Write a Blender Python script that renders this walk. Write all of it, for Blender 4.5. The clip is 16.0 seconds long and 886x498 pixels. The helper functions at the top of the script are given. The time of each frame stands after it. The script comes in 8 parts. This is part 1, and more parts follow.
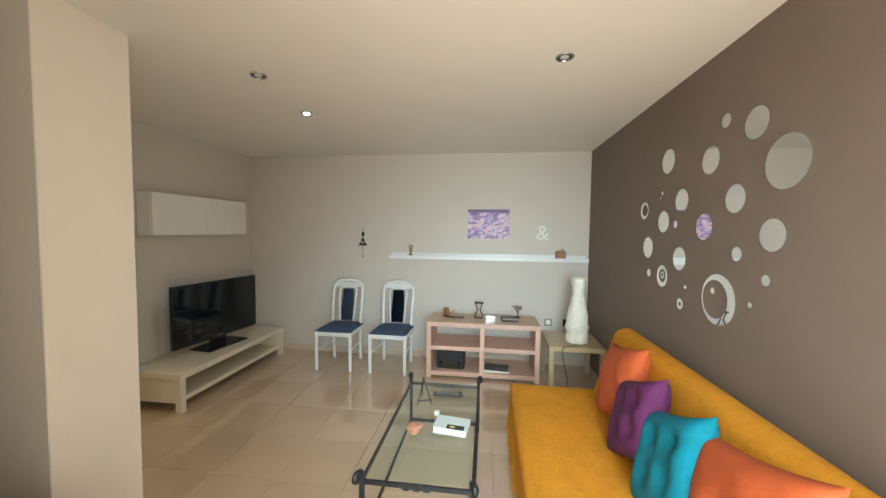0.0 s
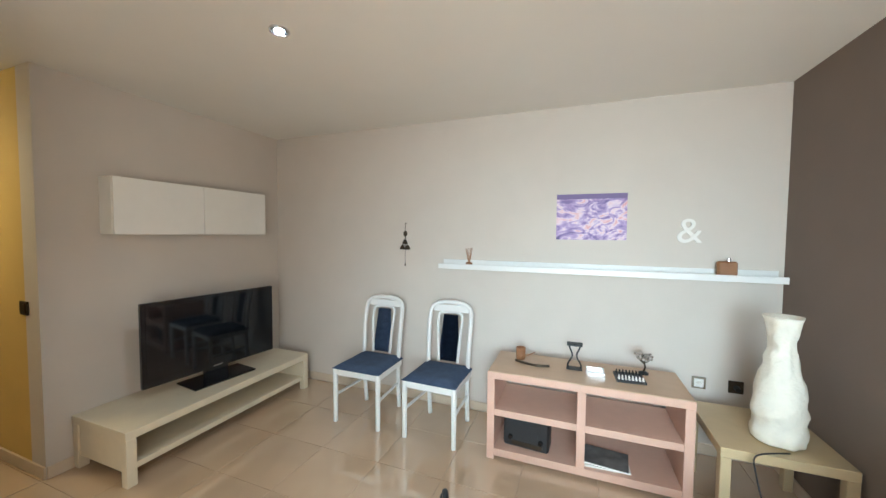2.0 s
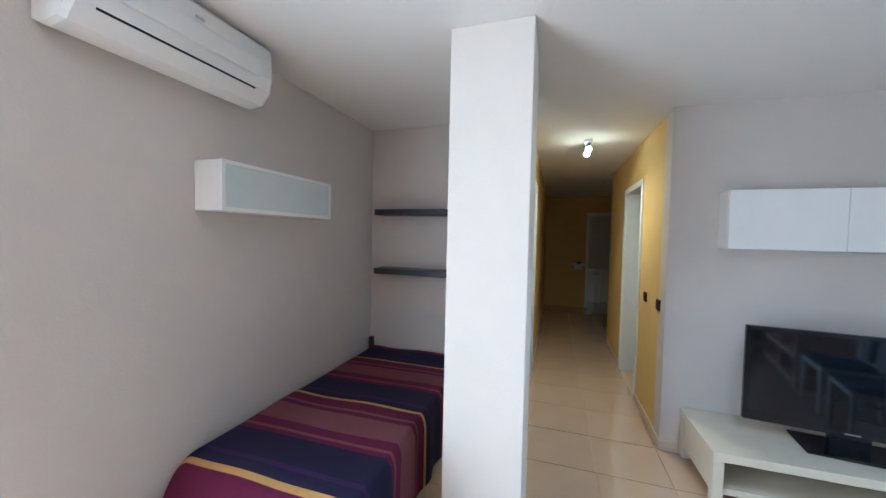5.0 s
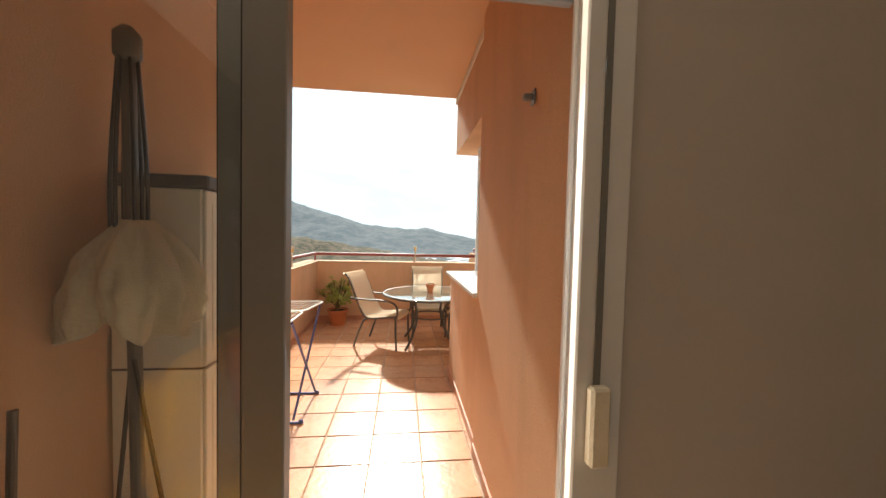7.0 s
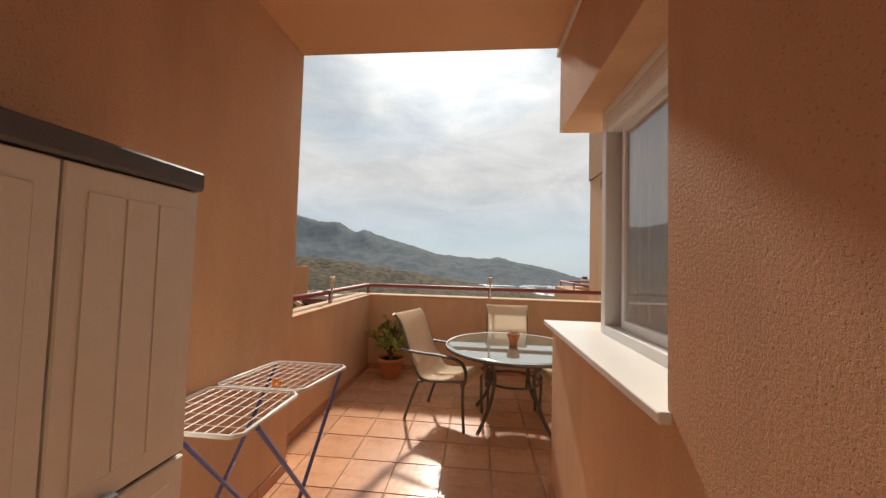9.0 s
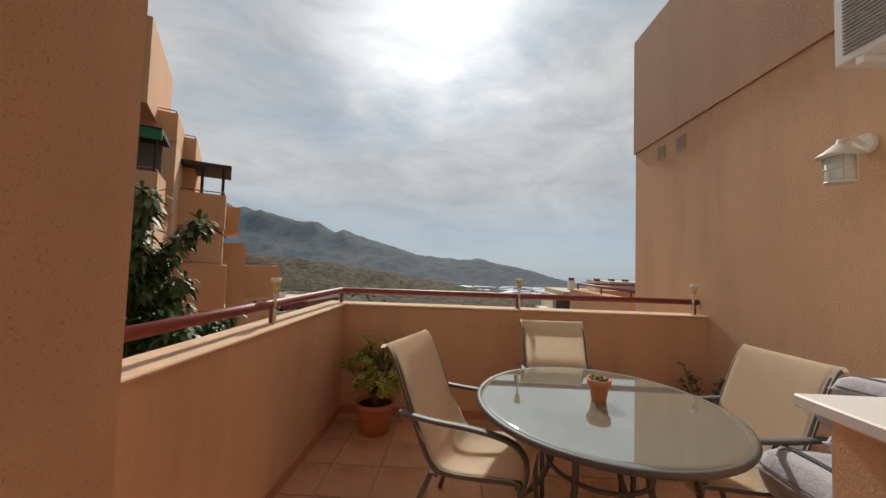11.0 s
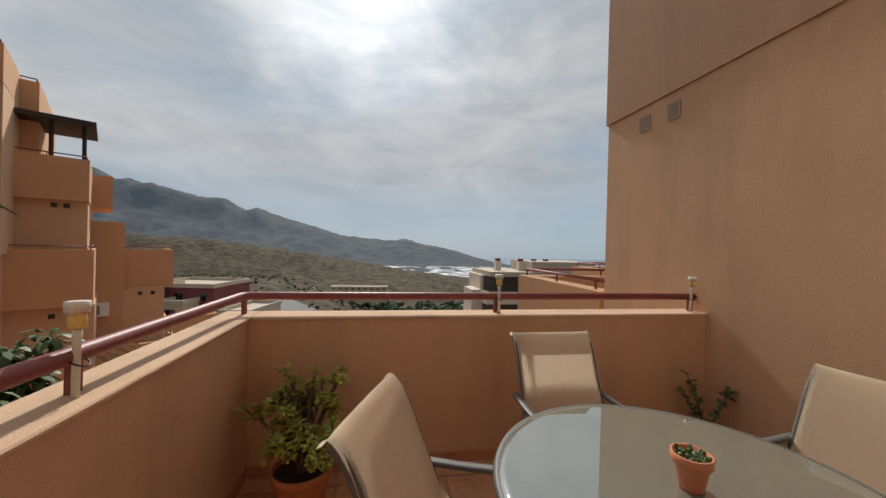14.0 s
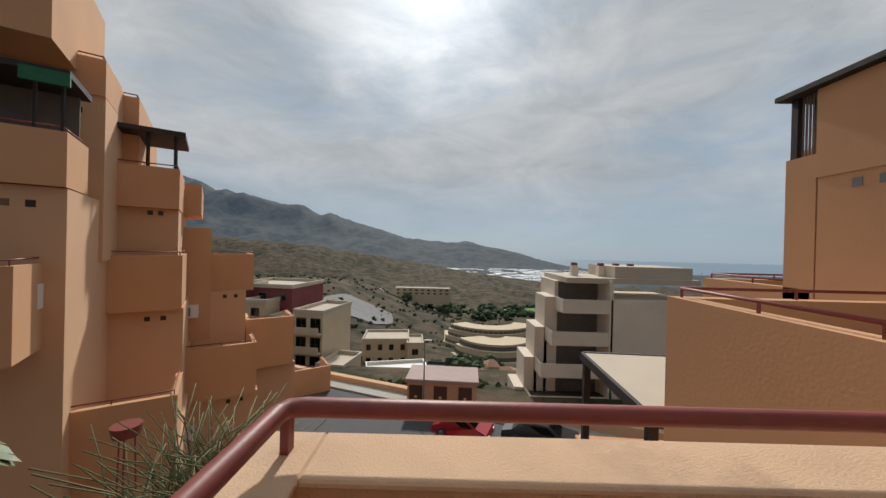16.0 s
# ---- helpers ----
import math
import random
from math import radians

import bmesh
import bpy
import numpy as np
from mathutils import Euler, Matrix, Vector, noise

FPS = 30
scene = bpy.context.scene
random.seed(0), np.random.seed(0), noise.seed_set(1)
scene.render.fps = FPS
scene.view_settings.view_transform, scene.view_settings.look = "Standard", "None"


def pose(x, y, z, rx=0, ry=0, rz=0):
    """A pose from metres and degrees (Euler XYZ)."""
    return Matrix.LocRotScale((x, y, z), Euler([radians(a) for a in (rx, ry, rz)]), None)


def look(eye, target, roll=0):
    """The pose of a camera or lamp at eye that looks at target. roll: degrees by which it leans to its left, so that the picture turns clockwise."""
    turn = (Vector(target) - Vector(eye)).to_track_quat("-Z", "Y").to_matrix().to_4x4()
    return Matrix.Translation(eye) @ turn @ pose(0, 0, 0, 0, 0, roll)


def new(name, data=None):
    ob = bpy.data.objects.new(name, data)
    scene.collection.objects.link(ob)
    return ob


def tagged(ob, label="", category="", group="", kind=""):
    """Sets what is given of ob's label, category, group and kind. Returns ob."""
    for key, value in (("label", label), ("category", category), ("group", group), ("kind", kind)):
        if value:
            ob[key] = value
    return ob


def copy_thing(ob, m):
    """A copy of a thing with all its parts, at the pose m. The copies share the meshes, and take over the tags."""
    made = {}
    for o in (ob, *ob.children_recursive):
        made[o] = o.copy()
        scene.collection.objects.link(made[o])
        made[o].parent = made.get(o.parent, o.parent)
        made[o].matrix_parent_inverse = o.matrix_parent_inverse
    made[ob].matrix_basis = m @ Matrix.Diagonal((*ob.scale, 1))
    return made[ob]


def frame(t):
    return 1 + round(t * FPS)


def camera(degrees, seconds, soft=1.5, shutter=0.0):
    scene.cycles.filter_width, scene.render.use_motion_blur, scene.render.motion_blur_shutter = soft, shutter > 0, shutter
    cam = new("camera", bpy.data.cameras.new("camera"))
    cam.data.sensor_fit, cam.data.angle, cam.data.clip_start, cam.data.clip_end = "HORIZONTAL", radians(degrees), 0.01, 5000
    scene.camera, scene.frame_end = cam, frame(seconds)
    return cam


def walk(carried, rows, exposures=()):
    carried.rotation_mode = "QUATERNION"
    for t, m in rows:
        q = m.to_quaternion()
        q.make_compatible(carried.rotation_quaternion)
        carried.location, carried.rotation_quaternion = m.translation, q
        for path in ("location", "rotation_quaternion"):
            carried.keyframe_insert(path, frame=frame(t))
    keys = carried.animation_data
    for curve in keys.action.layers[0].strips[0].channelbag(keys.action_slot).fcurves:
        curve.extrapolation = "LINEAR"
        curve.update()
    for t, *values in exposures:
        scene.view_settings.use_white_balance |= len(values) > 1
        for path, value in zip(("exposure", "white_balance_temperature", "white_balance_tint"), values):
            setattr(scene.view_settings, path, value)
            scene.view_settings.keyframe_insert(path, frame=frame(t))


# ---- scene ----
cam = camera(103.5, 16.0)
PATH = [
    (0, (0.284, 0.35, 1.56), (0.031, 2.331, 1.458), 0.7),
    (0.5, (0.219, 0.667, 1.562), (-0.089, 2.641, 1.461), 0.6),
    (1, (0.217, 1.007, 1.52), (-0.154, 2.97, 1.424), 0.5),
    (1.5, (0.209, 1.369, 1.512), (-0.303, 3.3, 1.414), 0.6),
    (2, (0.19, 1.698, 1.518), (-0.52, 3.566, 1.429), 0.5),
    (2.5, (0.129, 1.962, 1.513), (-0.911, 3.668, 1.433), 0.6),
    (3, (0.042, 2.074, 1.51), (-1.43, 3.426, 1.436), 0.7),
    (3.1, (0.032, 2.081, 1.507), (-1.509, 3.354, 1.437), 0.7),
    (3.2, (0.013, 2.078, 1.514), (-1.603, 3.254, 1.444), 1.1),
    (5.3, (0.152, 1.953, 1.536), (-1.639, 1.065, 1.471), 0.9),
    (5.5, (0.189, 1.857, 1.532), (-1.495, 0.781, 1.469), 0.9),
    (6, (0.253, 1.633, 1.564), (-0.964, 0.049, 1.465), 1.8),
    (6.2, (0.28, 1.511, 1.551), (-0.73, -0.213, 1.465), 1.5),
    (6.5, (0.348, 1.336, 1.519), (-0.382, -0.526, 1.49), 0.9),
    (7, (0.279, 1.084, 1.478), (0.052, -0.902, 1.402), 1.4),
    (7.5, (0.233, 0.81, 1.447), (0.369, -1.184, 1.386), 1.5),
    (8, (0.236, 0.512, 1.411), (0.428, -1.479, 1.421), 1.6),
    (8.5, (0.269, 0.167, 1.419), (0.46, -1.822, 1.505), 1.7),
    (9, (0.271, -0.298, 1.453), (0.459, -2.287, 1.536), 1.6),
    (9.6, (0.309, -0.851, 1.483), (0.499, -2.84, 1.572), 1.7),
    (11.8, (0.892, -2.045, 1.353), (0.773, -4.039, 1.447), 1.6),
    (12.5, (0.96, -2.11, 1.37), (0.614, -4.079, 1.414), 1.4),
    (13.3, (0.938, -2.278, 1.418), (0.494, -4.228, 1.415), 1.5),
    (14, (0.922, -2.743, 1.466), (0.576, -4.713, 1.458), 1.5),
    (14.5, (1.014, -3.12, 1.516), (0.859, -5.114, 1.508), 1.5),
    (15, (1.12, -3.532, 1.554), (1.08, -5.532, 1.544), 1.5),
    (15.5, (1.286, -3.918, 1.549), (1.291, -5.918, 1.54), 1.5),
    (16, (1.387, -4.278, 1.563), (1.392, -6.278, 1.558), 1.4),
]
EXPOSURE = [(0.0, 2.75, 5600, -7), (0.5, 2.95, 5000, -6), (1.0, 3.2, 5500, -5), (1.5, 3.25, 5500, -5), (2.5, 3.12, 5100, -5), (3.0, 3.2, 5100, -4), (5.4, 3.65, 3950, -4), (5.8, 3.2, 4150, -7), (6.2, 2.45, 4300, -8), (6.5, 1.8, 4900, -4), (7.0, 1.5, 6500, 3), (7.5, 1.4, 7100, 8), (8.0, 1.12, 7000, 9), (9.0, 0.62, 6900, 10), (9.7, 0.42, 6700, 10), (12.0, 0.2, 6600, 10), (14.0, 0.17, 6500, 10), (16.0, 0.1, 6400, 9)]
walk(cam, [(t, look(eye, target, roll)) for t, eye, target, roll in PATH], EXPOSURE)

# ---- world and large lights ----
SUN_EL, SUN_AZ = radians(38), radians(2.5)      # azimuth from -y towards +x
sun_dir = Vector((math.sin(SUN_AZ) * math.cos(SUN_EL), -math.cos(SUN_AZ) * math.cos(SUN_EL), math.sin(SUN_EL)))
world = bpy.data.worlds.new("sky")
scene.world = world
world.use_nodes = True
wn, wl = world.node_tree.nodes, world.node_tree.links
wn.clear()


def wnode(kind, **values):
    n = wn.new(kind)
    for k, v in values.items():
        n.inputs[k].default_value = v
    return n


sky = wn.new("ShaderNodeTexSky")
sky.sky_type, sky.sun_disc, sky.sun_elevation, sky.sun_rotation = "NISHITA", False, SUN_EL, radians(180) - SUN_AZ
sky.dust_density, sky.ozone_density = 0.3, 2.0
coord = wn.new("ShaderNodeTexCoord")
squash = wn.new("ShaderNodeMapping")
squash.inputs["Scale"].default_value = (1.0, 1.0, 2.4)
squash.inputs["Location"].default_value = (0.35, 0.2, 0.1)
cloud = wnode("ShaderNodeTexNoise", Scale=1.6, Detail=8.0, Roughness=0.52, Distortion=0.3)
cover = wn.new("ShaderNodeValToRGB")
cover.color_ramp.elements[0].position, cover.color_ramp.elements[1].position = 0.25, 0.49
shade = wnode("ShaderNodeTexNoise", Scale=3.6, Detail=10.0, Roughness=0.62, Distortion=0.6)
tone = wn.new("ShaderNodeValToRGB")
tone.color_ramp.elements[0].position, tone.color_ramp.elements[0].color = 0.3, (3.4, 3.65, 3.9, 1)
tone.color_ramp.elements[1].position, tone.color_ramp.elements[1].color = 0.72, (5.4, 5.5, 5.6, 1)
# clouds are thick overhead and thin out towards the horizon
up = wn.new("ShaderNodeSeparateXYZ")
thin = wnode("ShaderNodeMapRange")
thin.inputs["From Min"].default_value, thin.inputs["From Max"].default_value = -0.01, 0.22
cov = wn.new("ShaderNodeMath")
cov.operation = "MULTIPLY"
# forward scatter round the veiled sun
dot = wn.new("ShaderNodeVectorMath")
dot.operation = "DOT_PRODUCT"
dot.inputs[1].default_value = sun_dir
glow = wnode("ShaderNodeMapRange")
glow.inputs["From Min"].default_value, glow.inputs["From Max"].default_value = 0.88, 1.0
power = wn.new("ShaderNodeMath")
power.operation, power.inputs[1].default_value = "POWER", 3.0
gain = wn.new("ShaderNodeMath")
gain.operation, gain.inputs[1].default_value, gain.inputs[2].default_value = "MULTIPLY_ADD", 1.2, 1.0
away = wnode("ShaderNodeMapRange")
away.inputs["From Min"].default_value, away.inputs["From Max"].default_value = -0.5, 0.65
away.inputs["To Min"].default_value, away.inputs["To Max"].default_value = 0.30, 1.0
level = wn.new("ShaderNodeMath")
level.operation = "MULTIPLY"
bright = wn.new("ShaderNodeVectorMath")
bright.operation = "SCALE"
mix = wn.new("ShaderNodeMixRGB")
back = wnode("ShaderNodeBackground", Strength=0.099)
out = wn.new("ShaderNodeOutputWorld")
wl.new(coord.outputs["Generated"], squash.inputs[0])
wl.new(squash.outputs[0], cloud.inputs["Vector"])
wl.new(squash.outputs[0], shade.inputs["Vector"])
wl.new(cloud.outputs[0], cover.inputs[0])
wl.new(shade.outputs[0], tone.inputs[0])
wl.new(coord.outputs["Generated"], up.inputs[0])
wl.new(up.outputs[2], thin.inputs["Value"])
wl.new(cover.outputs[0], cov.inputs[0])
wl.new(thin.outputs[0], cov.inputs[1])
wl.new(coord.outputs["Generated"], dot.inputs[0])
wl.new(dot.outputs["Value"], glow.inputs["Value"])
wl.new(glow.outputs[0], power.inputs[0])
wl.new(power.outputs[0], gain.inputs[0])
wl.new(tone.outputs[0], bright.inputs[0])
wl.new(dot.outputs["Value"], away.inputs["Value"])
wl.new(gain.outputs[0], level.inputs[0])
wl.new(away.outputs[0], level.inputs[1])
wl.new(level.outputs[0], bright.inputs["Scale"])
wl.new(cov.outputs[0], mix.inputs[0])
veil = wn.new("ShaderNodeMixRGB")
veil.inputs[0].default_value, veil.inputs[1].default_value = 0.12, (2.6, 3.5, 4.4, 1)
wl.new(sky.outputs[0], veil.inputs[2])
wl.new(veil.outputs[0], mix.inputs[1])
wl.new(bright.outputs[0], mix.inputs[2])
wl.new(mix.outputs[0], back.inputs[0])
wl.new(back.outputs[0], out.inputs[0])

sun = new("sun", bpy.data.lights.new("sun", "SUN"))
sun.data.energy, sun.data.angle, sun.data.color = 3.0, radians(3.0), (1.0, 0.95, 0.87)
sun.matrix_world = look(sun_dir * 50, (0, 0, 0))


# area lamp added in the sliding door, for daylight of bright terrace and sky
door_light = bpy.data.lights.new("door_daylight", "AREA")
door_light.shape, door_light.size, door_light.size_y = "RECTANGLE", 1.55, 2.1
door_light.energy, door_light.color = 8.5, (1.0, 0.83, 0.68)
door_day = new("door_daylight", door_light)
door_day.matrix_world = look((0.59, 0.30, 1.15), (0.59, 5.0, 1.15))
# second added lamp: a narrower cool beam for sky seen over parapet, under soffit
sky_light = bpy.data.lights.new("sky_daylight", "AREA")
sky_light.shape, sky_light.size, sky_light.size_y = "RECTANGLE", 1.5, 1.2
sky_light.energy, sky_light.color, sky_light.spread = 3.0, (0.84, 0.94, 1.0), radians(80)
sky_day = new("sky_daylight", sky_light)
sky_day.matrix_world = look((0.59, 0.32, 1.45), (0.35, 4.5, 0.2))


def point_lamp(name, at, watts, color, r=0.03):
    la = bpy.data.lights.new(name, "POINT")
    la.energy, la.color, la.shadow_soft_size = watts, color, r
    ob = new(name, la)
    ob.location = at
    return ob


# ---- materials ----
def mat(name, color, rough=0.6, metal=0.0, scale=8.0, vary=0.12, bump=0.0, bump_scale=None, spec=0.5, island=0.0, coat=0.0, stain=0.0, stain_color=None):
    m = bpy.data.materials.new(name)
    m.use_nodes = True
    nt = m.node_tree
    b = nt.nodes["Principled BSDF"]
    b.inputs["Roughness"].default_value, b.inputs["Metallic"].default_value = rough, metal
    b.inputs["Specular IOR Level"].default_value, b.inputs["Coat Weight"].default_value = spec, coat
    tc = nt.nodes.new("ShaderNodeTexCoord")
    n1 = nt.nodes.new("ShaderNodeTexNoise")
    n1.inputs["Scale"].default_value, n1.inputs["Detail"].default_value = scale, 5
    nt.links.new(tc.outputs["Object"], n1.inputs["Vector"])
    n2 = nt.nodes.new("ShaderNodeTexNoise")
    n2.inputs["Scale"].default_value, n2.inputs["Detail"].default_value = scale * 0.17, 4
    nt.links.new(tc.outputs["Object"], n2.inputs["Vector"])
    add = nt.nodes.new("ShaderNodeMath")
    add.operation = "ADD"
    nt.links.new(n1.outputs[0], add.inputs[0])
    nt.links.new(n2.outputs[0], add.inputs[1])
    mr = nt.nodes.new("ShaderNodeMapRange")
    mr.inputs["From Min"].default_value, mr.inputs["From Max"].default_value = 0.6, 1.4
    mr.inputs["To Min"].default_value, mr.inputs["To Max"].default_value = 1 - vary, 1 + vary
    nt.links.new(add.outputs[0], mr.inputs["Value"])
    last = mr.outputs[0]
    if island:
        oi = nt.nodes.new("ShaderNodeObjectInfo")
        m2 = nt.nodes.new("ShaderNodeMapRange")
        m2.inputs["To Min"].default_value, m2.inputs["To Max"].default_value = 1 - island, 1 + island
        nt.links.new(oi.outputs["Random"], m2.inputs["Value"])
        mu = nt.nodes.new("ShaderNodeMath")
        mu.operation = "MULTIPLY"
        nt.links.new(last, mu.inputs[0])
        nt.links.new(m2.outputs[0], mu.inputs[1])
        last = mu.outputs[0]
    vm = nt.nodes.new("ShaderNodeVectorMath")
    vm.operation = "SCALE"
    vm.inputs[0].default_value = color
    nt.links.new(last, vm.inputs["Scale"])
    col = vm.outputs[0]
    if stain:
        n3 = nt.nodes.new("ShaderNodeTexNoise")
        n3.inputs["Scale"].default_value, n3.inputs["Detail"].default_value, n3.inputs["Roughness"].default_value = scale * 0.3, 8, 0.7
        nt.links.new(tc.outputs["Object"], n3.inputs["Vector"])
        ms = nt.nodes.new("ShaderNodeMapRange")
        ms.inputs["From Min"].default_value, ms.inputs["From Max"].default_value, ms.inputs["To Max"].default_value = 0.52, 0.7, stain
        nt.links.new(n3.outputs[0], ms.inputs["Value"])
        mx = nt.nodes.new("ShaderNodeMixRGB")
        mx.inputs[2].default_value = (*(stain_color or [c * 0.45 for c in color]), 1)
        nt.links.new(ms.outputs[0], mx.inputs[0])
        nt.links.new(col, mx.inputs[1])
        col = mx.outputs[0]
    nt.links.new(col, b.inputs["Base Color"])
    if bump:
        nb = nt.nodes.new("ShaderNodeTexNoise")
        nb.inputs["Scale"].default_value, nb.inputs["Detail"].default_value = bump_scale or scale * 4, 3
        nt.links.new(tc.outputs["Object"], nb.inputs["Vector"])
        bp = nt.nodes.new("ShaderNodeBump")
        bp.inputs["Strength"].default_value, bp.inputs["Distance"].default_value = bump, 0.01
        nt.links.new(nb.outputs[0], bp.inputs["Height"])
        nt.links.new(bp.outputs[0], b.inputs["Normal"])
    return m


def stripes(name, axis, period, bands, rough=0.9, wobble=0.0, bump=0.3):
    """Bands of colour across one axis of the thing: (end in 0..1, colour)."""
    m = mat(name, (1, 1, 1), rough, scale=60, vary=0.1, bump=bump, bump_scale=220)
    nt = m.node_tree
    b = nt.nodes["Principled BSDF"]
    tc = nt.nodes.new("ShaderNodeTexCoord")
    se = nt.nodes.new("ShaderNodeSeparateXYZ")
    nt.links.new(tc.outputs["Object"], se.inputs[0])
    dv = nt.nodes.new("ShaderNodeMath")
    dv.operation, dv.inputs[1].default_value = "DIVIDE", period
    nt.links.new(se.outputs[axis], dv.inputs[0])
    fr = nt.nodes.new("ShaderNodeMath")
    fr.operation = "FRACT"
    nt.links.new(dv.outputs[0], fr.inputs[0])
    ra = nt.nodes.new("ShaderNodeValToRGB")
    ra.color_ramp.interpolation = "CONSTANT"
    el = ra.color_ramp.elements
    while len(el) < len(bands):
        el.new(0.5)
    at = 0.0
    for e, (end, c) in zip(el, bands):
        e.position, e.color = at, (*c, 1)
        at = end
    nt.links.new(fr.outputs[0], ra.inputs[0])
    mu = nt.nodes.new("ShaderNodeMixRGB")
    mu.blend_type, mu.inputs[0].default_value = "MULTIPLY", 1.0
    old = b.inputs["Base Color"].links[0].from_socket
    nt.links.new(old, mu.inputs[1])
    nt.links.new(ra.outputs[0], mu.inputs[2])
    nt.links.new(mu.outputs[0], b.inputs["Base Color"])
    return m


def glass_mat(name, color=(1, 1, 1), rough=0.0, body=0.1, gloss=0.045):
    """Clear sheet: mostly straight through, with a mirror gloss by Fresnel."""
    m = bpy.data.materials.new(name)
    m.use_nodes = True
    nt = m.node_tree
    nt.nodes.remove(nt.nodes["Principled BSDF"])
    tr = nt.nodes.new("ShaderNodeBsdfTransparent")
    tr.inputs[0].default_value = (*color, 1)
    gl = nt.nodes.new("ShaderNodeBsdfGlossy")
    gl.inputs["Roughness"].default_value = rough
    lw = nt.nodes.new("ShaderNodeLayerWeight")
    lw.inputs[0].default_value = 0.5
    pw = nt.nodes.new("ShaderNodeMath")
    pw.operation, pw.inputs[1].default_value = "POWER", 5.0
    fre = nt.nodes.new("ShaderNodeMath")
    fre.operation, fre.inputs[1].default_value, fre.inputs[2].default_value = "MULTIPLY_ADD", 0.96 - gloss, gloss
    nt.links.new(lw.outputs["Facing"], pw.inputs[0])
    nt.links.new(pw.outputs[0], fre.inputs[0])
    mx = nt.nodes.new("ShaderNodeMixShader")
    nt.links.new(fre.outputs[0], mx.inputs[0])
    nt.links.new(tr.outputs[0], mx.inputs[1])
    nt.links.new(gl.outputs[0], mx.inputs[2])
    last = mx.outputs[0]
    if body:
        df = nt.nodes.new("ShaderNodeBsdfDiffuse")
        df.inputs[0].default_value = (*[c * 0.8 for c in color], 1)
        m2 = nt.nodes.new("ShaderNodeMixShader")
        m2.inputs[0].default_value = body
        nt.links.new(last, m2.inputs[1])
        nt.links.new(df.outputs[0], m2.inputs[2])
        last = m2.outputs[0]
    nt.links.new(last, nt.nodes["Material Output"].inputs[0])
    return m


def emit_mat(name, color, strength):
    m = bpy.data.materials.new(name)
    m.use_nodes = True
    b = m.node_tree.nodes["Principled BSDF"]
    b.inputs["Base Color"].default_value = (*color, 1)
    b.inputs["Emission Color"].default_value, b.inputs["Emission Strength"].default_value = (*color, 1), strength
    return m


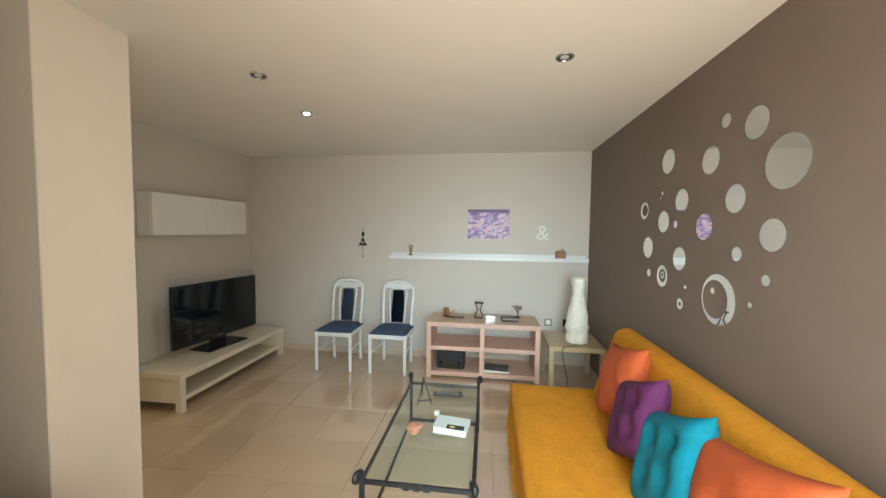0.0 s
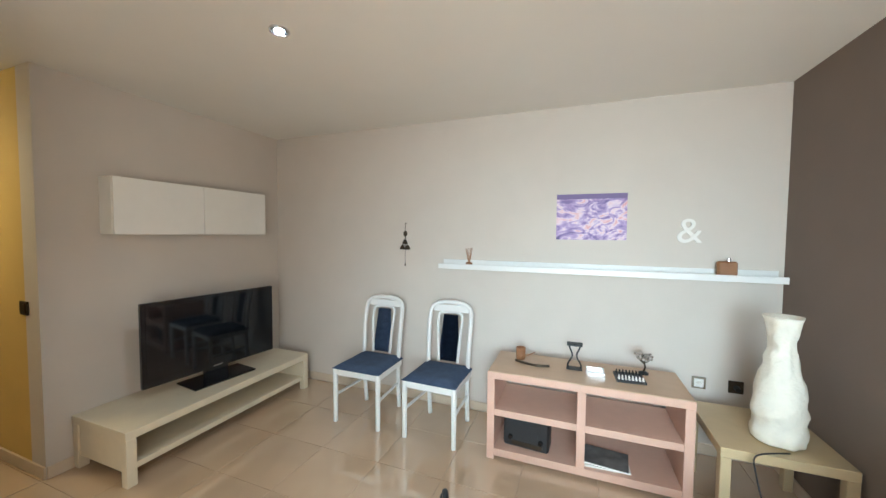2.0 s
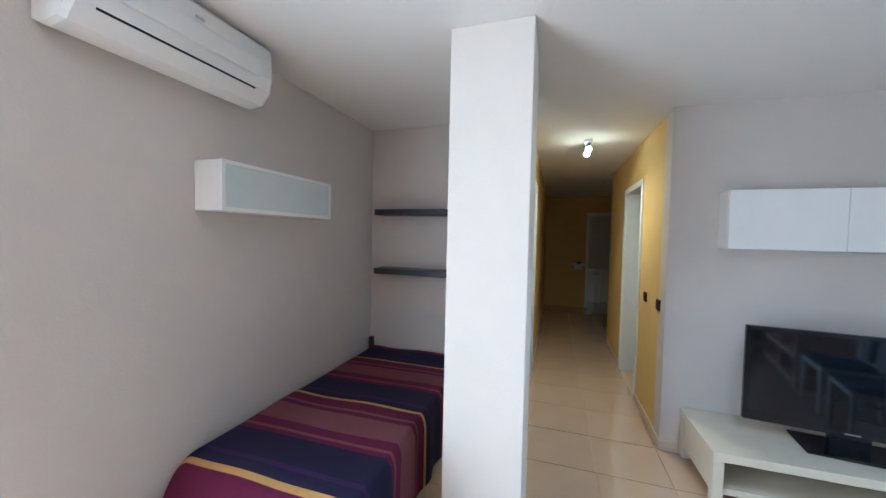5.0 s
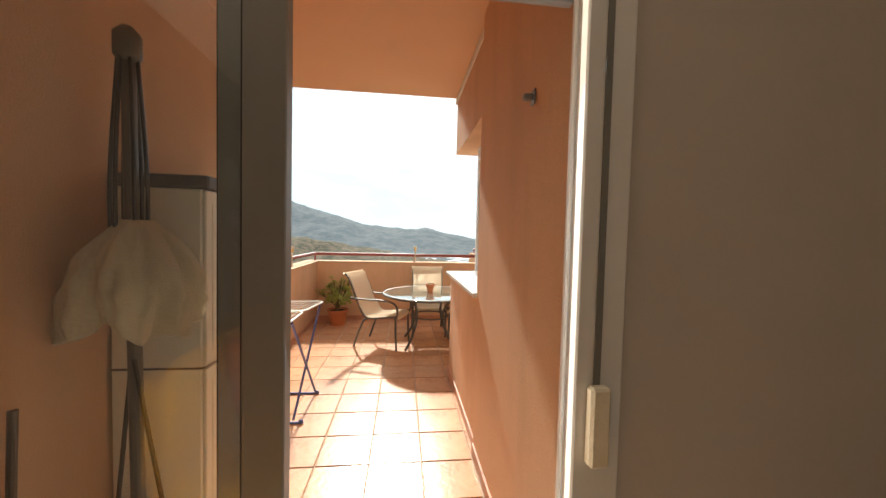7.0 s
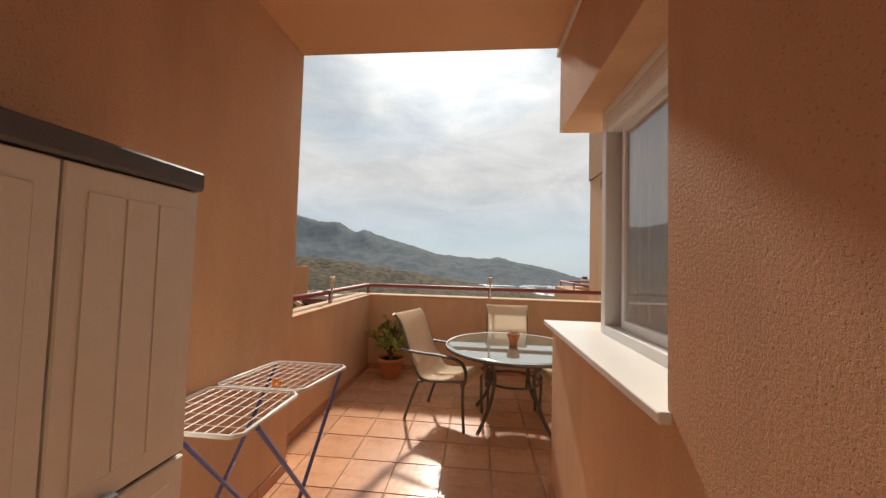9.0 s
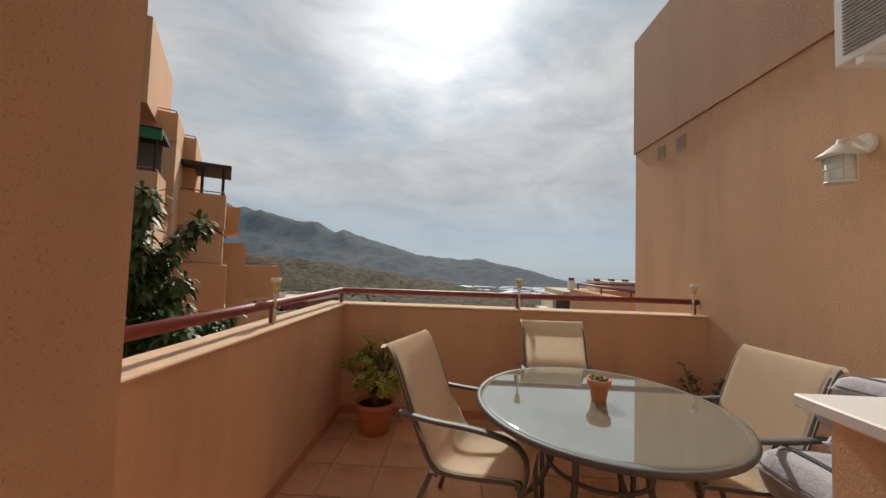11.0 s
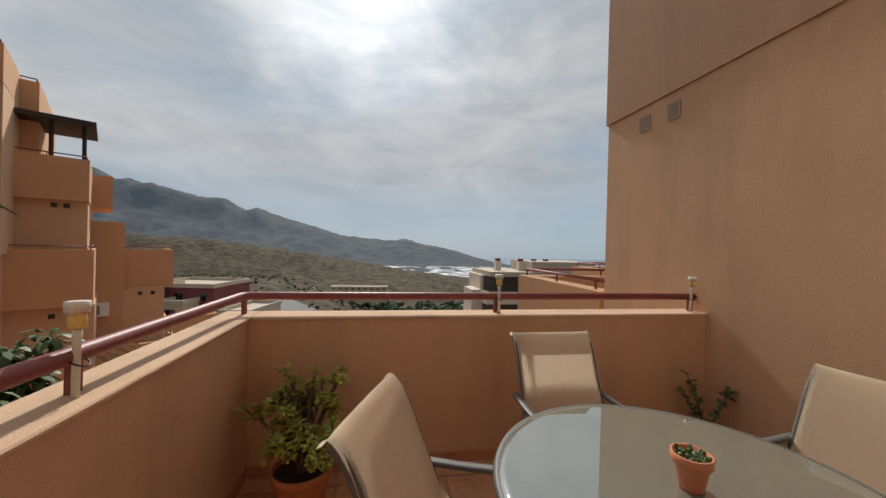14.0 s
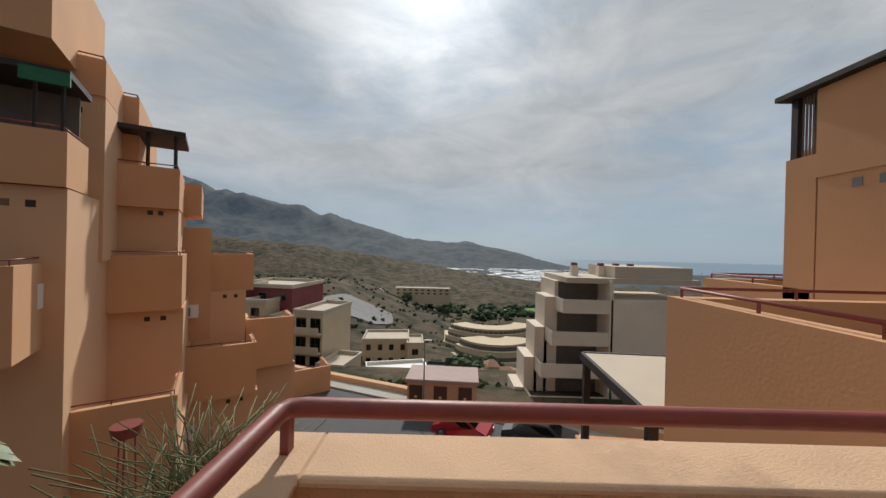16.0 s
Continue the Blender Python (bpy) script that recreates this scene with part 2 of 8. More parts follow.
M = dict(
    taupe=mat("taupe_wall_paint", (0.60, 0.545, 0.49), 0.85, scale=5, vary=0.03, bump=0.08, bump_scale=90),
    brown=mat("brown_wall_paint", (0.185, 0.145, 0.118), 0.8, scale=5, vary=0.05, bump=0.08, bump_scale=90),
    yellow=mat("yellow_wall_paint", (0.66, 0.47, 0.15), 0.8, scale=5, vary=0.05, bump=0.08, bump_scale=90),
    cream=mat("cream_wall_paint", (0.78, 0.72, 0.64), 0.8, scale=6, vary=0.03, bump=0.1, bump_scale=70),
    ceiling=mat("ceiling_paint", (0.80, 0.77, 0.72), 0.85, scale=3, vary=0.02, bump=0.05, bump_scale=60),
    marble=mat("polished_cream_tile", (0.56, 0.415, 0.285), 0.05, scale=3.5, vary=0.07, island=0.02, coat=0.8, spec=1.0),
    grout_in=mat("beige_grout", (0.54, 0.41, 0.29), 0.5),
    stucco=mat("orange_stucco", (0.70, 0.425, 0.25), 0.9, scale=2.2, vary=0.07, bump=0.5, bump_scale=120, stain=0.15),
    stucco_far=mat("orange_render", (0.62, 0.345, 0.185), 0.9, scale=0.5, vary=0.08, bump=0.2, bump_scale=30, stain=0.12),
    stucco_pale=mat("pale_orange_render", (0.65, 0.40, 0.24), 0.9, scale=0.5, vary=0.07, bump=0.2, bump_scale=30, stain=0.12),
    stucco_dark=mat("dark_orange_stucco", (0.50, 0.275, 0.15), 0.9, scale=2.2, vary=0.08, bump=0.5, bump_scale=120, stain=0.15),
    soffit=mat("orange_smooth_render", (0.73, 0.425, 0.245), 0.85, scale=2, vary=0.05, bump=0.1, bump_scale=60),
    terracotta=mat("glazed_terracotta_tile", (0.57, 0.30, 0.17), 0.2, scale=9, vary=0.16, bump=0.12, bump_scale=25, island=0.12, stain=0.85, stain_color=(0.33, 0.12, 0.06)),
    coping=mat("worn_sandy_coping", (0.66, 0.45, 0.29), 0.9, scale=5, vary=0.10, bump=0.4, bump_scale=140, stain=0.5, stain_color=(0.25, 0.17, 0.11)),
    grout=mat("grey_pink_grout", (0.44, 0.31, 0.22), 0.85),
    skirting_t=mat("terracotta_skirting", (0.50, 0.22, 0.12), 0.4, scale=8, vary=0.15, island=0.08),
    skirting=mat("beige_stone_skirting", (0.60, 0.49, 0.37), 0.3, scale=6, vary=0.08),
    alu=mat("white_aluminium", (0.80, 0.80, 0.79), 0.35, scale=20, vary=0.03),
    alu_grey=mat("grey_door_frame", (0.20, 0.20, 0.19), 0.4, scale=20, vary=0.04),
    shutter=mat("blue_grey_shutter", (0.33, 0.35, 0.37), 0.45, scale=20, vary=0.05),
    vent_tan=mat("tan_painted_vent", (0.40, 0.27, 0.18), 0.6, scale=20, vary=0.1),
    gasket=mat("black_gasket", (0.02, 0.02, 0.02), 0.6),
    white_stone=mat("white_marble_sill", (0.82, 0.80, 0.76), 0.25, scale=5, vary=0.05),
    white=mat("white_lacquer", (0.80, 0.78, 0.74), 0.4, scale=14, vary=0.02),
    white_wood=mat("white_painted_wood", (0.78, 0.78, 0.77), 0.35, scale=14, vary=0.03),
    birch=mat("pale_birch_veneer", (0.70, 0.62, 0.47), 0.35, scale=12, vary=0.06),
    tan_birch=mat("tan_birch_veneer", (0.50, 0.39, 0.23), 0.35, scale=12, vary=0.08),
    rosy=mat("rosy_painted_board", (0.60, 0.39, 0.30), 0.45, scale=14, vary=0.05),
    rosy_top=mat("tan_veneer_top", (0.52, 0.37, 0.25), 0.4, scale=12, vary=0.08),
    navy=mat("navy_fabric", (0.05, 0.075, 0.135), 0.95, scale=120, vary=0.3, bump=0.4, bump_scale=300),
    black_gloss=mat("black_gloss_plastic", (0.008, 0.008, 0.01), 0.12, scale=10, vary=0.1),
    black=mat("black_plastic", (0.02, 0.02, 0.022), 0.5, scale=30, vary=0.15),
    screen=mat("dark_screen", (0.006, 0.007, 0.009), 0.06, scale=3, vary=0.1),
    iron=mat("wrought_iron", (0.035, 0.037, 0.04), 0.45, metal=0.6, scale=40, vary=0.3, bump=0.2),
    glass=glass_mat("clear_glass", (0.92, 0.97, 0.94), 0.0, 0.01),
    dusty_pane=glass_mat("dusty_window_pane", (0.93, 0.95, 0.96), 0.0, 0.2, 0.22),
    pane=glass_mat("window_pane", (0.96, 0.98, 0.98), 0.0, 0.0),
    frost=mat("frosted_glass_front", (0.62, 0.66, 0.64), 0.35, scale=10, vary=0.05),
    mirror=mat("mirror", (0.92, 0.93, 0.92), 0.02, metal=1.0, scale=3, vary=0.01),
    mustard=mat("mustard_throw", (0.88, 0.43, 0.025), 0.95, scale=40, vary=0.12, bump=0.5, bump_scale=140),
    orange=mat("orange_velvet", (0.42, 0.075, 0.014), 0.85, scale=18, vary=0.2, bump=0.3, bump_scale=40),
    purple=mat("purple_velvet", (0.085, 0.009, 0.068), 0.85, scale=18, vary=0.25, bump=0.3, bump_scale=40),
    teal=mat("teal_velvet", (0.008, 0.15, 0.21), 0.85, scale=18, vary=0.2, bump=0.3, bump_scale=40),
    paper=mat("rice_paper", (0.80, 0.76, 0.66), 0.8, scale=20, vary=0.08, bump=0.9, bump_scale=22),
    chrome=mat("brushed_steel", (0.6, 0.6, 0.6), 0.25, metal=1.0, scale=30, vary=0.05),
    dark_shelf=mat("black_brown_shelf", (0.018, 0.016, 0.022), 0.4, scale=20, vary=0.2),
    rail=mat("red_painted_steel", (0.23, 0.05, 0.042), 0.5, scale=14, vary=0.15, bump=0.1, bump_scale=30),
    sling=mat("cream_mesh_sling", (0.92, 0.85, 0.72), 0.8, scale=180, vary=0.1, bump=0.4, bump_scale=380),
    chair_frame=mat("grey_brown_powder_coat", (0.105, 0.098, 0.088), 0.55, metal=0.0, scale=40, vary=0.15),
    table_glass=mat("frosted_green_glass", (0.17, 0.185, 0.15), 0.03, scale=4, vary=0.05, coat=1.0, spec=1.0),
    clay=mat("terracotta_pot_clay", (0.55, 0.20, 0.09), 0.75, scale=18, vary=0.12, bump=0.2),
    soil=mat("dark_soil", (0.04, 0.028, 0.02), 0.95, scale=50, vary=0.4, bump=0.8),
    jade=mat("jade_leaf", (0.36, 0.37, 0.06), 0.35, scale=14, vary=0.55, island=0.1),
    leaf=mat("mango_leaf", (0.085, 0.125, 0.038), 0.55, scale=3, vary=0.4),
    bark=mat("grey_bark", (0.16, 0.12, 0.08), 0.9, scale=14, vary=0.3, bump=0.8),
    resin=mat("cream_resin_panel", (0.80, 0.77, 0.68), 0.5, scale=10, vary=0.05, bump=0.1, bump_scale=60),
    resin_grey=mat("grey_resin_lid", (0.10, 0.10, 0.11), 0.5, scale=20, vary=0.1),
    blue_tube=mat("blue_painted_tube", (0.10, 0.12, 0.30), 0.4, scale=30, vary=0.1),
    wire=mat("white_coated_wire", (0.75, 0.74, 0.70), 0.4, scale=30, vary=0.05),
    canvas=mat("cream_canvas", (0.84, 0.77, 0.61), 0.9, scale=16, vary=0.1, bump=0.5, bump_scale=60),
    cushion=mat("grey_cotton_cushion", (0.40, 0.385, 0.41), 0.95, scale=26, vary=0.12, bump=0.35, bump_scale=60),
    ac_white=mat("ac_white_plastic", (0.78, 0.77, 0.74), 0.4, scale=14, vary=0.02),
    lamp_white=mat("aged_white_enamel", (0.70, 0.66, 0.56), 0.5, scale=24, vary=0.1, stain=0.4),
    amber=mat("amber_plastic", (0.75, 0.52, 0.16), 0.4, scale=20, vary=0.05),
    bronze=mat("dark_bronze", (0.06, 0.045, 0.03), 0.4, metal=0.7, scale=30, vary=0.2),
    pergola=mat("black_brown_timber", (0.03, 0.022, 0.02), 0.7, scale=20, vary=0.3, bump=0.4),
    maroon=mat("maroon_render", (0.22, 0.055, 0.06), 0.85, scale=0.5, vary=0.1),
    beige_wall=mat("beige_render", (0.62, 0.50, 0.34), 0.9, scale=0.4, vary=0.08, stain=0.1),
    pale_wall=mat("weathered_pale_render", (0.75, 0.65, 0.53), 0.9, scale=0.4, vary=0.1, stain=0.35, stain_color=(0.25, 0.22, 0.19)),
    roof_flat=mat("pale_flat_roof", (0.56, 0.48, 0.38), 0.9, scale=0.8, vary=0.1),
    # flat dark colour that stands in for the shade inside openings
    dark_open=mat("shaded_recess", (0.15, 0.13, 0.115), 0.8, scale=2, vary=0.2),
    asphalt=mat("asphalt", (0.075, 0.075, 0.08), 0.85, scale=1.5, vary=0.12, bump=0.3, bump_scale=60),
    kerb=mat("concrete_kerb", (0.42, 0.40, 0.36), 0.9, scale=4, vary=0.12),
    wood=mat("warm_wood", (0.26, 0.12, 0.05), 0.5, scale=14, vary=0.2),
)


def pitted(m, size, depth):
    """Thrown plaster: fine lumps with small dark pits and vertical rain streaks."""
    nt = m.node_tree
    b = nt.nodes["Principled BSDF"]
    tc = nt.nodes.new("ShaderNodeTexCoord")
    lump = nt.nodes.new("ShaderNodeTexNoise")
    lump.inputs["Scale"].default_value, lump.inputs["Detail"].default_value, lump.inputs["Roughness"].default_value = size, 6, 0.68
    pit = nt.nodes.new("ShaderNodeTexNoise")
    pit.inputs["Scale"].default_value, pit.inputs["Detail"].default_value = size * 1.5, 2
    hole = nt.nodes.new("ShaderNodeMapRange")
    hole.inputs["From Min"].default_value, hole.inputs["From Max"].default_value = 0.60, 0.72
    hole.inputs["To Min"].default_value, hole.inputs["To Max"].default_value = 0.0, 0.38
    high = nt.nodes.new("ShaderNodeMath")
    high.operation = "SUBTRACT"
    bp = nt.nodes.new("ShaderNodeBump")
    bp.inputs["Strength"].default_value, bp.inputs["Distance"].default_value = 0.55, depth
    for n in (lump, pit):
        nt.links.new(tc.outputs["Object"], n.inputs["Vector"])
    nt.links.new(pit.outputs[0], hole.inputs["Value"])
    nt.links.new(lump.outputs[0], high.inputs[0])
    nt.links.new(hole.outputs[0], high.inputs[1])
    nt.links.new(high.outputs[0], bp.inputs["Height"])
    nt.links.new(bp.outputs[0], b.inputs["Normal"])
    # darker colour in the pits, and streaks run down by the rain
    stretch = nt.nodes.new("ShaderNodeMapping")
    stretch.inputs["Scale"].default_value = (2.6, 2.6, 0.5)
    run = nt.nodes.new("ShaderNodeTexNoise")
    run.inputs["Scale"].default_value, run.inputs["Detail"].default_value, run.inputs["Roughness"].default_value = 1.0, 6, 0.6
    weak = nt.nodes.new("ShaderNodeMapRange")
    weak.inputs["From Min"].default_value, weak.inputs["From Max"].default_value = 0.46, 0.80
    weak.inputs["To Min"].default_value, weak.inputs["To Max"].default_value = 0.0, 0.30
    dark_mask = nt.nodes.new("ShaderNodeMath")
    dark_mask.operation = "MAXIMUM"
    mx = nt.nodes.new("ShaderNodeMixRGB")
    mx.inputs[2].default_value = (0.20, 0.115, 0.07, 1)
    old = b.inputs["Base Color"].links[0].from_socket
    nt.links.new(tc.outputs["Object"], stretch.inputs[0])
    nt.links.new(stretch.outputs[0], run.inputs["Vector"])
    nt.links.new(run.outputs[0], weak.inputs["Value"])
    nt.links.new(weak.outputs[0], dark_mask.inputs[0])
    nt.links.new(hole.outputs[0], dark_mask.inputs[1])
    nt.links.new(dark_mask.outputs[0], mx.inputs[0])
    nt.links.new(old, mx.inputs[1])
    nt.links.new(mx.outputs[0], b.inputs["Base Color"])


pitted(M["stucco"], 95, 0.008)
pitted(M["stucco_dark"], 95, 0.008)

top_bsdf = M["table_glass"].node_tree.nodes["Principled BSDF"]
top_bsdf.inputs["IOR"].default_value, top_bsdf.inputs["Coat IOR"].default_value = 1.8, 2.2

# woven sling lets some light through
nt = M["sling"].node_tree
tl = nt.nodes.new("ShaderNodeBsdfTranslucent")
tl.inputs[0].default_value = (0.97, 0.88, 0.73, 1)
mxs = nt.nodes.new("ShaderNodeMixShader")
mxs.inputs[0].default_value = 0.6
nt.links.new(nt.nodes["Principled BSDF"].outputs[0], mxs.inputs[1])
nt.links.new(tl.outputs[0], mxs.inputs[2])
nt.links.new(mxs.outputs[0], nt.nodes["Material Output"].inputs[0])


# ---- building helpers ----
def box(bm, x0, x1, y0, y1, z0, z1, bevel=0.0, seg=1):
    xs, ys, zs = sorted((x0, x1)), sorted((y0, y1)), sorted((z0, z1))
    m = Matrix.Translation(((xs[0] + xs[1]) / 2, (ys[0] + ys[1]) / 2, (zs[0] + zs[1]) / 2)) @ Matrix.Diagonal((xs[1] - xs[0], ys[1] - ys[0], zs[1] - zs[0], 1))
    made = bmesh.ops.create_cube(bm, size=1, matrix=m)["verts"]
    if bevel:
        edges = list({e for v in made for e in v.link_edges})
        bmesh.ops.bevel(bm, geom=edges, offset=bevel, segments=seg, affect="EDGES", profile=0.5)
    return bm


def boxes(*rows, bevel=0.0):
    bm = bmesh.new()
    for r in rows:
        box(bm, *r, bevel=bevel)
    return bm


def rod(bm, p, q, r, r2=None, seg=10):
    p, q = Vector(p), Vector(q)
    d = q - p
    m = Matrix.Translation((p + q) / 2) @ d.to_track_quat("Z", "Y").to_matrix().to_4x4()
    bmesh.ops.create_cone(bm, cap_ends=True, segments=seg, radius1=r, radius2=r if r2 is None else r2, depth=d.length, matrix=m)
    return bm


def tube(bm, pts, r, seg=8, closed=False):
    """A round bar swept along a line of points."""
    pts = [Vector(p) for p in pts]
    rings, n = [], len(pts)
    normal = None
    for i, p in enumerate(pts):
        a = pts[(i - 1) % n] if closed or i else pts[0]
        b = pts[(i + 1) % n] if closed or i < n - 1 else pts[-1]
        t = (b - a).normalized()
        if normal is None:
            normal = t.orthogonal().normalized()
        normal = (normal - t * normal.dot(t)).normalized()
        side = t.cross(normal)
        rings.append([bm.verts.new(p + (normal * math.cos(k * math.tau / seg) + side * math.sin(k * math.tau / seg)) * r) for k in range(seg)])
    for i in range(n if closed else n - 1):
        a, b = rings[i], rings[(i + 1) % n]
        for k in range(seg):
            f = bm.faces.new((a[k], a[(k + 1) % seg], b[(k + 1) % seg], b[k]))
            f.smooth = True
    if not closed:
        bm.faces.new(rings[0][::-1])
        bm.faces.new(rings[-1])
    return bm


def bend(pts, n=6):
    """A smooth line through a few points."""
    pts = [Vector(p) for p in pts]
    res = []
    for i in range(len(pts) - 1):
        p0, p1, p2, p3 = pts[max(i - 1, 0)], pts[i], pts[i + 1], pts[min(i + 2, len(pts) - 1)]
        for k in range(n):
            t = k / n
            res.append(0.5 * ((2 * p1) + (p2 - p0) * t + (2 * p0 - 5 * p1 + 4 * p2 - p3) * t * t + (3 * p1 - p0 - 3 * p2 + p3) * t ** 3))
    res.append(pts[-1])
    return res


def lathe(bm, profile, seg=24, at=(0, 0, 0), wob=0.0):
    rings = []
    for r, z in profile:
        rings.append([bm.verts.new((at[0] + (r + wob * noise.noise((r * 9 + math.cos(k * math.tau / seg) * 2, math.sin(k * math.tau / seg) * 2, z * 16))) * math.cos(k * math.tau / seg),
                                    at[1] + (r + wob * noise.noise((r * 9 + math.cos(k * math.tau / seg) * 2, math.sin(k * math.tau / seg) * 2, z * 16))) * math.sin(k * math.tau / seg), at[2] + z)) for k in range(seg)])
    for a, b in zip(rings, rings[1:]):
        for k in range(seg):
            f = bm.faces.new((a[k], a[(k + 1) % seg], b[(k + 1) % seg], b[k]))
            f.smooth = True
    bm.faces.new(rings[0][::-1])
    bm.faces.new(rings[-1])
    return bm


def grid_mesh(nu, nv, fn, thick=0.0):
    """A sheet of nu x nv cells, with thickness along its normals."""
    bm = bmesh.new()
    vs = [[bm.verts.new(fn(i / nu, j / nv)) for j in range(nv + 1)] for i in range(nu + 1)]
    for i in range(nu):
        for j in range(nv):
            bm.faces.new((vs[i][j], vs[i + 1][j], vs[i + 1][j + 1], vs[i][j + 1])).smooth = True
    if thick:
        bmesh.ops.solidify(bm, geom=bm.faces[:], thickness=thick)
    bmesh.ops.recalc_face_normals(bm, faces=bm.faces[:])
    return bm


BALL = ([(0.0, 0.0, -1.0), (0.724, -0.526, -0.447), (-0.276, -0.851, -0.447), (-0.894, 0.0, -0.447), (-0.276, 0.851, -0.447), (0.724, 0.526, -0.447), (0.276, -0.851, 0.447), (-0.724, -0.526, 0.447), (-0.724, 0.526, 0.447), (0.276, 0.851, 0.447), (0.894, 0.0, 0.447), (0.0, 0.0, 1.0)],
        [(0, 1, 2), (1, 0, 5), (0, 2, 3), (0, 3, 4), (0, 4, 5), (1, 5, 10), (2, 1, 6), (3, 2, 7), (4, 3, 8), (5, 4, 9), (1, 10, 6), (2, 6, 7), (3, 7, 8), (4, 8, 9), (5, 9, 10), (6, 10, 11), (7, 6, 11), (8, 7, 11), (9, 8, 11), (10, 9, 11)])


def balls(name, poses, material, jitter=0.0, smooth=True):
    """Many small rounded lumps in one mesh."""
    r3 = random.Random(len(poses))
    verts, faces = [], []
    for m in poses:
        b = len(verts)
        verts += [m @ Vector(p) + Vector((r3.uniform(-jitter, jitter), r3.uniform(-jitter, jitter), r3.uniform(-jitter, jitter))) for p in BALL[0]]
        faces += [tuple(b + k for k in f) for f in BALL[1]]
    me = bpy.data.meshes.new(name)
    me.from_pydata(verts, [], faces)
    me.polygons.foreach_set("use_smooth", [smooth] * len(faces))
    me.materials.append(material)
    return new(name, me)


def mesh_of(name, bm, material):
    me = bpy.data.meshes.new(name)
    bm.to_mesh(me)
    bm.free()
    for one in (material if isinstance(material, (list, tuple)) else [material]):
        me.materials.append(one)
    return me


def part(name, bm, material, parent, label=""):
    ob = new(name, mesh_of(name, bm, material))
    ob.parent = parent
    return tagged(ob, label)


def solid(name, bm, material, label="", category="", kind="structure", group=""):
    return tagged(new(name, mesh_of(name, bm, material)), label, category, group, kind)


def thing(name, at, label, category, group="", turn=0.0, kind=""):
    ob = new(name)
    ob.matrix_world = pose(*at, 0, 0, turn)
    ob.empty_display_size = 0.1
    return tagged(ob, label, category, group, kind)


# ---- the flat: walls, floor, ceiling ----
CEIL, FLOOR_T = 2.49, -0.03
XR, XL, YB, YD = 1.445, -2.79, 4.565, 0.37      # faces: brown wall, television wall, back wall, door wall
solid("floor", boxes((-9.4, 1.7, 0.05, 4.85, -0.25, -0.006)), M["grout_in"], "beige grouted floor bed under polished cream tiles", "floor")
solid("ceiling", boxes((-9.4, 1.75, 0.05, 4.85, CEIL, 2.72)), M["ceiling"], "smooth off-white painted ceiling", "ceiling")
solid("wall_back", boxes((-2.95, 1.7, YB, 4.8, -0.2, CEIL)), M["taupe"], "plain taupe-grey painted back wall", "wall")
solid("wall_brown", boxes((XR, 1.7, 0.05, YB, -0.2, CEIL)), M["brown"], "dark taupe-brown painted feature wall", "wall")
solid("wall_television", boxes((-2.95, XL, 2.772, YB, -0.2, CEIL)), M["taupe"], "taupe-grey painted wall behind the television", "wall")
# door wall with the sliding door's opening
DX0, DX1, DH = -0.235, 1.40, 2.28
solid("wall_door", boxes((-2.95, DX0, 0.05, YD, -0.2, CEIL), (DX1, XR, 0.05, YD, -0.2, CEIL), (DX0, DX1, 0.05, YD, DH, CEIL)), M["taupe"], "taupe-grey painted wall around the terrace door", "wall")
solid("wall_alcove", boxes((-2.95, XL, YD, 1.752, -0.2, CEIL)), M["taupe"], "taupe-grey painted alcove wall behind black shelves", "wall")
solid("pillar", boxes((-1.82, -1.465, 1.512, 1.888, -0.05, CEIL), bevel=0.004), M["cream"], "square cream painted pillar between bed and living room", "pillar")
solid("door_reveal", boxes((DX0, -0.197, 0.25, YD, -0.2, DH)), M["taupe"], "narrow painted reveal beside the door frame", "wall")
# corridor
solid("wall_corridor_south", boxes((-3.12, -2.95, 1.6, 1.78, -0.2, CEIL), (-9.2, -3.95, 1.6, 1.78, -0.2, CEIL), (-3.95, -3.12, 1.6, 1.78, 2.06, CEIL)), M["yellow"], "mustard yellow painted corridor wall", "wall")
solid("wall_corridor_north", boxes((-3.66, -2.795, 2.774, 2.93, -0.2, CEIL), (-5.6, -4.44, 2.774, 2.93, -0.2, CEIL), (-4.44, -3.66, 2.774, 2.93, 2.06, CEIL)), M["yellow"], "mustard yellow painted corridor wall", "wall")
solid("wall_corridor_end", boxes((-8.45, -8.3, 1.78, 2.72, -0.2, CEIL), (-8.45, -8.3, 3.42, 4.2, -0.2, CEIL), (-8.45, -8.3, 2.72, 3.42, 2.06, CEIL)), M["yellow"], "mustard yellow painted end wall of the corridor", "wall")
solid("wall_hall_north", boxes((-9.2, -5.6, 4.2, 4.35, -0.2, CEIL), (-5.6, -5.45, 2.93, 4.2, -0.2, CEIL)), M["yellow"], "mustard yellow painted hall wall", "wall")
solid("wall_bath", boxes((-9.4, -9.25, 1.6, 4.35, -0.2, CEIL)), M["cream"], "pale tiled wall of the room past the corridor", "wall")
solid("wall_side_rooms", boxes((-5.4, -2.96, 4.6, 4.75, -0.2, CEIL), (-5.44, -5.3, 2.94, 4.6, -0.2, CEIL), (-9.2, -2.96, 0.6, 0.75, -0.2, CEIL)), M["cream"], "plain walls of the rooms off the corridor", "wall")


def skirt(name, rows):
    solid(name, boxes(*rows, bevel=0.003), M["skirting"], "polished beige stone skirting along the walls", "skirting")


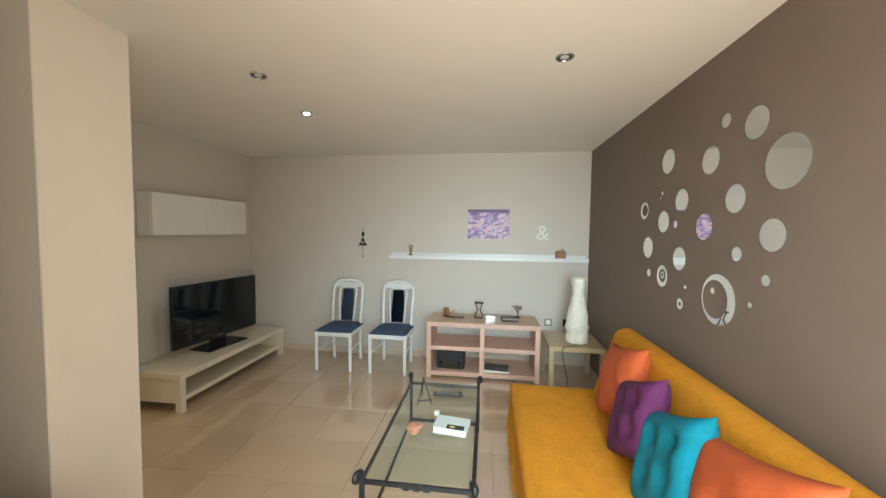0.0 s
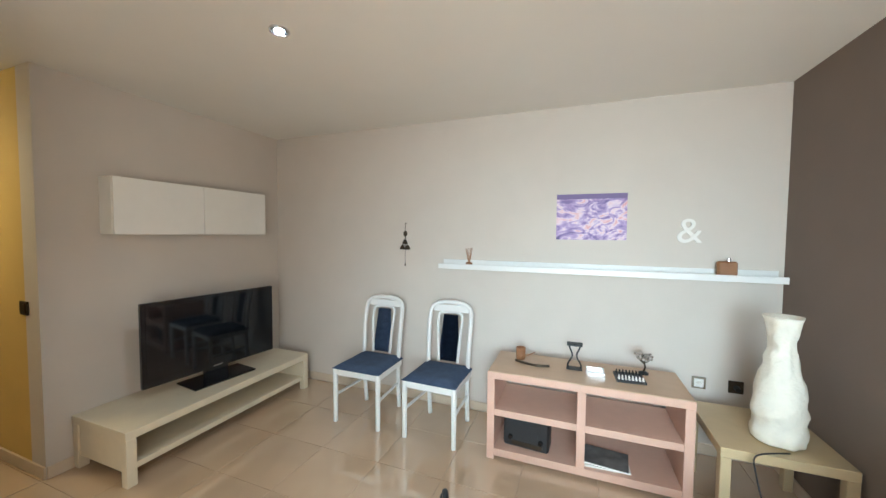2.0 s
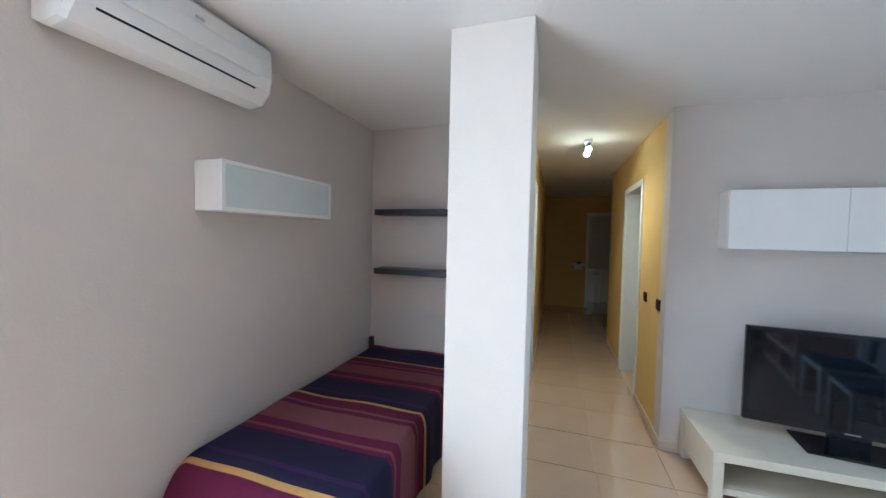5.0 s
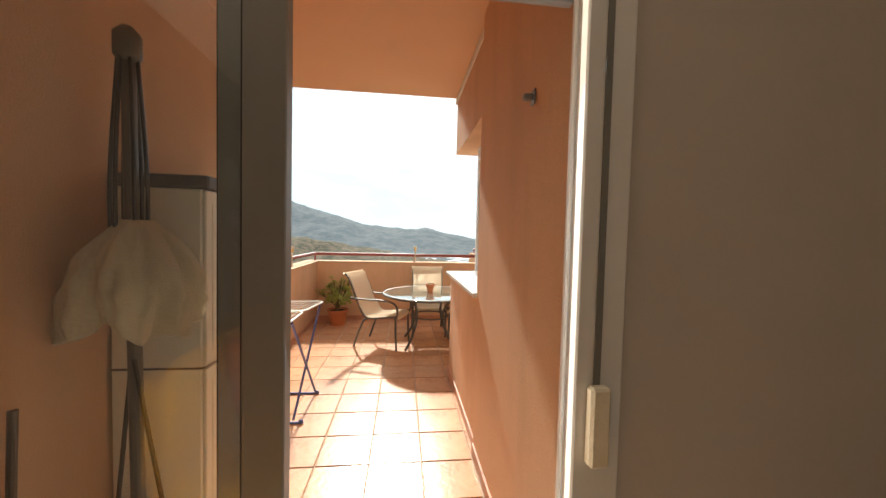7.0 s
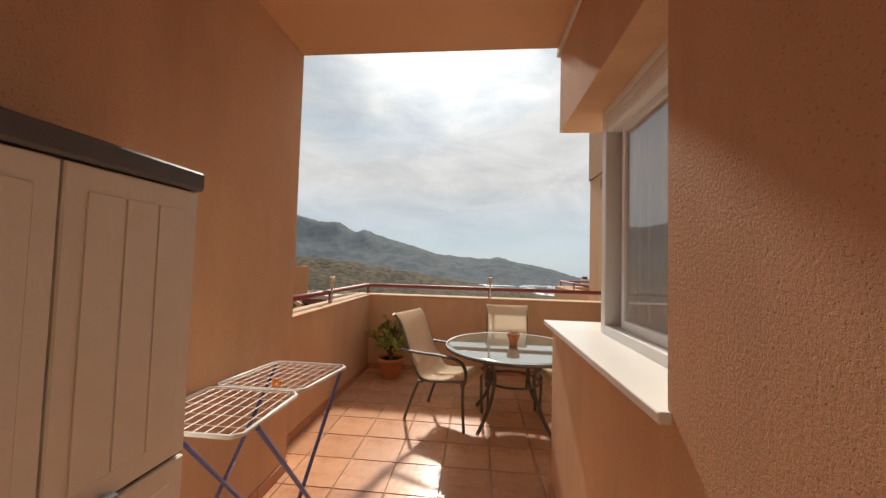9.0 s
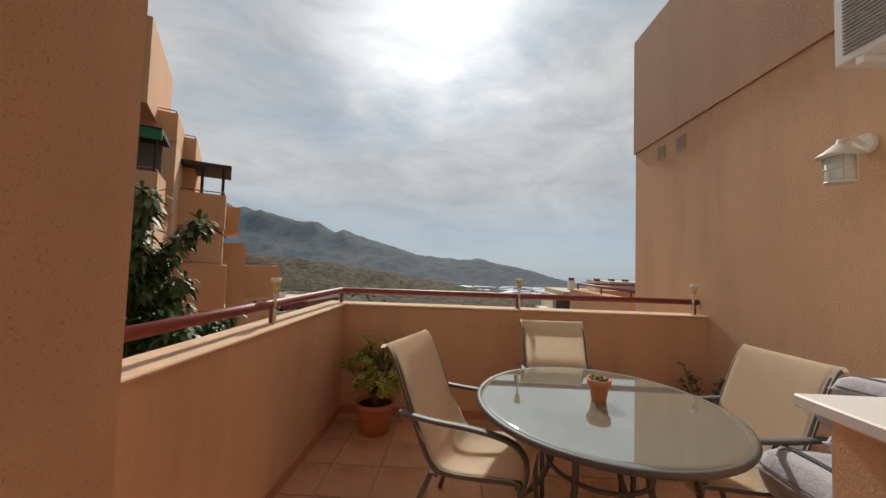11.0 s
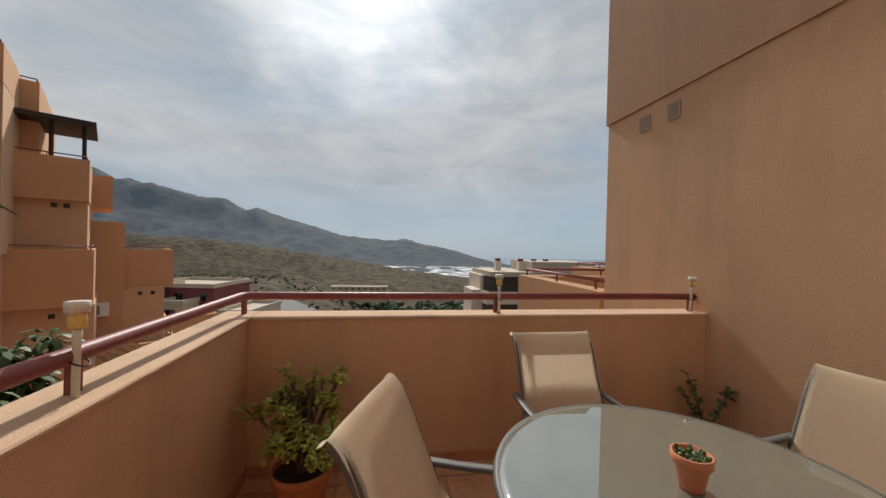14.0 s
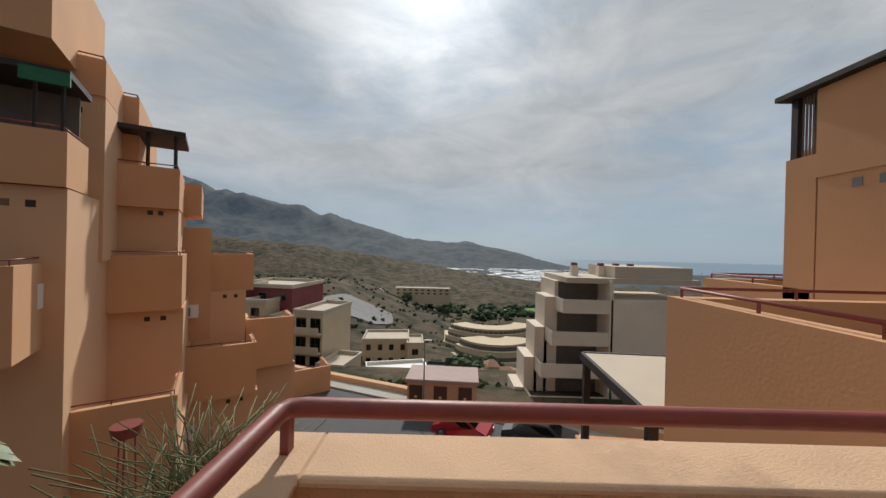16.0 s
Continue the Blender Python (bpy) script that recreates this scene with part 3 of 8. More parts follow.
skirt("baseboard", [(XL, XR, YB - 0.012, YB, 0.0, 0.075), (XL, XL + 0.012, 2.774, YB - 0.012, 0.0, 0.075), (XR - 0.012, XR, 0.4, YB - 0.012, 0.0, 0.075), (XL, XL + 0.012, YD, 1.74, 0.0, 0.075),
                    (XL, DX0 - 0.05, YD, YD + 0.012, 0.0, 0.075), (-3.62, -2.79, 2.76, 2.774, 0.0, 0.075), (-5.5, -4.5, 2.76, 2.774, 0.0, 0.075), (-3.08, -2.79, 1.78, 1.792, 0.0, 0.075), (-8.2, -4.0, 1.78, 1.792, 0.0, 0.075)])

# ---- the terrace: floor, walls, parapet, overhang ----
TX1, TX2, TXR, TYE, TYP = 1.57, 1.74, -1.65, -2.71, -5.128
solid("terrace_floor", boxes((-1.9, 2.0, -5.4, 0.05, -0.35, FLOOR_T - 0.008)), M["grout"], "grey-pink grout bed of the terrace floor", "floor")
solid("terrace_wall_east", boxes((TX1, 2.05, TYE, 0.05, -12, 3.0)), M["stucco"], "rough orange stucco wall beside the locker", "wall")
solid("terrace_wall_west", boxes((-0.6, -0.232, -1.268, 0.05, -0.3, 3.0)), M["stucco"], "rough orange stucco wall beside the terrace door", "wall")
solid("facade_door", boxes((DX0 - 0.35, DX0, 0.03, 0.05, -0.2, 3.0), (DX1, TX1, 0.03, 0.05, -0.2, 3.0), (DX0, DX1, 0.03, 0.05, DH, 3.0)), M["stucco"], "orange stucco facade around the sliding door", "wall")
# the bay with the window: low wall and lintel stand proud of the glazing
solid("bay_wall", boxes((-1.8, -0.25, -2.70, -1.25, -0.3, 1.06)), M["stucco"], "orange stucco low wall under the bay window", "wall")
solid("bay_lintel", boxes((-1.8, -0.27, -2.67, -1.25, 2.35, 3.0)), M["stucco"], "orange stucco lintel over the bay window", "wall")
solid("bay_room", boxes((-1.8, -1.7, -2.4, 0.05, 1.06, 2.35), (-1.7, -0.6, -0.2, -0.1, 1.06, 2.35)), M["cream"], "plain inner walls of the room behind the window", "wall")
solid("terrace_ceiling", boxes((-0.32, 2.05, TYE, 0.03, 2.96, 3.22)), M["soffit"], "smooth orange rendered soffit over the terrace passage", "ceiling")
solid("roof_slab", boxes((-9.4, 2.05, 0.03, 4.9, 2.72, 3.22), (-1.9, -0.32, -2.67, 0.03, 3.0, 3.22)), M["soffit"], "orange rendered roof slab of the flat", "roof")
solid("terrace_wall_side", boxes((-2.1, TXR, -6.43, -2.4, -12, 2.93)), M["stucco"], "tall rough orange stucco side wall of the terrace", "wall")
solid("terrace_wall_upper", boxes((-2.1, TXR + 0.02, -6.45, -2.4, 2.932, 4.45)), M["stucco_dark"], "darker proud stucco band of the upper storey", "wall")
solid("parapet", boxes((TX2, TX2 + 0.20, -5.33, TYE, -12, 0.972), (TXR, TX2, -5.33, TYP, -12, 0.972)), M["stucco"], "orange stucco terrace parapet stained by rain", "parapet")
solid("coping", boxes((TX2 - 0.012, TX2 + 0.212, -5.342, TYE, 0.973, 0.995), (TXR, TX2 - 0.012, -5.342, TYP + 0.012, 0.973, 0.995), bevel=0.006), M["coping"], "worn sandy rendered coping along the parapet top", "coping")
solid("building_base", boxes((-2.1, 1.94, -5.32, 4.85, -12, -0.36)), M["stucco_far"], "orange rendered storeys under the terrace", "wall")

# ---- living room things ----
def tv_bench():
    t = thing("tv_bench", (-2.79, 2.894, 0), "low pale birch television bench with an open lower shelf", "tv bench")
    W, L, Hh = 0.562, 1.482, 0.338
    part("top", boxes((0.002, W, 0, L, Hh - 0.05, Hh), bevel=0.003), M["birch"], t)
    for x in (0.004, W - 0.056):
        for y in (0.002, L - 0.057):
            part("leg", boxes((x, x + 0.054, y, y + 0.055, 0.0, Hh - 0.05), bevel=0.003), M["birch"], t)
    part("shelf", boxes((0.03, W - 0.03, 0.057, L - 0.058, 0.085, 0.123), bevel=0.002), M["birch"], t)
    part("side_panel", boxes((0.058, W - 0.057, 0.012, 0.05, 0.085, Hh - 0.05)), M["birch"], t)
    part("side_panel", boxes((0.058, W - 0.057, L - 0.05, L - 0.012, 0.085, Hh - 0.05)), M["birch"], t)
    part("back_panel", boxes((0.006, 0.028, 0.057, L - 0.058, 0.10, Hh - 0.05)), M["birch"], t)


def television():
    t = thing("television", (-2.50, 3.66, 0.338), "black flat-screen television standing on a glossy base", "television", turn=-6.7)
    part("cabinet", boxes((-0.035, 0.0, -0.50, 0.50, 0.085, 0.68), (-0.075, -0.03, -0.32, 0.32, 0.16, 0.56), bevel=0.004), M["black_gloss"], t)
    part("screen", boxes((0.001, 0.004, -0.475, 0.475, 0.125, 0.655)), M["screen"], t, "dark glossy screen")
    part("stand_neck", boxes((-0.05, -0.01, -0.09, 0.09, 0.012, 0.10), bevel=0.004), M["black_gloss"], t)
    part("stand_base", boxes((-0.13, 0.13, -0.24, 0.24, 0.0, 0.014), bevel=0.005), M["black_gloss"], t)
    part("badge", boxes((0.004, 0.006, -0.035, 0.035, 0.100, 0.108)), M["chrome"], t)


def wall_cabinet():
    t = thing("wall_cabinet", (-2.79, 3.068, 1.492), "white wall-hung cabinet with two flat doors", "cabinet")
    part("body", boxes((0.002, 0.138, 0, 1.198, 0, 0.385), bevel=0.002), M["white"], t)
    part("door", boxes((0.140, 0.158, 0.002, 0.598, 0.002, 0.383), bevel=0.002), M["white"], t)
    part("door", boxes((0.140, 0.158, 0.601, 1.196, 0.002, 0.383), bevel=0.002), M["white"], t)


def dining_chair():
    t = thing("dining_chair", (-1.39, 4.17, 0), "white wooden dining chair with navy padded seat and back", "chair", "white chairs against the wall")
    w = M["white_wood"]
    for x in (-0.195, 0.195):
        bm = bmesh.new()
        rod(bm, (x, -0.20, 0.0), (x, -0.20, 0.435), 0.017, 0.021, 8)
        part("front_leg", bm, w, t)
        bm = bmesh.new()
        tube(bm, bend([(x * 0.85, 0.20, 0.0), (x * 0.86, 0.175, 0.25), (x * 0.88, 0.175, 0.46), (x * 0.92, 0.20, 0.70), (x * 0.90, 0.235, 0.87), (x * 0.70, 0.250, 0.925), (x * 0.3, 0.253, 0.945), (0, 0.253, 0.947)], 5), 0.018, 8)
        part("back_post", bm, w, t)
        bm = bmesh.new()
        tube(bm, bend([(x * 0.42, 0.178, 0.47), (x * 0.50, 0.20, 0.70), (x * 0.52, 0.232, 0.835), (x * 0.3, 0.243, 0.863), (0, 0.243, 0.867)], 5), 0.012, 8)
        part("inner_post", bm, w, t)
        bm = bmesh.new()
        rod(bm, (x * 0.97, -0.19, 0.22), (x * 0.86, 0.18, 0.22), 0.011, None, 8)
        part("stretcher", bm, w, t)
    bm = boxes((-0.195, 0.195, -0.212, -0.190, 0.385, 0.435), (-0.175, 0.175, 0.165, 0.187, 0.385, 0.435), (-0.205, -0.185, -0.2, 0.17, 0.385, 0.435), (0.185, 0.205, -0.2, 0.17, 0.385, 0.435), bevel=0.003)
    part("seat_frame", bm, w, t)
    bm = boxes((-0.155, 0.155, 0.236, 0.254, 0.867, 0.925), bevel=0.006)
    for f in [f for f in bm.faces if abs(f.normal.y) > 0.9]:
        r = bmesh.ops.inset_region(bm, faces=[f], thickness=0.022)
    part("top_rail", bm, w, t)

    def seat(u, v):
        x, y = (u - 0.5) * 0.43 * (1.0 - 0.12 * v), (v - 0.52) * 0.43
        e = min(u, 1 - u, v, 1 - v)
        return (x, y, 0.437 + 0.035 * min(1, e * 6) ** 0.5)
    bm = grid_mesh(12, 12, seat)
    box(bm, -0.205, 0.205, -0.215, 0.19, 0.432, 0.44)
    part("seat", bm, M["navy"], t, "navy woven seat pad")

    def pad(u, v):
        half = 0.092 - 0.030 * v
        e = min(u, 1 - u, v * 2, 2 - v * 2)
        return ((u - 0.5) * 2 * half, 0.195 + 0.045 * v - 0.018 * min(1, e * 5) ** 0.5 - 0.004 * abs(math.sin(v * 22)), 0.47 + 0.375 * v)
    part("back_pad", grid_mesh(8, 40, pad, 0.006), M["navy"], t, "navy ribbed back pad")
    return t


tv_bench()
television()
wall_cabinet()
chair_white = dining_chair()
copy_thing(chair_white, pose(-0.77, 4.17, 0, 0, 0, -1.5))


def sideboard():
    t = thing("sideboard", (-0.344, 3.965, 0), "rosy painted open sideboard with four cubbyholes", "sideboard")
    W, D, Hh, th = 1.181, 0.44, 0.60, 0.05
    part("top", boxes((0, W, 0, D, Hh - th, Hh - 0.004), bevel=0.002), M["rosy"], t)
    part("top_veneer", boxes((0.004, W - 0.004, 0.004, D - 0.004, Hh - 0.004, Hh)), M["rosy_top"], t, "tan wood-grain top face")
    part("side_panel", boxes((0, th, 0, D, 0.0, Hh - th), bevel=0.002), M["rosy"], t)
    part("side_panel", boxes((W - th, W, 0, D, 0.0, Hh - th), bevel=0.002), M["rosy"], t)
    part("divider", boxes((W / 2 - 0.025, W / 2 + 0.025, 0.002, D, 0.075, Hh - th), bevel=0.002), M["rosy"], t)
    part("bottom_panel", boxes((th, W - th, 0.002, D, 0.025, 0.075), bevel=0.002), M["rosy"], t)
    for x0, x1 in ((th, W / 2 - 0.025), (W / 2 + 0.025, W - th)):
        part("shelf", boxes((x0, x1, 0.004, D, 0.30, 0.345), bevel=0.002), M["rosy"], t)


def side_table():
    t = thing("side_table", (0.90, 3.81, 0), "small square pale birch side table under the lamp", "table")
    part("tabletop", boxes((0, 0.53, 0, 0.55, 0.40, 0.45), bevel=0.003), M["tan_birch"], t)
    for x in (0.0, 0.48):
        for y in (0.0, 0.50):
            part("leg", boxes((x + 0.001, x + 0.049, y + 0.001, y + 0.049, 0, 0.40), bevel=0.003), M["tan_birch"], t)


def paper_lamp():
    t = thing("table_lamp", (1.195, 3.98, 0.45), "tall wrinkled white paper lamp shaped like a bottle", "lamp")
    prof = [(0.07, 0.0), (0.125, 0.012), (0.135, 0.06), (0.128, 0.13), (0.138, 0.18), (0.128, 0.25), (0.118, 0.32), (0.095, 0.40), (0.078, 0.47), (0.065, 0.52), (0.068, 0.57), (0.08, 0.64), (0.10, 0.70), (0.092, 0.70), (0.07, 0.63), (0.058, 0.55)]
    fine = []
    for (r0, z0), (r1, z1) in zip(prof, prof[1:]):
        fine += [(0.82 * (r0 + (r1 - r0) * k / 3), 0.94 * (z0 + (z1 - z0) * k / 3)) for k in range(3)]
    bm = bmesh.new()
    lathe(bm, fine, 36, wob=0.014)
    part("shade", bm, M["paper"], t)
    bm = bmesh.new()
    tube(bm, bend([(0.0, -0.12, 0.006), (-0.16, -0.2, 0.006), (-0.19, -0.275, -0.05), (-0.15, -0.30, -0.25), (-0.1, -0.22, -0.41), (0.02, -0.35, -0.443), (0.1, -0.28, -0.443)], 5), 0.004, 6)
    part("cord", bm, M["black"], t, "thin black power cord")


sideboard()
side_table()
paper_lamp()


def sofa():
    t = thing("sofa", (0, 0, 0), "sofa bed under a mustard yellow throw with fringed hem", "sofa")
    Y0, Y1 = 0.95, 3.02

    def seat_z(u, v):
        return 0.40 + 0.022 * math.sin(v * 19 + u * 4) * math.sin(u * 9) * 0.35

    def throw(u, v):
        y = Y0 + (Y1 - Y0) * v
        wv = 0.012 * math.sin(y * 31) + 0.008 * math.sin(y * 67 + 1)
        if u < 0.3:
            k = u / 0.3
            return (0.475 + wv * (1 - k) * 1.4, y, 0.06 + 0.32 * k)
        if u < 0.34:
            k = (u - 0.3) / 0.04
            return (0.475 + 0.05 * k, y, 0.38 + 0.025 * math.sin(k * 1.57))
        if u < 0.62:
            k = (u - 0.34) / 0.28
            return (0.525 + 0.56 * k, y, 0.405 - 0.03 * k + 0.006 * noise.noise((y * 7, k * 6, 1.0)))
        if u < 0.92:
            k = (u - 0.62) / 0.30
            return (1.085 + 0.14 * k, y, 0.375 + 0.46 * k + 0.0 * k)
        k = (u - 0.92) / 0.08
        return (1.225 + 0.15 * k, y, 0.835 + 0.035 * math.sin(k * 3.0))
    part("throw", grid_mesh(80, 120, throw, 0.012), M["mustard"], t, "mustard yellow woven throw")
    part("seat", boxes((0.50, 1.08, Y0 + 0.02, Y1 - 0.01, 0.10, 0.365), bevel=0.02), M["mustard"], t)
    part("backrest", boxes((1.12, 1.36, Y0 + 0.02, Y1 - 0.02, 0.12, 0.36), (1.245, 1.39, Y0 + 0.02, Y1 - 0.012, 0.36, 0.83), bevel=0.02), M["mustard"], t)

    def hang(u, v):
        x = 0.48 + 0.62 * u
        return (x, Y1 + 0.008 + 0.012 * math.sin(x * 40) * (1 - v), 0.05 + 0.345 * v)
    part("side_drape", grid_mesh(30, 8, hang, 0.008), M["mustard"], t)
    bm = bmesh.new()
    for i in range(150):
        y = Y0 + 0.01 + (Y1 - Y0 - 0.02) * i / 149
        rod(bm, (0.472 + 0.012 * math.sin(y * 31), y, 0.07), (0.470 + random.uniform(-0.012, 0.012), y + random.uniform(-0.006, 0.006), 0.012 + random.uniform(0, 0.012)), 0.0025, 0.0012, 4)
    part("fringe", bm, M["mustard"], t)
    for y in (Y0 + 0.12, Y1 - 0.12):
        part("leg", boxes((0.58, 0.64, y - 0.03, y + 0.03, 0, 0.10), bevel=0.004), M["black"], t)
        part("leg", boxes((1.20, 1.26, y - 0.03, y + 0.03, 0, 0.12), bevel=0.004), M["black"], t)


def pillow_mesh(size, fat, tufts=(), pinched=0.10, square=4):
    bm = bmesh.new()
    n = 22
    top, bot = {}, {}
    for i in range(n + 1):
        for j in range(n + 1):
            u, v = i / n * 2 - 1, j / n * 2 - 1
            pinch = 1 - pinched * (1 - u * u) * abs(v) ** 3
            pinch2 = 1 - pinched * (1 - v * v) * abs(u) ** 3
            x, y = u * size / 2 * pinch2, v * size / 2 * pinch
            h = fat / 2 * max(0.0, (1 - u ** square) * (1 - v ** square)) ** 0.55
            h += 0.010 * noise.noise((u * 2.3, v * 2.3, size * 50)) * (1 - u * u) * (1 - v * v) * 2
            for a, b in tufts:
                h -= 0.032 * math.exp(-((u - a) ** 2 + (v - b) ** 2) / 0.045)
            top[i, j] = bm.verts.new((x, y, h + 0.003))
            bot[i, j] = bm.verts.new((x, y, -h - 0.003))
    for i in range(n):
        for j in range(n):
            bm.faces.new((top[i, j], top[i + 1, j], top[i + 1, j + 1], top[i, j + 1])).smooth = True
            bm.faces.new((bot[i, j], bot[i, j + 1], bot[i + 1, j + 1], bot[i + 1, j])).smooth = True
    for k in range(n):
        for a, b in (((k, 0), (k + 1, 0)), ((k + 1, n), (k, n)), ((0, k + 1), (0, k)), ((n, k), (n, k + 1))):
            bm.faces.new((top[b], top[a], bot[a], bot[b])).smooth = True
    return bm


def throw_pillow(at, turn, lean, roll, size, fat, material, label, tufts=()):
    ob = new("throw_pillow", mesh_of("throw_pillow", pillow_mesh(size, fat, tufts), material))
    ob.matrix_world = Matrix.Translation(at) @ Euler((0, radians(lean), radians(turn))).to_matrix().to_4x4() @ Euler((0, 0, radians(roll))).to_matrix().to_4x4()
    tagged(ob, label, "pillow", "pillows on the sofa")


FOUR = ((-0.35, -0.35), (0.35, -0.35), (-0.35, 0.35), (0.35, 0.35))
sofa()
throw_pillow((1.11, 2.56, 0.65), 0, -74, 14, 0.46, 0.15, M["orange"], "burnt orange velvet pillow leaning on the sofa back")
throw_pillow((1.06, 2.21, 0.61), -3, -70, 24, 0.42, 0.15, M["purple"], "tufted purple velvet pillow on the yellow sofa", FOUR)
throw_pillow((1.06, 1.87, 0.605), -3, -69, 24, 0.43, 0.15, M["teal"], "tufted teal blue velvet pillow on the yellow sofa", FOUR)
throw_pillow((1.10, 1.50, 0.63), 0, -70, 16, 0.50, 0.16, M["orange"], "burnt orange pillow at the near sofa end", ())


def coffee_table():
    t = thing("coffee_table", (-0.03, 2.46, 0), "wrought iron coffee table with a clear glass top", "table")
    A, B, Hh = 0.265, 0.55, 0.385
    ir = M["iron"]
    for x in (-A, A):
        for y in (-B, B):
            bm = bmesh.new()
            s = 1 if x > 0 else -1
            box(bm, x - 0.011, x + 0.011, y - 0.011, y + 0.011, 0.0, Hh + 0.01)
            k = 1 if y > 0 else -1
            tube(bm, bend([(x, y, Hh), (x, y + k * 0.018, Hh + 0.028), (x + s * 0.012, y + k * 0.045, Hh + 0.03), (x + s * 0.015, y + k * 0.055, Hh + 0.008), (x + s * 0.01, y + k * 0.04, Hh - 0.004)], 5), 0.014, 8)
            bmesh.ops.create_uvsphere(bm, u_segments=10, v_segments=8, radius=0.02, matrix=Matrix.Translation((x + s * 0.012, y + k * 0.036, Hh + 0.012)))
            part("leg", bm, ir, t)
    for z in (Hh - 0.03, 0.06):
        for y in (-B, B):
            bm = bmesh.new()
            box(bm, -A, A, y - 0.006, y + 0.006, z - 0.011, z + 0.011)
            if z > 0.2:
                for kx in (-0.05, 0.0, 0.05):
                    tube(bm, [(kx + 0.025 * math.cos(a * math.tau / 12), y, z - 0.004 + 0.016 * math.sin(a * math.tau / 12)) for a in range(12)], 0.005, 6, True)
            part("cross_bar", bm, ir, t)
        for x in (-A, A):
            bm = bmesh.new()
            box(bm, x - 0.006, x + 0.006, -B, B, z - 0.011, z + 0.011)
            part("side_bar", bm, ir, t)
    g = part("glass_top", boxes((-A + 0.012, A - 0.012, -B + 0.012, B - 0.012, Hh - 0.018, Hh - 0.008), bevel=0.002), M["glass"], t, "clear glass top")
    g.visible_shadow = False


coffee_table()
GZ = 0.377


def remote():
    t = thing("remote_control", (0.02, 2.80, GZ), "black television remote lying on the glass table", "remote", turn=-84)
    part("body", boxes((-0.024, 0.024, -0.105, 0.105, 0, 0.018), bevel=0.006), M["black"], t)
    for i in range(8):
        for j in range(3):
            part("button", boxes((-0.016 + j * 0.012, -0.008 + j * 0.012, -0.085 + i * 0.021, -0.074 + i * 0.021, 0.018, 0.020)), M["chrome"], t)


def small_easel():
    t = thing("display_easel", (-0.13, 2.66, GZ), "small dark metal easel standing on the glass table", "easel", turn=20)
    bm = bmesh.new()
    for p, q in (((-0.05, -0.02, 0), (0.0, 0.03, 0.17)), ((0.05, -0.02, 0), (0.0, 0.03, 0.17)), ((0, 0.10, 0), (0, 0.03, 0.17))):
        rod(bm, p, q, 0.004, 0.003, 6)
    rod(bm, (-0.05, -0.02, 0.03), (0.05, -0.02, 0.03), 0.004, None, 6)
    part("frame", bm, M["iron"], t)


def table_book():
    t = thing("book", (0.09, 2.38, GZ), "thick pale grey notebook lying on the glass table", "book", turn=-8)
    part("pages", boxes((-0.095, 0.095, -0.062, 0.066, 0.003, 0.033)), M["cream"], t)
    part("cover", boxes((-0.10, 0.10, -0.07, 0.07, 0.0, 0.003), (-0.10, 0.10, -0.07, 0.07, 0.033, 0.036), (-0.10, 0.10, 0.066, 0.07, 0.003, 0.033)), M["frost"], t)
    part("printed_band", boxes((-0.02, 0.085, -0.066, -0.02, 0.036, 0.0366)), M["black"], t)
    part("printed_spot", boxes((0.0, 0.03, -0.05, -0.035, 0.0366, 0.0372)), M["amber"], t)


def shell():
    t = thing("seashell", (-0.10, 2.30, GZ), "brown and white spiral seashell on the glass table", "seashell", turn=30)
    bm = bmesh.new()
    for i in range(14):
        a = i * 0.8
        r = 0.034 * (1 - i / 15)
        bmesh.ops.create_icosphere(bm, subdivisions=2, radius=r, matrix=Matrix.Translation((0.02 * math.cos(a) * (1 - i / 14) - 0.045 + i * 0.006, 0.02 * math.sin(a) * (1 - i / 14), 0.032 + 0.02 * (i / 14))))
    for f in bm.faces:
        f.smooth = True
    part("spiral", bm, mat("shell", (0.42, 0.20, 0.12), 0.35, scale=60, vary=0.6), t)


def candle():
    t = thing("candle", (-0.02, 2.52, GZ), "small cream tea light on the glass table", "candle")
    bm = bmesh.new()
    lathe(bm, [(0.016, 0), (0.018, 0.004), (0.018, 0.024), (0.014, 0.026), (0.002, 0.025)], 16)
    part("wax", bm, M["white"], t)
    bm = bmesh.new()
    rod(bm, (0, 0, 0.025), (0.001, 0, 0.034), 0.001, None, 5)
    part("wick", bm, M["black"], t)


remote()
small_easel()
table_book()
shell()
candle()


# ---- on the back wall ----
def ledge():
    t = thing("picture_ledge", (-0.888, YB, 1.225), "long narrow white picture ledge on the back wall", "shelf")
    part("board", boxes((0, 2.30, -0.128, -0.002, 0.0, 0.016), bevel=0.001), M["white_wood"], t)
    part("front_lip", boxes((0, 2.30, -0.14, -0.128, 0.0, 0.042), bevel=0.001), M["white_wood"], t)
    part("back_strip", boxes((0, 2.30, -0.014, -0.002, 0.016, 0.07), bevel=0.001), M["white_wood"], t)


def reed_diffuser():
    t = thing("reed_diffuser", (-0.64, YB - 0.07, 1.241), "small brown reed diffuser with thin sticks on the ledge", "diffuser")
    bm = bmesh.new()
    lathe(bm, [(0.026, 0), (0.028, 0.004), (0.028, 0.034), (0.02, 0.04), (0.014, 0.042)], 16)
    part("jar", bm, M["wood"], t)
    for i in range(6):
        a = i * 1.05
        bm = bmesh.new()
        rod(bm, (0.004 * math.cos(a), 0.004 * math.sin(a), 0.03), (0.03 * math.cos(a), 0.022 * math.sin(a), 0.155), 0.0022, None, 5)
        part("reed", bm, M["wood"], t)


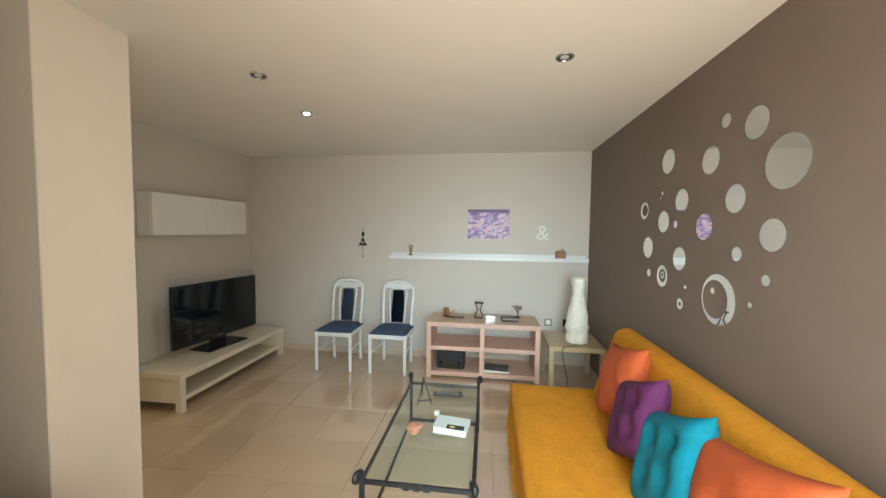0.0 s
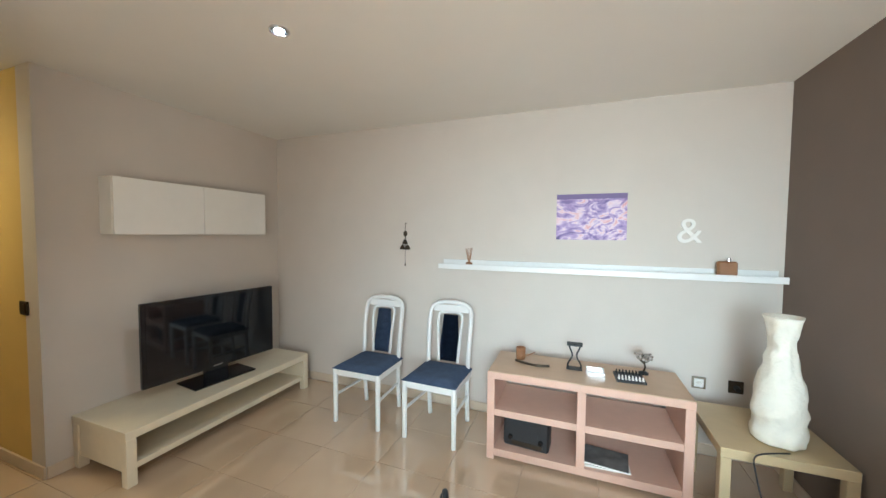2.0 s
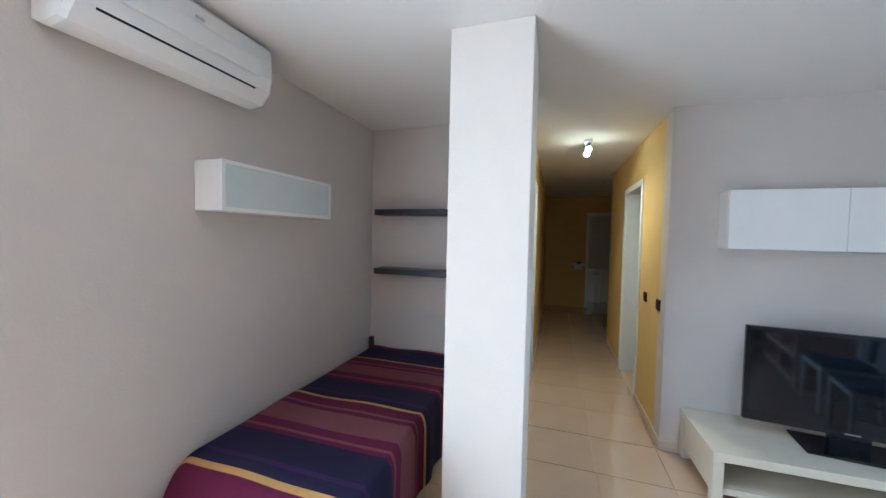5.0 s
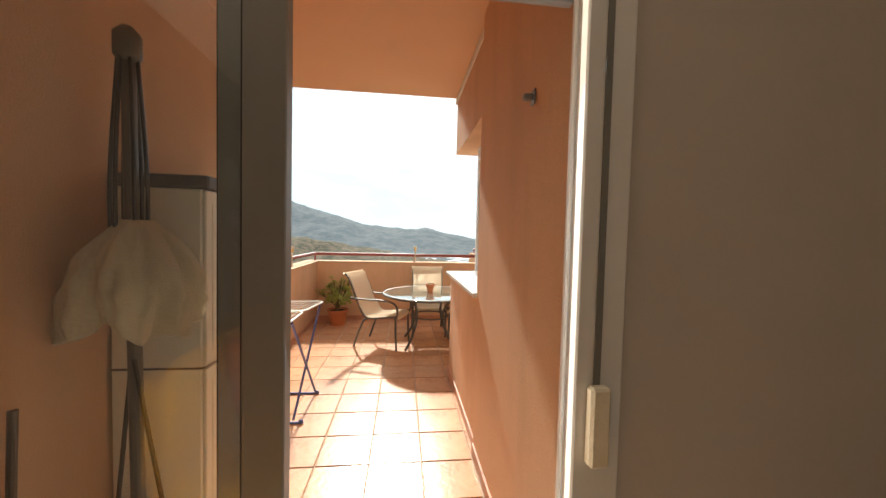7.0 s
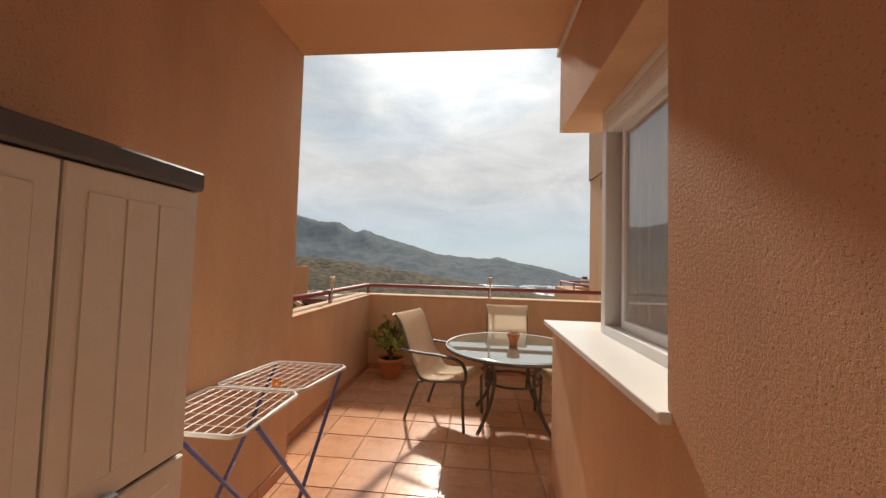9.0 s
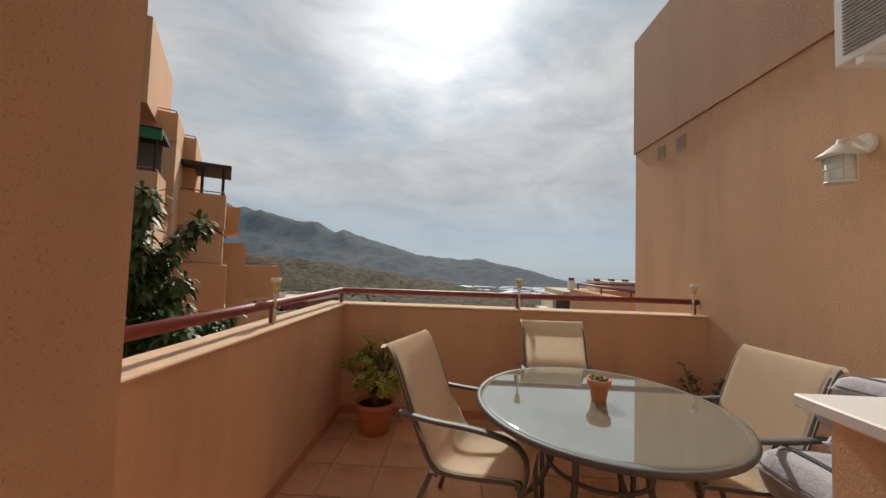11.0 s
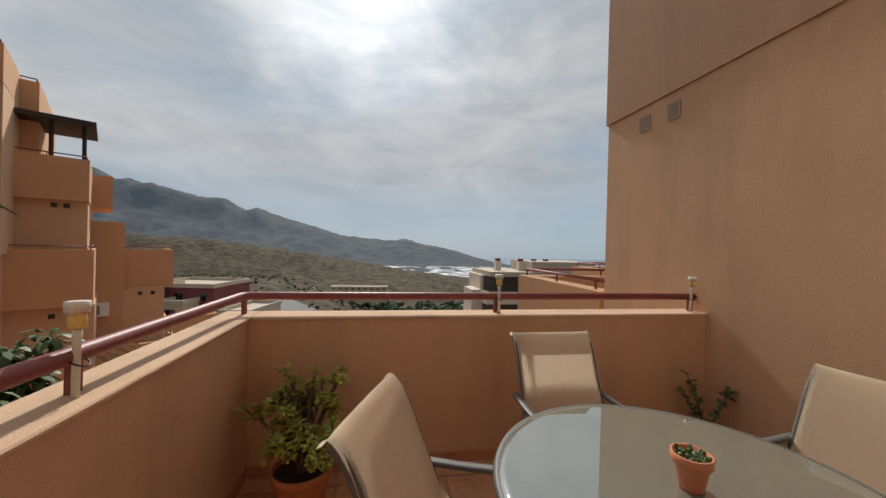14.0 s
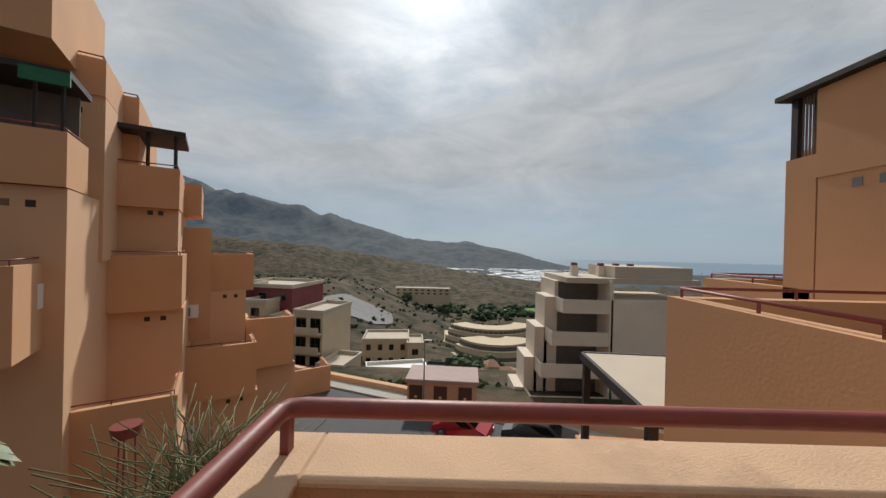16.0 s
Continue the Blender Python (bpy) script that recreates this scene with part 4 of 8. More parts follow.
def flask():
    t = thing("hip_flask", (1.12, YB - 0.07, 1.241), "brown leather flask with a steel cap on the ledge", "flask")
    part("body", boxes((-0.055, 0.055, -0.02, 0.02, 0.0, 0.11), bevel=0.010), M["wood"], t)
    bm = bmesh.new()
    rod(bm, (0.01, 0, 0.108), (0.01, 0, 0.13), 0.012, None, 12)
    part("cap", bm, M["chrome"], t)


def picture():
    t = thing("canvas_picture", (0.29, YB, 1.652), "unframed purple sunset seascape picture on the wall", "picture")
    m = mat("painted_sunset", (1, 1, 1), 0.5, scale=6, vary=0.1)
    nt = m.node_tree
    b = nt.nodes["Principled BSDF"]
    tc = nt.nodes.new("ShaderNodeTexCoord")
    mp = nt.nodes.new("ShaderNodeMapping")
    mp.inputs["Scale"].default_value = (7.0, 1, 13)
    ns = nt.nodes.new("ShaderNodeTexNoise")
    ns.inputs["Scale"].default_value, ns.inputs["Detail"].default_value, ns.inputs["Distortion"].default_value = 1.0, 8, 2.2
    ra = nt.nodes.new("ShaderNodeValToRGB")
    cols = ((0.22, (0.05, 0.035, 0.11)), (0.38, (0.20, 0.13, 0.36)), (0.48, (0.42, 0.30, 0.55)), (0.56, (0.75, 0.62, 0.70)), (0.68, (0.62, 0.28, 0.30)), (0.8, (0.80, 0.76, 0.86)))
    while len(ra.color_ramp.elements) < len(cols):
        ra.color_ramp.elements.new(0.5)
    for e, (p, c) in zip(ra.color_ramp.elements, cols):
        e.position, e.color = p, (*c, 1)
    nt.links.new(tc.outputs["Object"], mp.inputs[0])
    nt.links.new(mp.outputs[0], ns.inputs["Vector"])
    nt.links.new(ns.outputs[0], ra.inputs[0])
    nt.links.new(ra.outputs[0], b.inputs["Base Color"])
    part("canvas", boxes((-0.245, 0.245, -0.006, -0.0025, -0.173, 0.173)), m, t)
    part("top_band", boxes((-0.245, 0.245, -0.0072, -0.006, 0.135, 0.173)), mat("dusk_violet", (0.14, 0.09, 0.24), 0.5), t)


def ampersand():
    cu = bpy.data.curves.new("ampersand_text", "FONT")
    cu.body, cu.size, cu.extrude, cu.align_x = "&", 0.245, 0.008, "CENTER"
    tmp = new("ampersand_text", cu)
    tmp.rotation_euler = (radians(90), 0, 0)
    bpy.context.view_layer.update()
    me = bpy.data.meshes.new_from_object(tmp)
    me.transform(tmp.matrix_world)
    bpy.data.objects.remove(tmp)
    me.materials.clear()
    me.materials.append(M["white"])
    ob = new("ampersand_sign", me)
    ob.location = (0.92, YB - 0.010, 1.47)
    tagged(ob, "white cut-out ampersand letter fixed to the wall", "wall letter")


def wind_chime():
    t = thing("wind_chime", (-1.26, YB - 0.02, 1.22), "hanging bronze bell chime on a cord against the wall", "wind chime")
    bm = bmesh.new()
    rod(bm, (0, 0, 0.02), (0, 0, 0.39), 0.0022, None, 5)
    rod(bm, (0, 0, 0.385), (0, 0.018, 0.385), 0.004, None, 6)
    part("cord", bm, M["bronze"], t)
    bm = bmesh.new()
    lathe(bm, [(0.006, 0.0), (0.016, -0.012), (0.02, -0.03), (0.012, -0.05), (0.003, -0.055)], 12, (0, 0, 0.32))
    part("bead", bm, M["bronze"], t)
    for x, z in ((-0.026, 0.15), (0.026, 0.15), (0.0, 0.20)):
        bm = bmesh.new()
        lathe(bm, [(0.024, 0), (0.025, 0.006), (0.020, 0.02), (0.012, 0.035), (0.003, 0.042)], 14, (x, -0.005, z))
        rod(bm, (x, -0.005, z + 0.04), (0, 0, 0.27), 0.0015, None, 4)
        part("bell", bm, M["bronze"], t)
    bm = bmesh.new()
    rod(bm, (0, 0, 0.0), (0, 0, 0.022), 0.006, None, 8)
    part("weight", bm, M["bronze"], t)


def socket(x, dark=False, plug=True):
    t = thing("power_socket", (x, YB, 0.50), "dark bronze wall socket plate" if dark else "white and steel wall socket plate with a plug", "socket")
    part("plate", boxes((-0.042, 0.042, -0.012, -0.002, -0.042, 0.042), bevel=0.003), M["bronze" if dark else "chrome"], t)
    part("insert", boxes((-0.028, 0.028, -0.016, -0.012, -0.028, 0.028), bevel=0.002), M["bronze" if dark else "white"], t)
    if plug:
        bm = bmesh.new()
        rod(bm, (0, -0.016, 0), (0, -0.05, -0.005), 0.018, 0.014, 12)
        part("plug", bm, M["black" if dark else "white"], t)


def mirror_disc(y, z, r, hole=None):
    """A round mirror on the brown wall; hole: (offset y, offset z, radius) cut out of it."""
    bm = bmesh.new()
    n, d = 48, 0.005
    outer = [[bm.verts.new((XR - 0.002 - k * d, y + r * math.cos(a * math.tau / n), z + r * math.sin(a * math.tau / n))) for a in range(n)] for k in (0, 1)]
    if hole:
        inner = [[bm.verts.new((XR - 0.002 - k * d, y + hole[0] + hole[2] * math.cos(a * math.tau / n), z + hole[1] + hole[2] * math.sin(a * math.tau / n))) for a in range(n)] for k in (0, 1)]
    for a in range(n):
        b = (a + 1) % n
        bm.faces.new((outer[0][a], outer[0][b], outer[1][b], outer[1][a]))
        if hole:
            bm.faces.new((inner[0][b], inner[0][a], inner[1][a], inner[1][b]))
            for k in (0, 1):
                bm.faces.new((outer[k][a], outer[k][b], inner[k][b], inner[k][a]) if k == 0 else (outer[k][b], outer[k][a], inner[k][a], inner[k][b]))
    if not hole:
        bm.faces.new(outer[0])
        bm.faces.new(outer[1][::-1])
    bmesh.ops.recalc_face_normals(bm, faces=bm.faces[:])
    ob = new("wall_mirror", mesh_of("wall_mirror", bm, M["mirror"]))
    tagged(ob, "ring-shaped mirror stuck on the brown wall" if hole else "small round mirror stuck on the brown wall", "mirror", "round mirrors on the brown wall")


ledge()
reed_diffuser()
flask()
picture()
ampersand()
wind_chime()
socket(1.01)
socket(1.22, True)
for row in ((1.89, 1.85, 0.108), (2.06, 2.05, 0.07), (2.26, 2.12, 0.034), (2.37, 1.95, 0.072), (2.81, 2.03, 0.078), (2.17, 1.73, 0.067), (2.63, 1.76, 0.070), (2.40, 1.60, 0.070), (2.84, 1.64, 0.071),
            (1.94, 1.56, 0.068), (3.05, 1.46, 0.074), (2.63, 1.41, 0.070), (2.14, 1.47, 0.033), (1.96, 1.37, 0.023), (3.02, 1.28, 0.027), (2.55, 1.25, 0.011), (2.04, 1.25, 0.012), (2.87, 1.83, 0.012), (2.89, 1.80, 0.008), (2.69, 1.62, 0.022), (2.30, 1.27, 0.016)):
    mirror_disc(*row)
mirror_disc(2.26, 1.23, 0.130, (0.022, 0.0, 0.098))
mirror_disc(2.83, 1.28, 0.071, (-0.006, 0.004, 0.044))
mirror_disc(2.825, 1.287, 0.024, (0.0, 0.0, 0.012))
mirror_disc(2.60, 1.14, 0.032, (0.0, 0.0, 0.015))
mirror_disc(3.13, 1.73, 0.062, (-0.008, 0.0, 0.043))


# ---- on and in the sideboard ----
def wooden_cup():
    t = thing("wooden_cup", (-0.17, 4.28, 0.60), "small wooden cup on the sideboard", "cup")
    bm = bmesh.new()
    lathe(bm, [(0.03, 0), (0.034, 0.01), (0.034, 0.085), (0.029, 0.085), (0.028, 0.012)], 20)
    part("cup", bm, M["wood"], t)


def carved_pipe():
    t = thing("carved_pipe", (-0.09, 4.16, 0.60), "long curved carved pipe lying on the sideboard", "ornament", turn=-8)
    bm = bmesh.new()
    tube(bm, bend([(-0.11, 0.03, 0.012), (-0.03, 0.0, 0.014), (0.06, -0.005, 0.014), (0.13, 0.02, 0.016)], 5), 0.009, 8)
    part("stem", bm, M["bronze"], t)
    bm = bmesh.new()
    rod(bm, (-0.11, 0.03, 0.012), (0.02, 0.06, 0.08), 0.004, None, 6)
    part("stick", bm, M["wood"], t)


def iron_stand():
    t = thing("candle_stand", (0.20, 4.22, 0.60), "waisted black metal candle stand on the sideboard", "candle stand")
    for s in (-1, 1):
        bm = bmesh.new()
        tube(bm, bend([(s * 0.035, 0, 0.0), (s * 0.042, 0, 0.03), (s * 0.014, 0, 0.09), (s * 0.03, 0, 0.14), (s * 0.038, 0, 0.165)], 6), 0.006, 6)
        part("bar", bm, M["iron"], t)
    part("top_plate", boxes((-0.05, 0.05, -0.03, 0.03, 0.163, 0.178), bevel=0.003), M["iron"], t)
    part("foot", boxes((-0.05, 0.05, -0.03, 0.03, 0.0, 0.008), bevel=0.002), M["iron"], t)


def coaster_pack():
    t = thing("glass_coaster", (0.33, 4.19, 0.60), "shiny square glass ashtray on the sideboard", "ashtray")
    bm = boxes((-0.055, 0.055, -0.05, 0.05, 0, 0.012), (-0.055, -0.045, -0.05, 0.05, 0.012, 0.024), (0.045, 0.055, -0.05, 0.05, 0.012, 0.024), (-0.045, 0.045, 0.04, 0.05, 0.012, 0.024), (-0.045, 0.045, -0.05, -0.04, 0.012, 0.024))
    part("dish", bm, M["chrome"], t)


def chess_tray():
    t = thing("chess_set", (0.53, 4.17, 0.60), "small travel chess board with tiny pieces", "chess set", turn=3)
    part("board", boxes((-0.085, 0.085, -0.075, 0.075, 0, 0.016), bevel=0.002), M["black"], t)
    for i in range(8):
        for j in range(4):
            y = (-0.06, -0.043, 0.043, 0.06)[j]
            bm = bmesh.new()
            lathe(bm, [(0.007, 0), (0.004, 0.006), (0.003, 0.014), (0.0045, 0.018), (0.001, 0.022)], 8, (-0.068 + i * 0.0194, y, 0.016))
            part("chess_piece", bm, M["white" if j < 2 else "iron"], t)


def bonsai_ornament():
    t = thing("tree_ornament", (0.63, 4.30, 0.60), "miniature wire tree ornament on a dark foot", "ornament")
    bm = bmesh.new()
    lathe(bm, [(0.03, 0), (0.03, 0.01), (0.012, 0.018), (0.004, 0.02)], 14)
    part("foot", bm, M["iron"], t)
    bm = bmesh.new()
    tube(bm, bend([(0, 0, 0.015), (0.008, 0, 0.05), (-0.004, 0, 0.085)], 4), 0.006, 6)
    for i in range(7):
        a = i * 0.9
        rod(bm, (-0.002, 0, 0.07), (0.045 * math.cos(a), 0.03 * math.sin(a), 0.105 + 0.02 * math.sin(i * 2)), 0.003, 0.001, 5)
    part("trunk", bm, M["bronze"], t)
    bm = bmesh.new()
    for i in range(40):
        a, r = random.uniform(0, 6.28), random.uniform(0.015, 0.055)
        bmesh.ops.create_icosphere(bm, subdivisions=1, radius=0.008, matrix=Matrix.Translation((r * math.cos(a), r * 0.7 * math.sin(a), 0.115 + random.uniform(-0.015, 0.02))))
    part("crown", bm, M["chrome"], t, "pale glass bead crown")


def radio():
    t = thing("radio", (-0.09, 4.10, 0.075), "old black radio in the lower cubbyhole", "radio", turn=-4)
    part("body", boxes((-0.15, 0.15, -0.07, 0.07, 0, 0.20), bevel=0.012), M["black"], t)
    part("dial", boxes((-0.09, 0.11, -0.074, -0.07, 0.02, 0.045)), M["bronze"], t)
    for x in (-0.10, 0.10):
        bm = bmesh.new()
        rod(bm, (x, -0.07, 0.07), (x, -0.088, 0.07), 0.016, 0.014, 12)
        part("knob", bm, M["black_gloss"], t)
    part("speaker_grille", boxes((-0.08, 0.08, -0.073, -0.07, 0.06, 0.17)), M["black"], t)


def magazine(z, turn, label, material):
    t = thing("magazine", (0.40, 4.10, z), label, "magazine", "magazines in the sideboard", turn)
    part("pages", boxes((-0.13, 0.13, -0.10, 0.10, 0.001, 0.009)), M["white"], t)
    part("cover", boxes((-0.13, 0.13, -0.10, 0.10, 0.009, 0.0105)), material, t)


wooden_cup()
carved_pipe()
iron_stand()
coaster_pack()
chess_tray()
bonsai_ornament()
radio()
magazine(0.075, 3, "white magazine at the bottom of the pile", M["white"])
magazine(0.0865, -6, "dark photo magazine on top of the pile", mat("photo_cover", (0.10, 0.10, 0.10), 0.3, scale=14, vary=0.9))


# ---- ceiling lights ----
def downlight(x, y, lit=False):
    t = thing("downlight", (x, y, CEIL), "lit recessed ceiling spot with a steel rim" if lit else "unlit recessed ceiling spot with a steel rim", "downlight", "recessed ceiling spots")
    bm = bmesh.new()
    tube(bm, [(0.043 * math.cos(a * math.tau / 28), 0.043 * math.sin(a * math.tau / 28), -0.004) for a in range(28)], 0.006, 6, True)
    part("rim", bm, M["chrome"], t)
    bm = bmesh.new()
    rod(bm, (0, 0, -0.0035), (0, 0, -0.0015), 0.04, None, 24)
    part("bowl", bm, M["bronze"], t)
    bm = bmesh.new()
    rod(bm, (0, 0, -0.007), (0, 0, -0.0035), 0.022, None, 20)
    part("bulb", bm, emit_mat("lit_led", (0.85, 0.93, 1.0), 14.0) if lit else M["frost"], t)


downlight(-1.11, 2.35)
downlight(-1.17, 3.03, True)
downlight(0.67, 2.31)
la = bpy.data.lights.new("spot_light", "SPOT")
la.energy, la.spot_size, la.spot_blend, la.color, la.shadow_soft_size = 2.5, radians(120), 0.6, (0.85, 0.93, 1.0), 0.03
so = new("spot_light", la)
so.matrix_world = look((-1.17, 3.03, CEIL - 0.02), (-1.17, 3.03, 0))


# ---- sleeping alcove ----
def bed():
    t = thing("bed", (0, 0, 0), "single bed under a striped purple and navy blanket", "bed")
    X0, X1, Yb0, Yb1, top = -2.72, -0.90, 0.395, 1.30, 0.53
    navy, plum, rose, gold, ink = (0.028, 0.022, 0.07), (0.18, 0.016, 0.075), (0.29, 0.10, 0.115), (0.72, 0.44, 0.13), (0.065, 0.025, 0.12)
    m = stripes("striped_blanket", 0, 0.69, [(0.06, plum), (0.09, rose), (0.14, plum), (0.40, navy), (0.44, ink), (0.51, navy), (0.54, gold), (0.66, plum), (0.69, rose), (0.74, plum), (0.97, rose), (1.0, plum)])

    def cover(u, v):
        x = X0 + (X1 - X0 + 0.05) * u
        s = v * (0.42 + (Yb1 - Yb0) + 0.02)
        z, y = top, Yb0 + s
        if s > Yb1 - Yb0:
            k = s - (Yb1 - Yb0)
            y, z = Yb1 + 0.035 * math.sin(min(1, k / 0.1) * 1.57) + 0.012 * math.sin(x * 24) * min(1, k / 0.2), top - max(0, k - 0.02)
        e = (X1 + 0.05 - x)
        if e < 0.22:
            z -= 0.42 * (1 - e / 0.22) ** 2.2
        z += 0.012 * noise.noise((x * 3.1, y * 3.1, 0.3)) - 0.05 * max(0, 1 - (y - Yb0) / 0.08) ** 2
        return (x, y, max(z, 0.06))
    part("blanket", grid_mesh(70, 50, cover, 0.012), m, t, "striped purple, navy and gold blanket")
    part("mattress", boxes((X0 + 0.01, X1 - 0.14, Yb0 + 0.01, Yb1 - 0.02, 0.28, 0.49), bevel=0.03), M["white"], t)
    part("bed_frame", boxes((X0 + 0.01, X1 - 0.16, Yb0 + 0.02, Yb1 - 0.03, 0.18, 0.278), bevel=0.004), M["dark_shelf"], t)
    for x in (X0 + 0.06, X1 - 0.26):
        for y in (Yb0 + 0.06, Yb1 - 0.1):
            part("leg", boxes((x, x + 0.05, y, y + 0.05, 0, 0.18)), M["dark_shelf"], t)
    part("headboard_post", boxes((X0 - 0.03, X0 + 0.01, Yb0, Yb0 + 0.04, 0, 0.60), bevel=0.004), M["dark_shelf"], t)


def floating_shelf(z):
    t = thing("floating_shelf", (XL, 0.50, z), "black floating wall shelf in the alcove", "shelf", "black shelves above the bed")
    part("board", boxes((0.002, 0.19, 0, 1.10, -0.05, 0.0), bevel=0.002), M["dark_shelf"], t)


def display_box():
    t = thing("display_cabinet", (-1.92, YD, 1.632), "white wall box with a frosted glass front", "cabinet")
    W, D, Hh = 0.81, 0.175, 0.235
    part("body", boxes((0, W, 0.002, D - 0.02, 0, Hh), bevel=0.002), M["white"], t)
    part("front_frame", boxes((0, W, D - 0.018, D, 0, 0.018), (0, W, D - 0.018, D, Hh - 0.018, Hh), (0, 0.018, D - 0.018, D, 0.018, Hh - 0.018), (W - 0.018, W, D - 0.018, D, 0.018, Hh - 0.018)), M["white"], t)
    part("glass_front", boxes((0.018, W - 0.018, D - 0.016, D - 0.006, 0.018, Hh - 0.018)), M["frost"], t, "frosted glass flap")


def indoor_ac():
    t = thing("air_conditioner", (-1.38, YD, 2.185), "white split air conditioner high on the wall", "air conditioner")
    W = 0.80
    prof = [(0.002, 0.02), (0.05, 0.0), (0.14, 0.01), (0.195, 0.07), (0.21, 0.13), (0.205, 0.27), (0.19, 0.288), (0.002, 0.288)]
    bm = bmesh.new()
    rings = [[bm.verts.new((x, y, z)) for y, z in prof] for x in (0.0, 0.02, W - 0.02, W)]
    for v, (y, z) in zip(rings[0], prof):
        v.co = (0.0, 0.002 + (y - 0.002) * 0.94, z * 0.97 + 0.004)
    for v, (y, z) in zip(rings[3], prof):
        v.co = (W, 0.002 + (y - 0.002) * 0.94, z * 0.97 + 0.004)
    for a, b in zip(rings, rings[1:]):
        for k in range(len(prof)):
            bm.faces.new((a[k], a[(k + 1) % len(prof)], b[(k + 1) % len(prof)], b[k]))
    bm.faces.new(rings[0])
    bm.faces.new(rings[3][::-1])
    bmesh.ops.recalc_face_normals(bm, faces=bm.faces[:])
    part("body", bm, M["ac_white"], t)
    part("front_panel", boxes((0.09, W - 0.06, 0.2085, 0.214, 0.115, 0.20), bevel=0.004), M["ac_white"], t)
    bm = grid_mesh(1, 4, lambda u, v: (0.10 + u * (W - 0.17), 0.187 + 0.006 * v, 0.060 + 0.008 * v), 0.005)
    part("air_slot", bm, M["gasket"], t, "dark air outlet slot")
    part("badge", boxes((W / 2 - 0.02, W / 2 + 0.02, 0.2142, 0.216, 0.215, 0.225)), M["chrome"], t)


def green_bottle():
    t = thing("spray_bottle", (-2.68, 1.22, 1.245), "white bottle with a bright green cap on the shelf", "bottle")
    bm = bmesh.new()
    lathe(bm, [(0.03, 0), (0.033, 0.008), (0.033, 0.13), (0.022, 0.15)], 18)
    part("bottle", bm, M["white"], t)
    bm = bmesh.new()
    lathe(bm, [(0.024, 0.15), (0.024, 0.19), (0.016, 0.205)], 16)
    part("cap", bm, mat("green_cap", (0.12, 0.55, 0.05), 0.4), t, "bright green cap")


def yellow_bottle():
    t = thing("cleaner_bottle", (-2.69, 1.34, 1.245), "squat bottle with a yellow cap and printed label", "bottle")
    bm = bmesh.new()
    lathe(bm, [(0.04, 0), (0.044, 0.008), (0.044, 0.17), (0.036, 0.20), (0.026, 0.215)], 20)
    part("bottle", bm, mat("olive_plastic", (0.42, 0.40, 0.16), 0.35, scale=20, vary=0.1), t)
    bm = bmesh.new()
    lathe(bm, [(0.0448, 0.05), (0.0452, 0.052), (0.0452, 0.15), (0.0448, 0.152)], 20)
    part("printed_label", bm, M["white"], t, "pale printed label")
    bm = bmesh.new()
    lathe(bm, [(0.028, 0.215), (0.034, 0.22), (0.034, 0.27), (0.022, 0.285)], 16)
    part("cap", bm, mat("yellow_cap", (0.75, 0.55, 0.03), 0.4), t, "bright yellow cap")


bed()
floating_shelf(1.755)
floating_shelf(1.245)
display_box()
indoor_ac()
green_bottle()
yellow_bottle()


# ---- terrace door ----
def sliding_leaf(name, x0, x1, y0, stile, material):
    t = thing(name, (0, 0, 0), "sliding glass door leaf with a grey aluminium frame", "door", kind="structure")
    z0, z1, d = 0.03, 2.24, 0.045
    part("stile", boxes((x0, x0 + stile, y0, y0 + d, z0, z1), bevel=0.003), material, t)
    part("stile", boxes((x1 - stile, x1, y0, y0 + d, z0, z1), bevel=0.003), material, t)
    part("rail", boxes((x0 + stile, x1 - stile, y0, y0 + d, z0, z0 + 0.09), bevel=0.003), material, t)
    part("rail", boxes((x0 + stile, x1 - stile, y0, y0 + d, z1 - 0.08, z1), bevel=0.003), material, t)
    g = part("pane", boxes((x0 + stile - 0.004, x1 - stile + 0.004, y0 + 0.018, y0 + 0.026, z0 + 0.085, z1 - 0.075)), M["pane"], t)
    g.visible_shadow = False
    part("gasket", boxes((x0 + stile, x0 + stile + 0.006, y0 + 0.008, y0 + 0.036, z0 + 0.09, z1 - 0.08)), M["gasket"], t)
    return t


sliding_leaf("door_1", 0.545, 1.385, 0.21, 0.095, M["alu_grey"])
sliding_leaf("door_2", 0.655, 1.385, 0.13, 0.075, M["alu_grey"])
fr = thing("door_frame", (0, 0, 0), "white aluminium frame of the sliding terrace door", "door frame", kind="structure")
part("jamb", boxes((DX0, DX0 + 0.03, 0.085, 0.245, 0.0, 2.245), (DX0 + 0.03, DX0 + 0.042, 0.10, 0.115, 0.0, 2.24), (DX0 + 0.03, DX0 + 0.042, 0.165, 0.18, 0.0, 2.24), (DX0 + 0.03, DX0 + 0.042, 0.225, 0.24, 0.0, 2.24), bevel=0.002), M["alu"], fr)
part("jamb", boxes((DX1 - 0.012, DX1, 0.085, 0.30, 0.0, 2.29)), M["alu"], fr)
part("threshold", boxes((DX0 + 0.05, DX1 - 0.012, 0.06, 0.36, -0.02, 0.012), bevel=0.003), M["alu_grey"], fr)
part("track", boxes((DX0 + 0.05, DX1 - 0.012, 0.145, 0.150, 0.012, 0.028), (DX0 + 0.05, DX1 - 0.012, 0.226, 0.231, 0.012, 0.028)), M["chrome"], fr)
part("trim", boxes((-0.196, -0.088, YD - 0.01, YD + 0.022, 0.0, 2.29), bevel=0.004), M["alu"], fr)
part("head", boxes((DX0 + 0.05, DX1 - 0.012, 0.085, 0.30, 2.245, 2.279)), M["alu"], fr)
rs = thing("roller_shutter", (0, 0, 0), "grey slatted roller shutter rolled almost fully up", "shutter", kind="structure")
